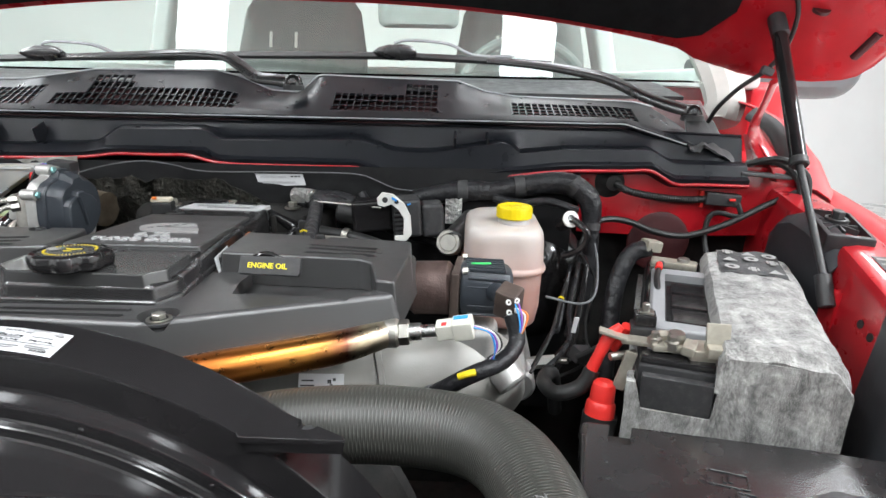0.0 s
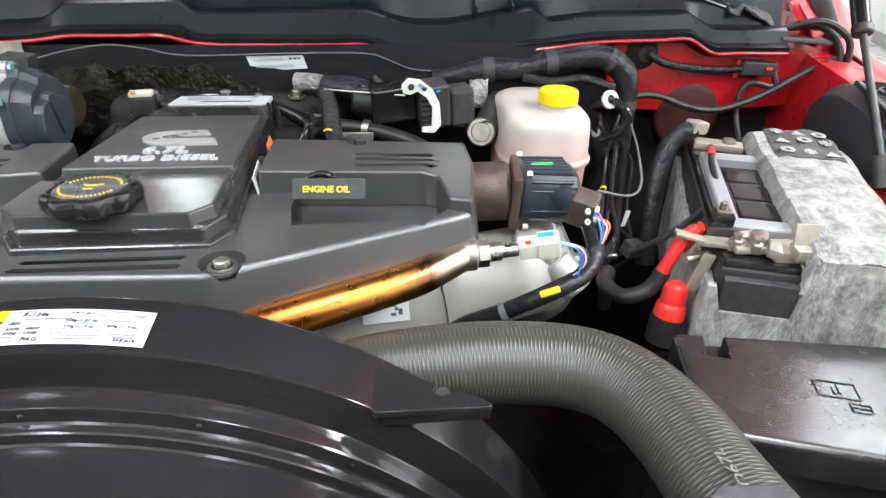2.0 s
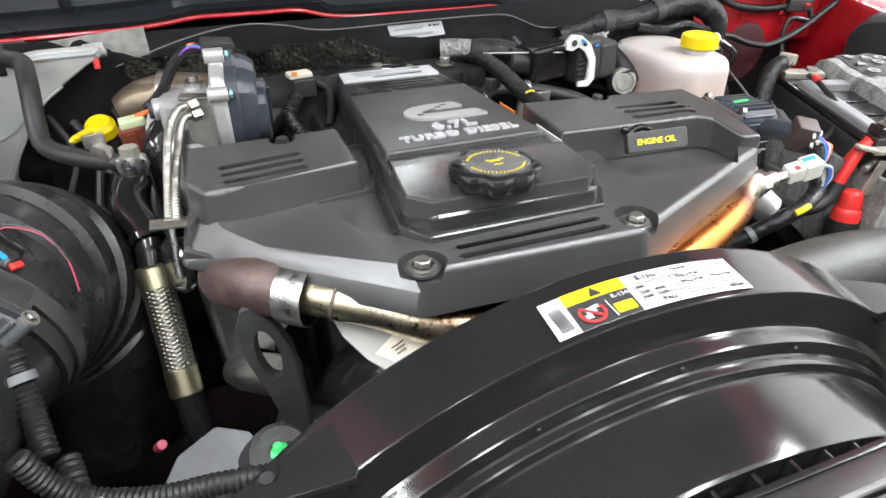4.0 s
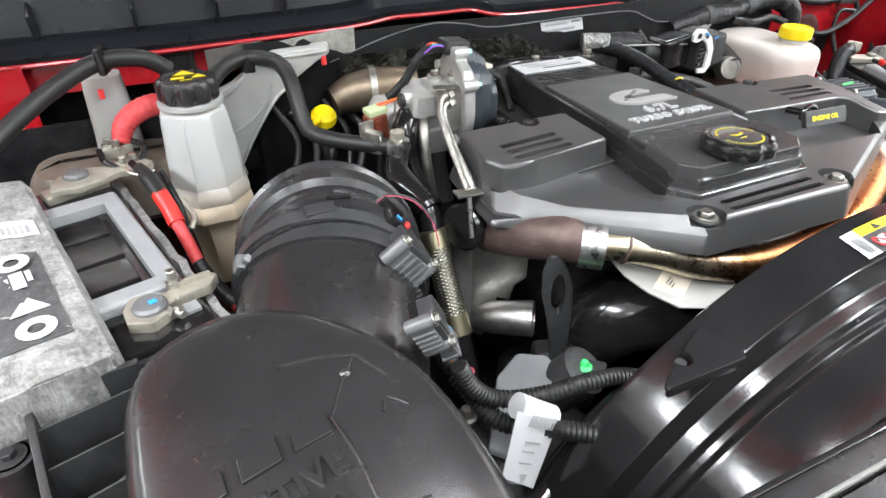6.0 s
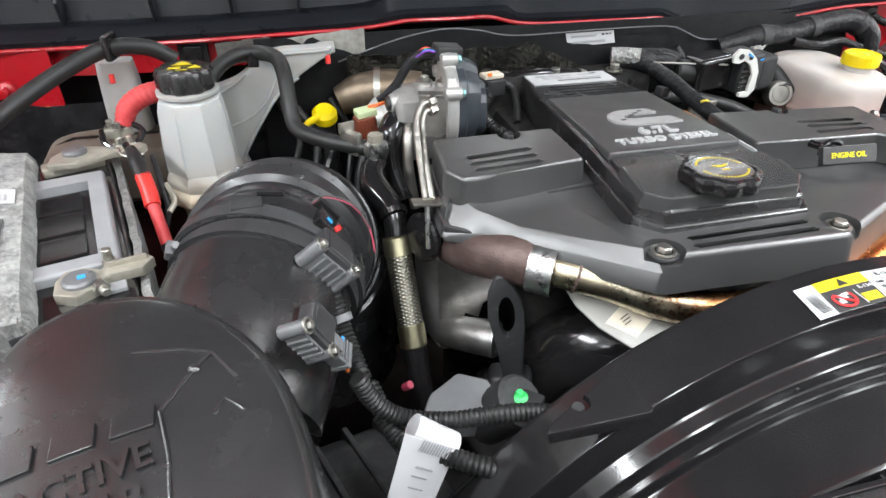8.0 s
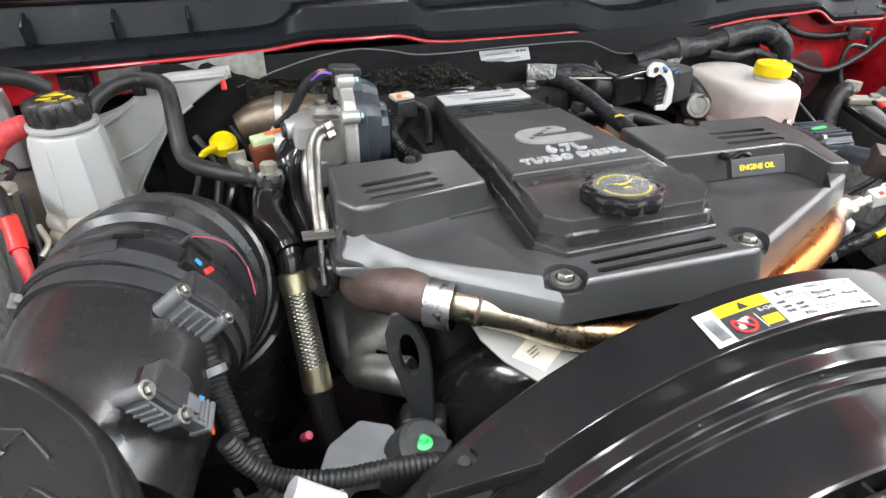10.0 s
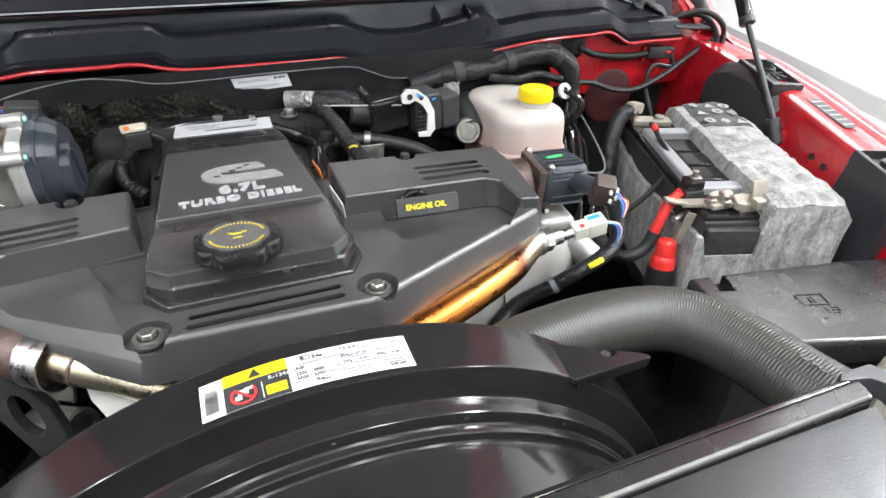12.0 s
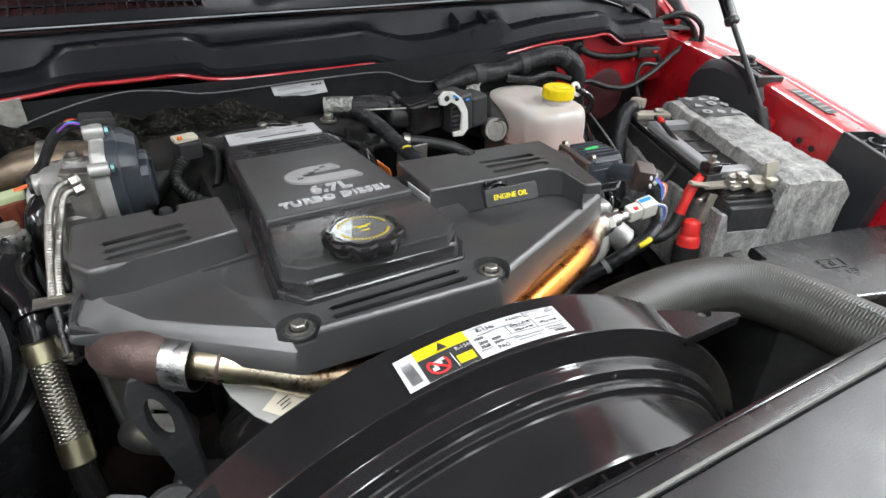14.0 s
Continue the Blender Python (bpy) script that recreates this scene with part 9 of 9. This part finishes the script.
for at in ((-0.528, 0.634, 1.0855), (-0.550, 0.640, 0.975)):
    hexbolt(at, (at[0] + 0.01, at[1] - 0.1, at[2] + 0.02), 0.006, 0.009, "zinc" if at[2] < 1 else "iron", bk)
hook = thing("lifting_eye", (-0.52, 0.55, 1.0), "black steel engine lifting eye", "lifting eye")
EYE = [(-0.527, 1.129), (-0.536, 1.128), (-0.542, 1.110), (-0.540, 1.084), (-0.529, 1.045), (-0.521, 1.010), (-0.517, 0.975), (-0.497, 0.975), (-0.499, 1.000), (-0.502, 1.060), (-0.505, 1.085), (-0.514, 1.108)]
hk = ngon([(x, 0.545, z) for x, z in EYE], (0.45, 1, 0), 0.009, 0.0015)
ho = ngon([(-0.524 + 0.0085 * math.cos(a) + 0.02 * (0.5 - 0.5 * math.sin(a)) * 0.3 - 0.012, 0.52, 1.081 + 0.025 * math.sin(a)) for a in (2 * math.pi * k / 24 for k in range(24))], (0.45, 1, 0), 0.06)
part("plate", cut(hk, ho), "clip_grey", hook, sharp=0.3)
part("foot", box((-0.505, 0.560, 0.965), (0.045, 0.03, 0.06), (0, 0, -20), 0.008, 3), "satin", hook)
icp = thing("charge_air_pipe", (-0.43, 0.50, 1.03), "glossy black charge air pipe elbow", "pipe")
part("pipe", tube([(-0.27, 0.53, 1.01), (-0.33, 0.535, 1.02), (-0.38, 0.545, 1.02), (-0.42, 0.565, 1.005), (-0.445, 0.585, 0.965), (-0.45, 0.60, 0.88)], 0.046, 40), "gloss", icp)
part("drip", box((-0.405, 0.523, 1.015), (0.008, 0.002, 0.004), (20, 0, 0)), "green", icp)
shd = thing("heat_shield", (-0.43, 0.49, 1.1), "pale grey pressed heat shield with a code label", "shield")


def shield_pt(x, y, lift=0.0):
    """A point on the tilted shield."""
    return (x, y, 1.0935 + 0.126 * (x + 0.43) + 0.575 * (y - 0.495) + lift)


part("plate", ngon([shield_pt(x, y) for x, y in ((-0.474, 0.540), (-0.43, 0.530), (-0.37, 0.500), (-0.362, 0.482), (-0.378, 0.470), (-0.405, 0.468), (-0.434, 0.479), (-0.455, 0.500), (-0.468, 0.520))], (0, -0.5, 1), 0.0025, 0.0008), "grey_paint", shd)
lbq = part("label", ngon([shield_pt(x, y, 0.0022) for x, y in ((-0.449, 0.501), (-0.424, 0.514), (-0.402, 0.497), (-0.427, 0.484))], (0, -0.5, 1), 0.001), "cream", shd, "cream code label")
rc = random.Random(7)
part("code", bars([(0.007 + 0.0018 * (k % 6), -0.004 + 0.0018 * (k // 6), 0.0018, 0.0017) for k in range(36) if rc.random() < 0.55] + [(-0.006, 0.004, 0.012, 0.0008), (-0.006, 0.001, 0.010, 0.0008), (-0.007, -0.002, 0.009, 0.0008)], Matrix.Translation(shield_pt(-0.4255, 0.499, 0.0042)) @ Matrix.Rotation(radians(27), 4, "Z") @ Matrix.Rotation(radians(28), 4, "X")), "ink", lbq)
gp = thing("tensioner_arm", (-0.55, 0.49, 1.02), "grey cast arm with a green paint dot", "bracket")
part("arm", prism([(-0.60, 0.52), (-0.57, 0.535), (-0.545, 0.52), (-0.54, 0.50), (-0.56, 0.49), (-0.585, 0.495), (-0.62, 0.455), (-0.635, 0.47)], 0.995, [1.03, 1.035, 1.035, 1.03, 1.03, 1.02, 1.0, 1.0], 0.004, 2), "grey", gp)
part("boss", rod((-0.55, 0.51, 0.99), (-0.525, 0.485, 1.04), 0.024, 20), "matt", gp)
part("tab", prism([(-0.55, 0.480), (-0.525, 0.500), (-0.505, 0.482), (-0.518, 0.468)], 1.036, 1.042, 0.002), "satin", gp)
part("green_dot", lathe([(0, 0.008), (0.003, 0.007), (0.0045, 0.003), (0.0075, 0.001), (0.0075, 0), (0, 0)], pose(-0.528, 0.486, 1.042), 14), "green", gp)
lowh = solo("lower_hose", tube([(-0.62, 0.41, 0.99), (-0.56, 0.43, 1.02), (-0.50, 0.44, 1.035), (-0.45, 0.43, 1.02), (-0.42, 0.42, 0.96)], 0.016, 18), "gloss", (-0.5, 0.43, 1.02), "glossy black hose across the engine front", "hose")
pnk = solo("pink_marker", rod((-0.617, 0.55, 1.01), (-0.612, 0.545, 1.018), 0.004, 12), "dull_pink", (-0.615, 0.547, 1.015), "small pink-red sensor cap low in the bay", "cap")
sump = thing("lower_housing", (-0.66, 0.47, 0.9), "matt black housing under the looms", "housing")
part("body", box((-0.66, 0.47, 0.94), (0.12, 0.14, 0.10), (0, 10, 20), 0.03, 3), "matt", sump)
for k in range(3):
    part("rib", box((-0.69 + 0.03 * k, 0.47 + 0.01 * k, 0.992 - 0.005 * k), (0.006, 0.11, 0.012), (0, 10, 20), 0.002), "matt", sump)
for x, y in ((-0.70, 0.43), (-0.63, 0.52)):
    hexbolt((x, y, 0.985), (x, y, 2), 0.006, 0.014, "zinc", sump)
vac = thing("cable_bundle", (-0.60, 0.90, 1.1), "tangle of thin black and grey lines behind the air duct", "cable")
for k in range(6):
    x = -0.70 + 0.022 * k
    part("line", tube([(x, 0.93, 1.16 - 0.01 * (k % 3)), (x + 0.02, 0.90, 1.12), (x + 0.01 * (k % 2), 0.87, 1.06), (x + 0.02, 0.85, 0.98)], 0.004 + 0.001 * (k % 3), 8), ("rubber", "satin", "gloss")[k % 3], vac)
inj = thing("injector_plug", (-0.435, 0.80, 1.17), "white and brown injector connector behind the cover", "connector", shift=(0.006, 0.072, 0.004))
part("shell", box((-0.432, 0.815, 1.172), (0.028, 0.024, 0.022), (0, 0, 10), 0.003), "satin", inj)
part("collar", box((-0.434, 0.815, 1.186), (0.028, 0.018, 0.006), (0, 0, 10), 0.002), "cream", inj)
part("lock", box((-0.440, 0.805, 1.190), (0.006, 0.004, 0.004), (0, 0, 10), 0.001), "orange", inj)
part("conduit", tube([(-0.44, 0.80, 1.165), (-0.455, 0.785, 1.15), (-0.45, 0.76, 1.14), (-0.43, 0.74, 1.13)], 0.008, 12, rib=(0.004, 0.0014)), "rubber", inj)
part("conduit", tube([(-0.415, 0.82, 1.172), (-0.402, 0.815, 1.165), (-0.405, 0.79, 1.15), (-0.415, 0.76, 1.14)], 0.005, 10), "rubber", inj)

# hoses and wires in the gaps behind and beside the engine
hc = thing("rear_hose", (-0.26, 0.87, 1.1), "black hoses crossing behind the engine cover", "hose")
for pts, r, mt in (([(-0.42, 0.915, 1.165), (-0.36, 0.91, 1.178), (-0.29, 0.905, 1.172), (-0.23, 0.89, 1.15), (-0.20, 0.86, 1.11)], 0.010, "gloss"), ([(-0.23, 0.80, 1.14), (-0.21, 0.84, 1.158), (-0.15, 0.85, 1.152), (-0.09, 0.83, 1.14), (-0.05, 0.80, 1.12)], 0.009, "rubber"), ([(-0.14, 0.92, 1.20), (-0.10, 0.90, 1.155), (-0.04, 0.89, 1.14), (0.02, 0.89, 1.12)], 0.007, "tape"), ([(-0.24, 0.75, 1.12), (-0.225, 0.79, 1.15), (-0.22, 0.84, 1.16), (-0.235, 0.89, 1.15)], 0.006, "gloss")):
    part("hose", tube(pts, r, 14), mt, hc)
for at, to in (((-0.29, 0.905, 1.172), (-0.26, 0.90, 1.165)), ((-0.15, 0.85, 1.152), (-0.12, 0.842, 1.147))):
    part("hose_clip", lathe([(0.0095, -0.004), (0.0115, -0.004), (0.0115, 0.004), (0.0095, 0.004)], aim(at, to), 20), "zinc", hc)
part("clip_body", box((-0.205, 0.835, 1.170), (0.016, 0.014, 0.012), (0, 10, 20), 0.002), "satin", hc)
part("bracket", box((-0.165, 0.80, 1.150), (0.05, 0.004, 0.03), (0, 6, 14), 0.001), "zinc", hc)
wbn = thing("wire_bundle", (0.16, 0.80, 1.05), "loose black wires beside the brake reservoir", "wiring")
for k in range(7):
    x = 0.15 + 0.012 * (k % 4)
    part("wire", tube([(0.195 - 0.004 * k, 0.90 - 0.01 * (k % 3), 1.15 - 0.012 * k), (x + 0.02, 0.86, 1.10 + 0.008 * (k % 3)), (x, 0.80, 1.085 - 0.010 * k), (x - 0.02 + 0.01 * (k % 2), 0.74, 1.06 - 0.012 * (k % 4)), (x - 0.05, 0.69 + 0.008 * k, 1.03 - 0.006 * k)], 0.0022 + 0.0008 * (k % 3), 8), ("rubber", "tape", "gloss")[k % 3], wbn)
part("tag", box((0.158, 0.735, 1.075), (0.006, 0.002, 0.022), (8, 6, 10), 0.0005), "paper", wbn, "small white wire tag")
part("yellow_dot", lathe([(0.0032, -0.002), (0.0042, -0.002), (0.0042, 0.002), (0.0032, 0.002)], aim((0.150, 0.80, 1.085), (0.14, 0.77, 1.075)), 12), "yellow_ink", wbn)
part("plug", box((0.165, 0.715, 1.045), (0.026, 0.018, 0.018), (10, 12, 30), 0.002), "satin", wbn)
part("grey_line", tube([(0.21, 0.89, 1.14), (0.205, 0.84, 1.12), (0.19, 0.78, 1.10), (0.165, 0.75, 1.098), (0.12, 0.74, 1.11)], 0.0016, 8), "grey", wbn)
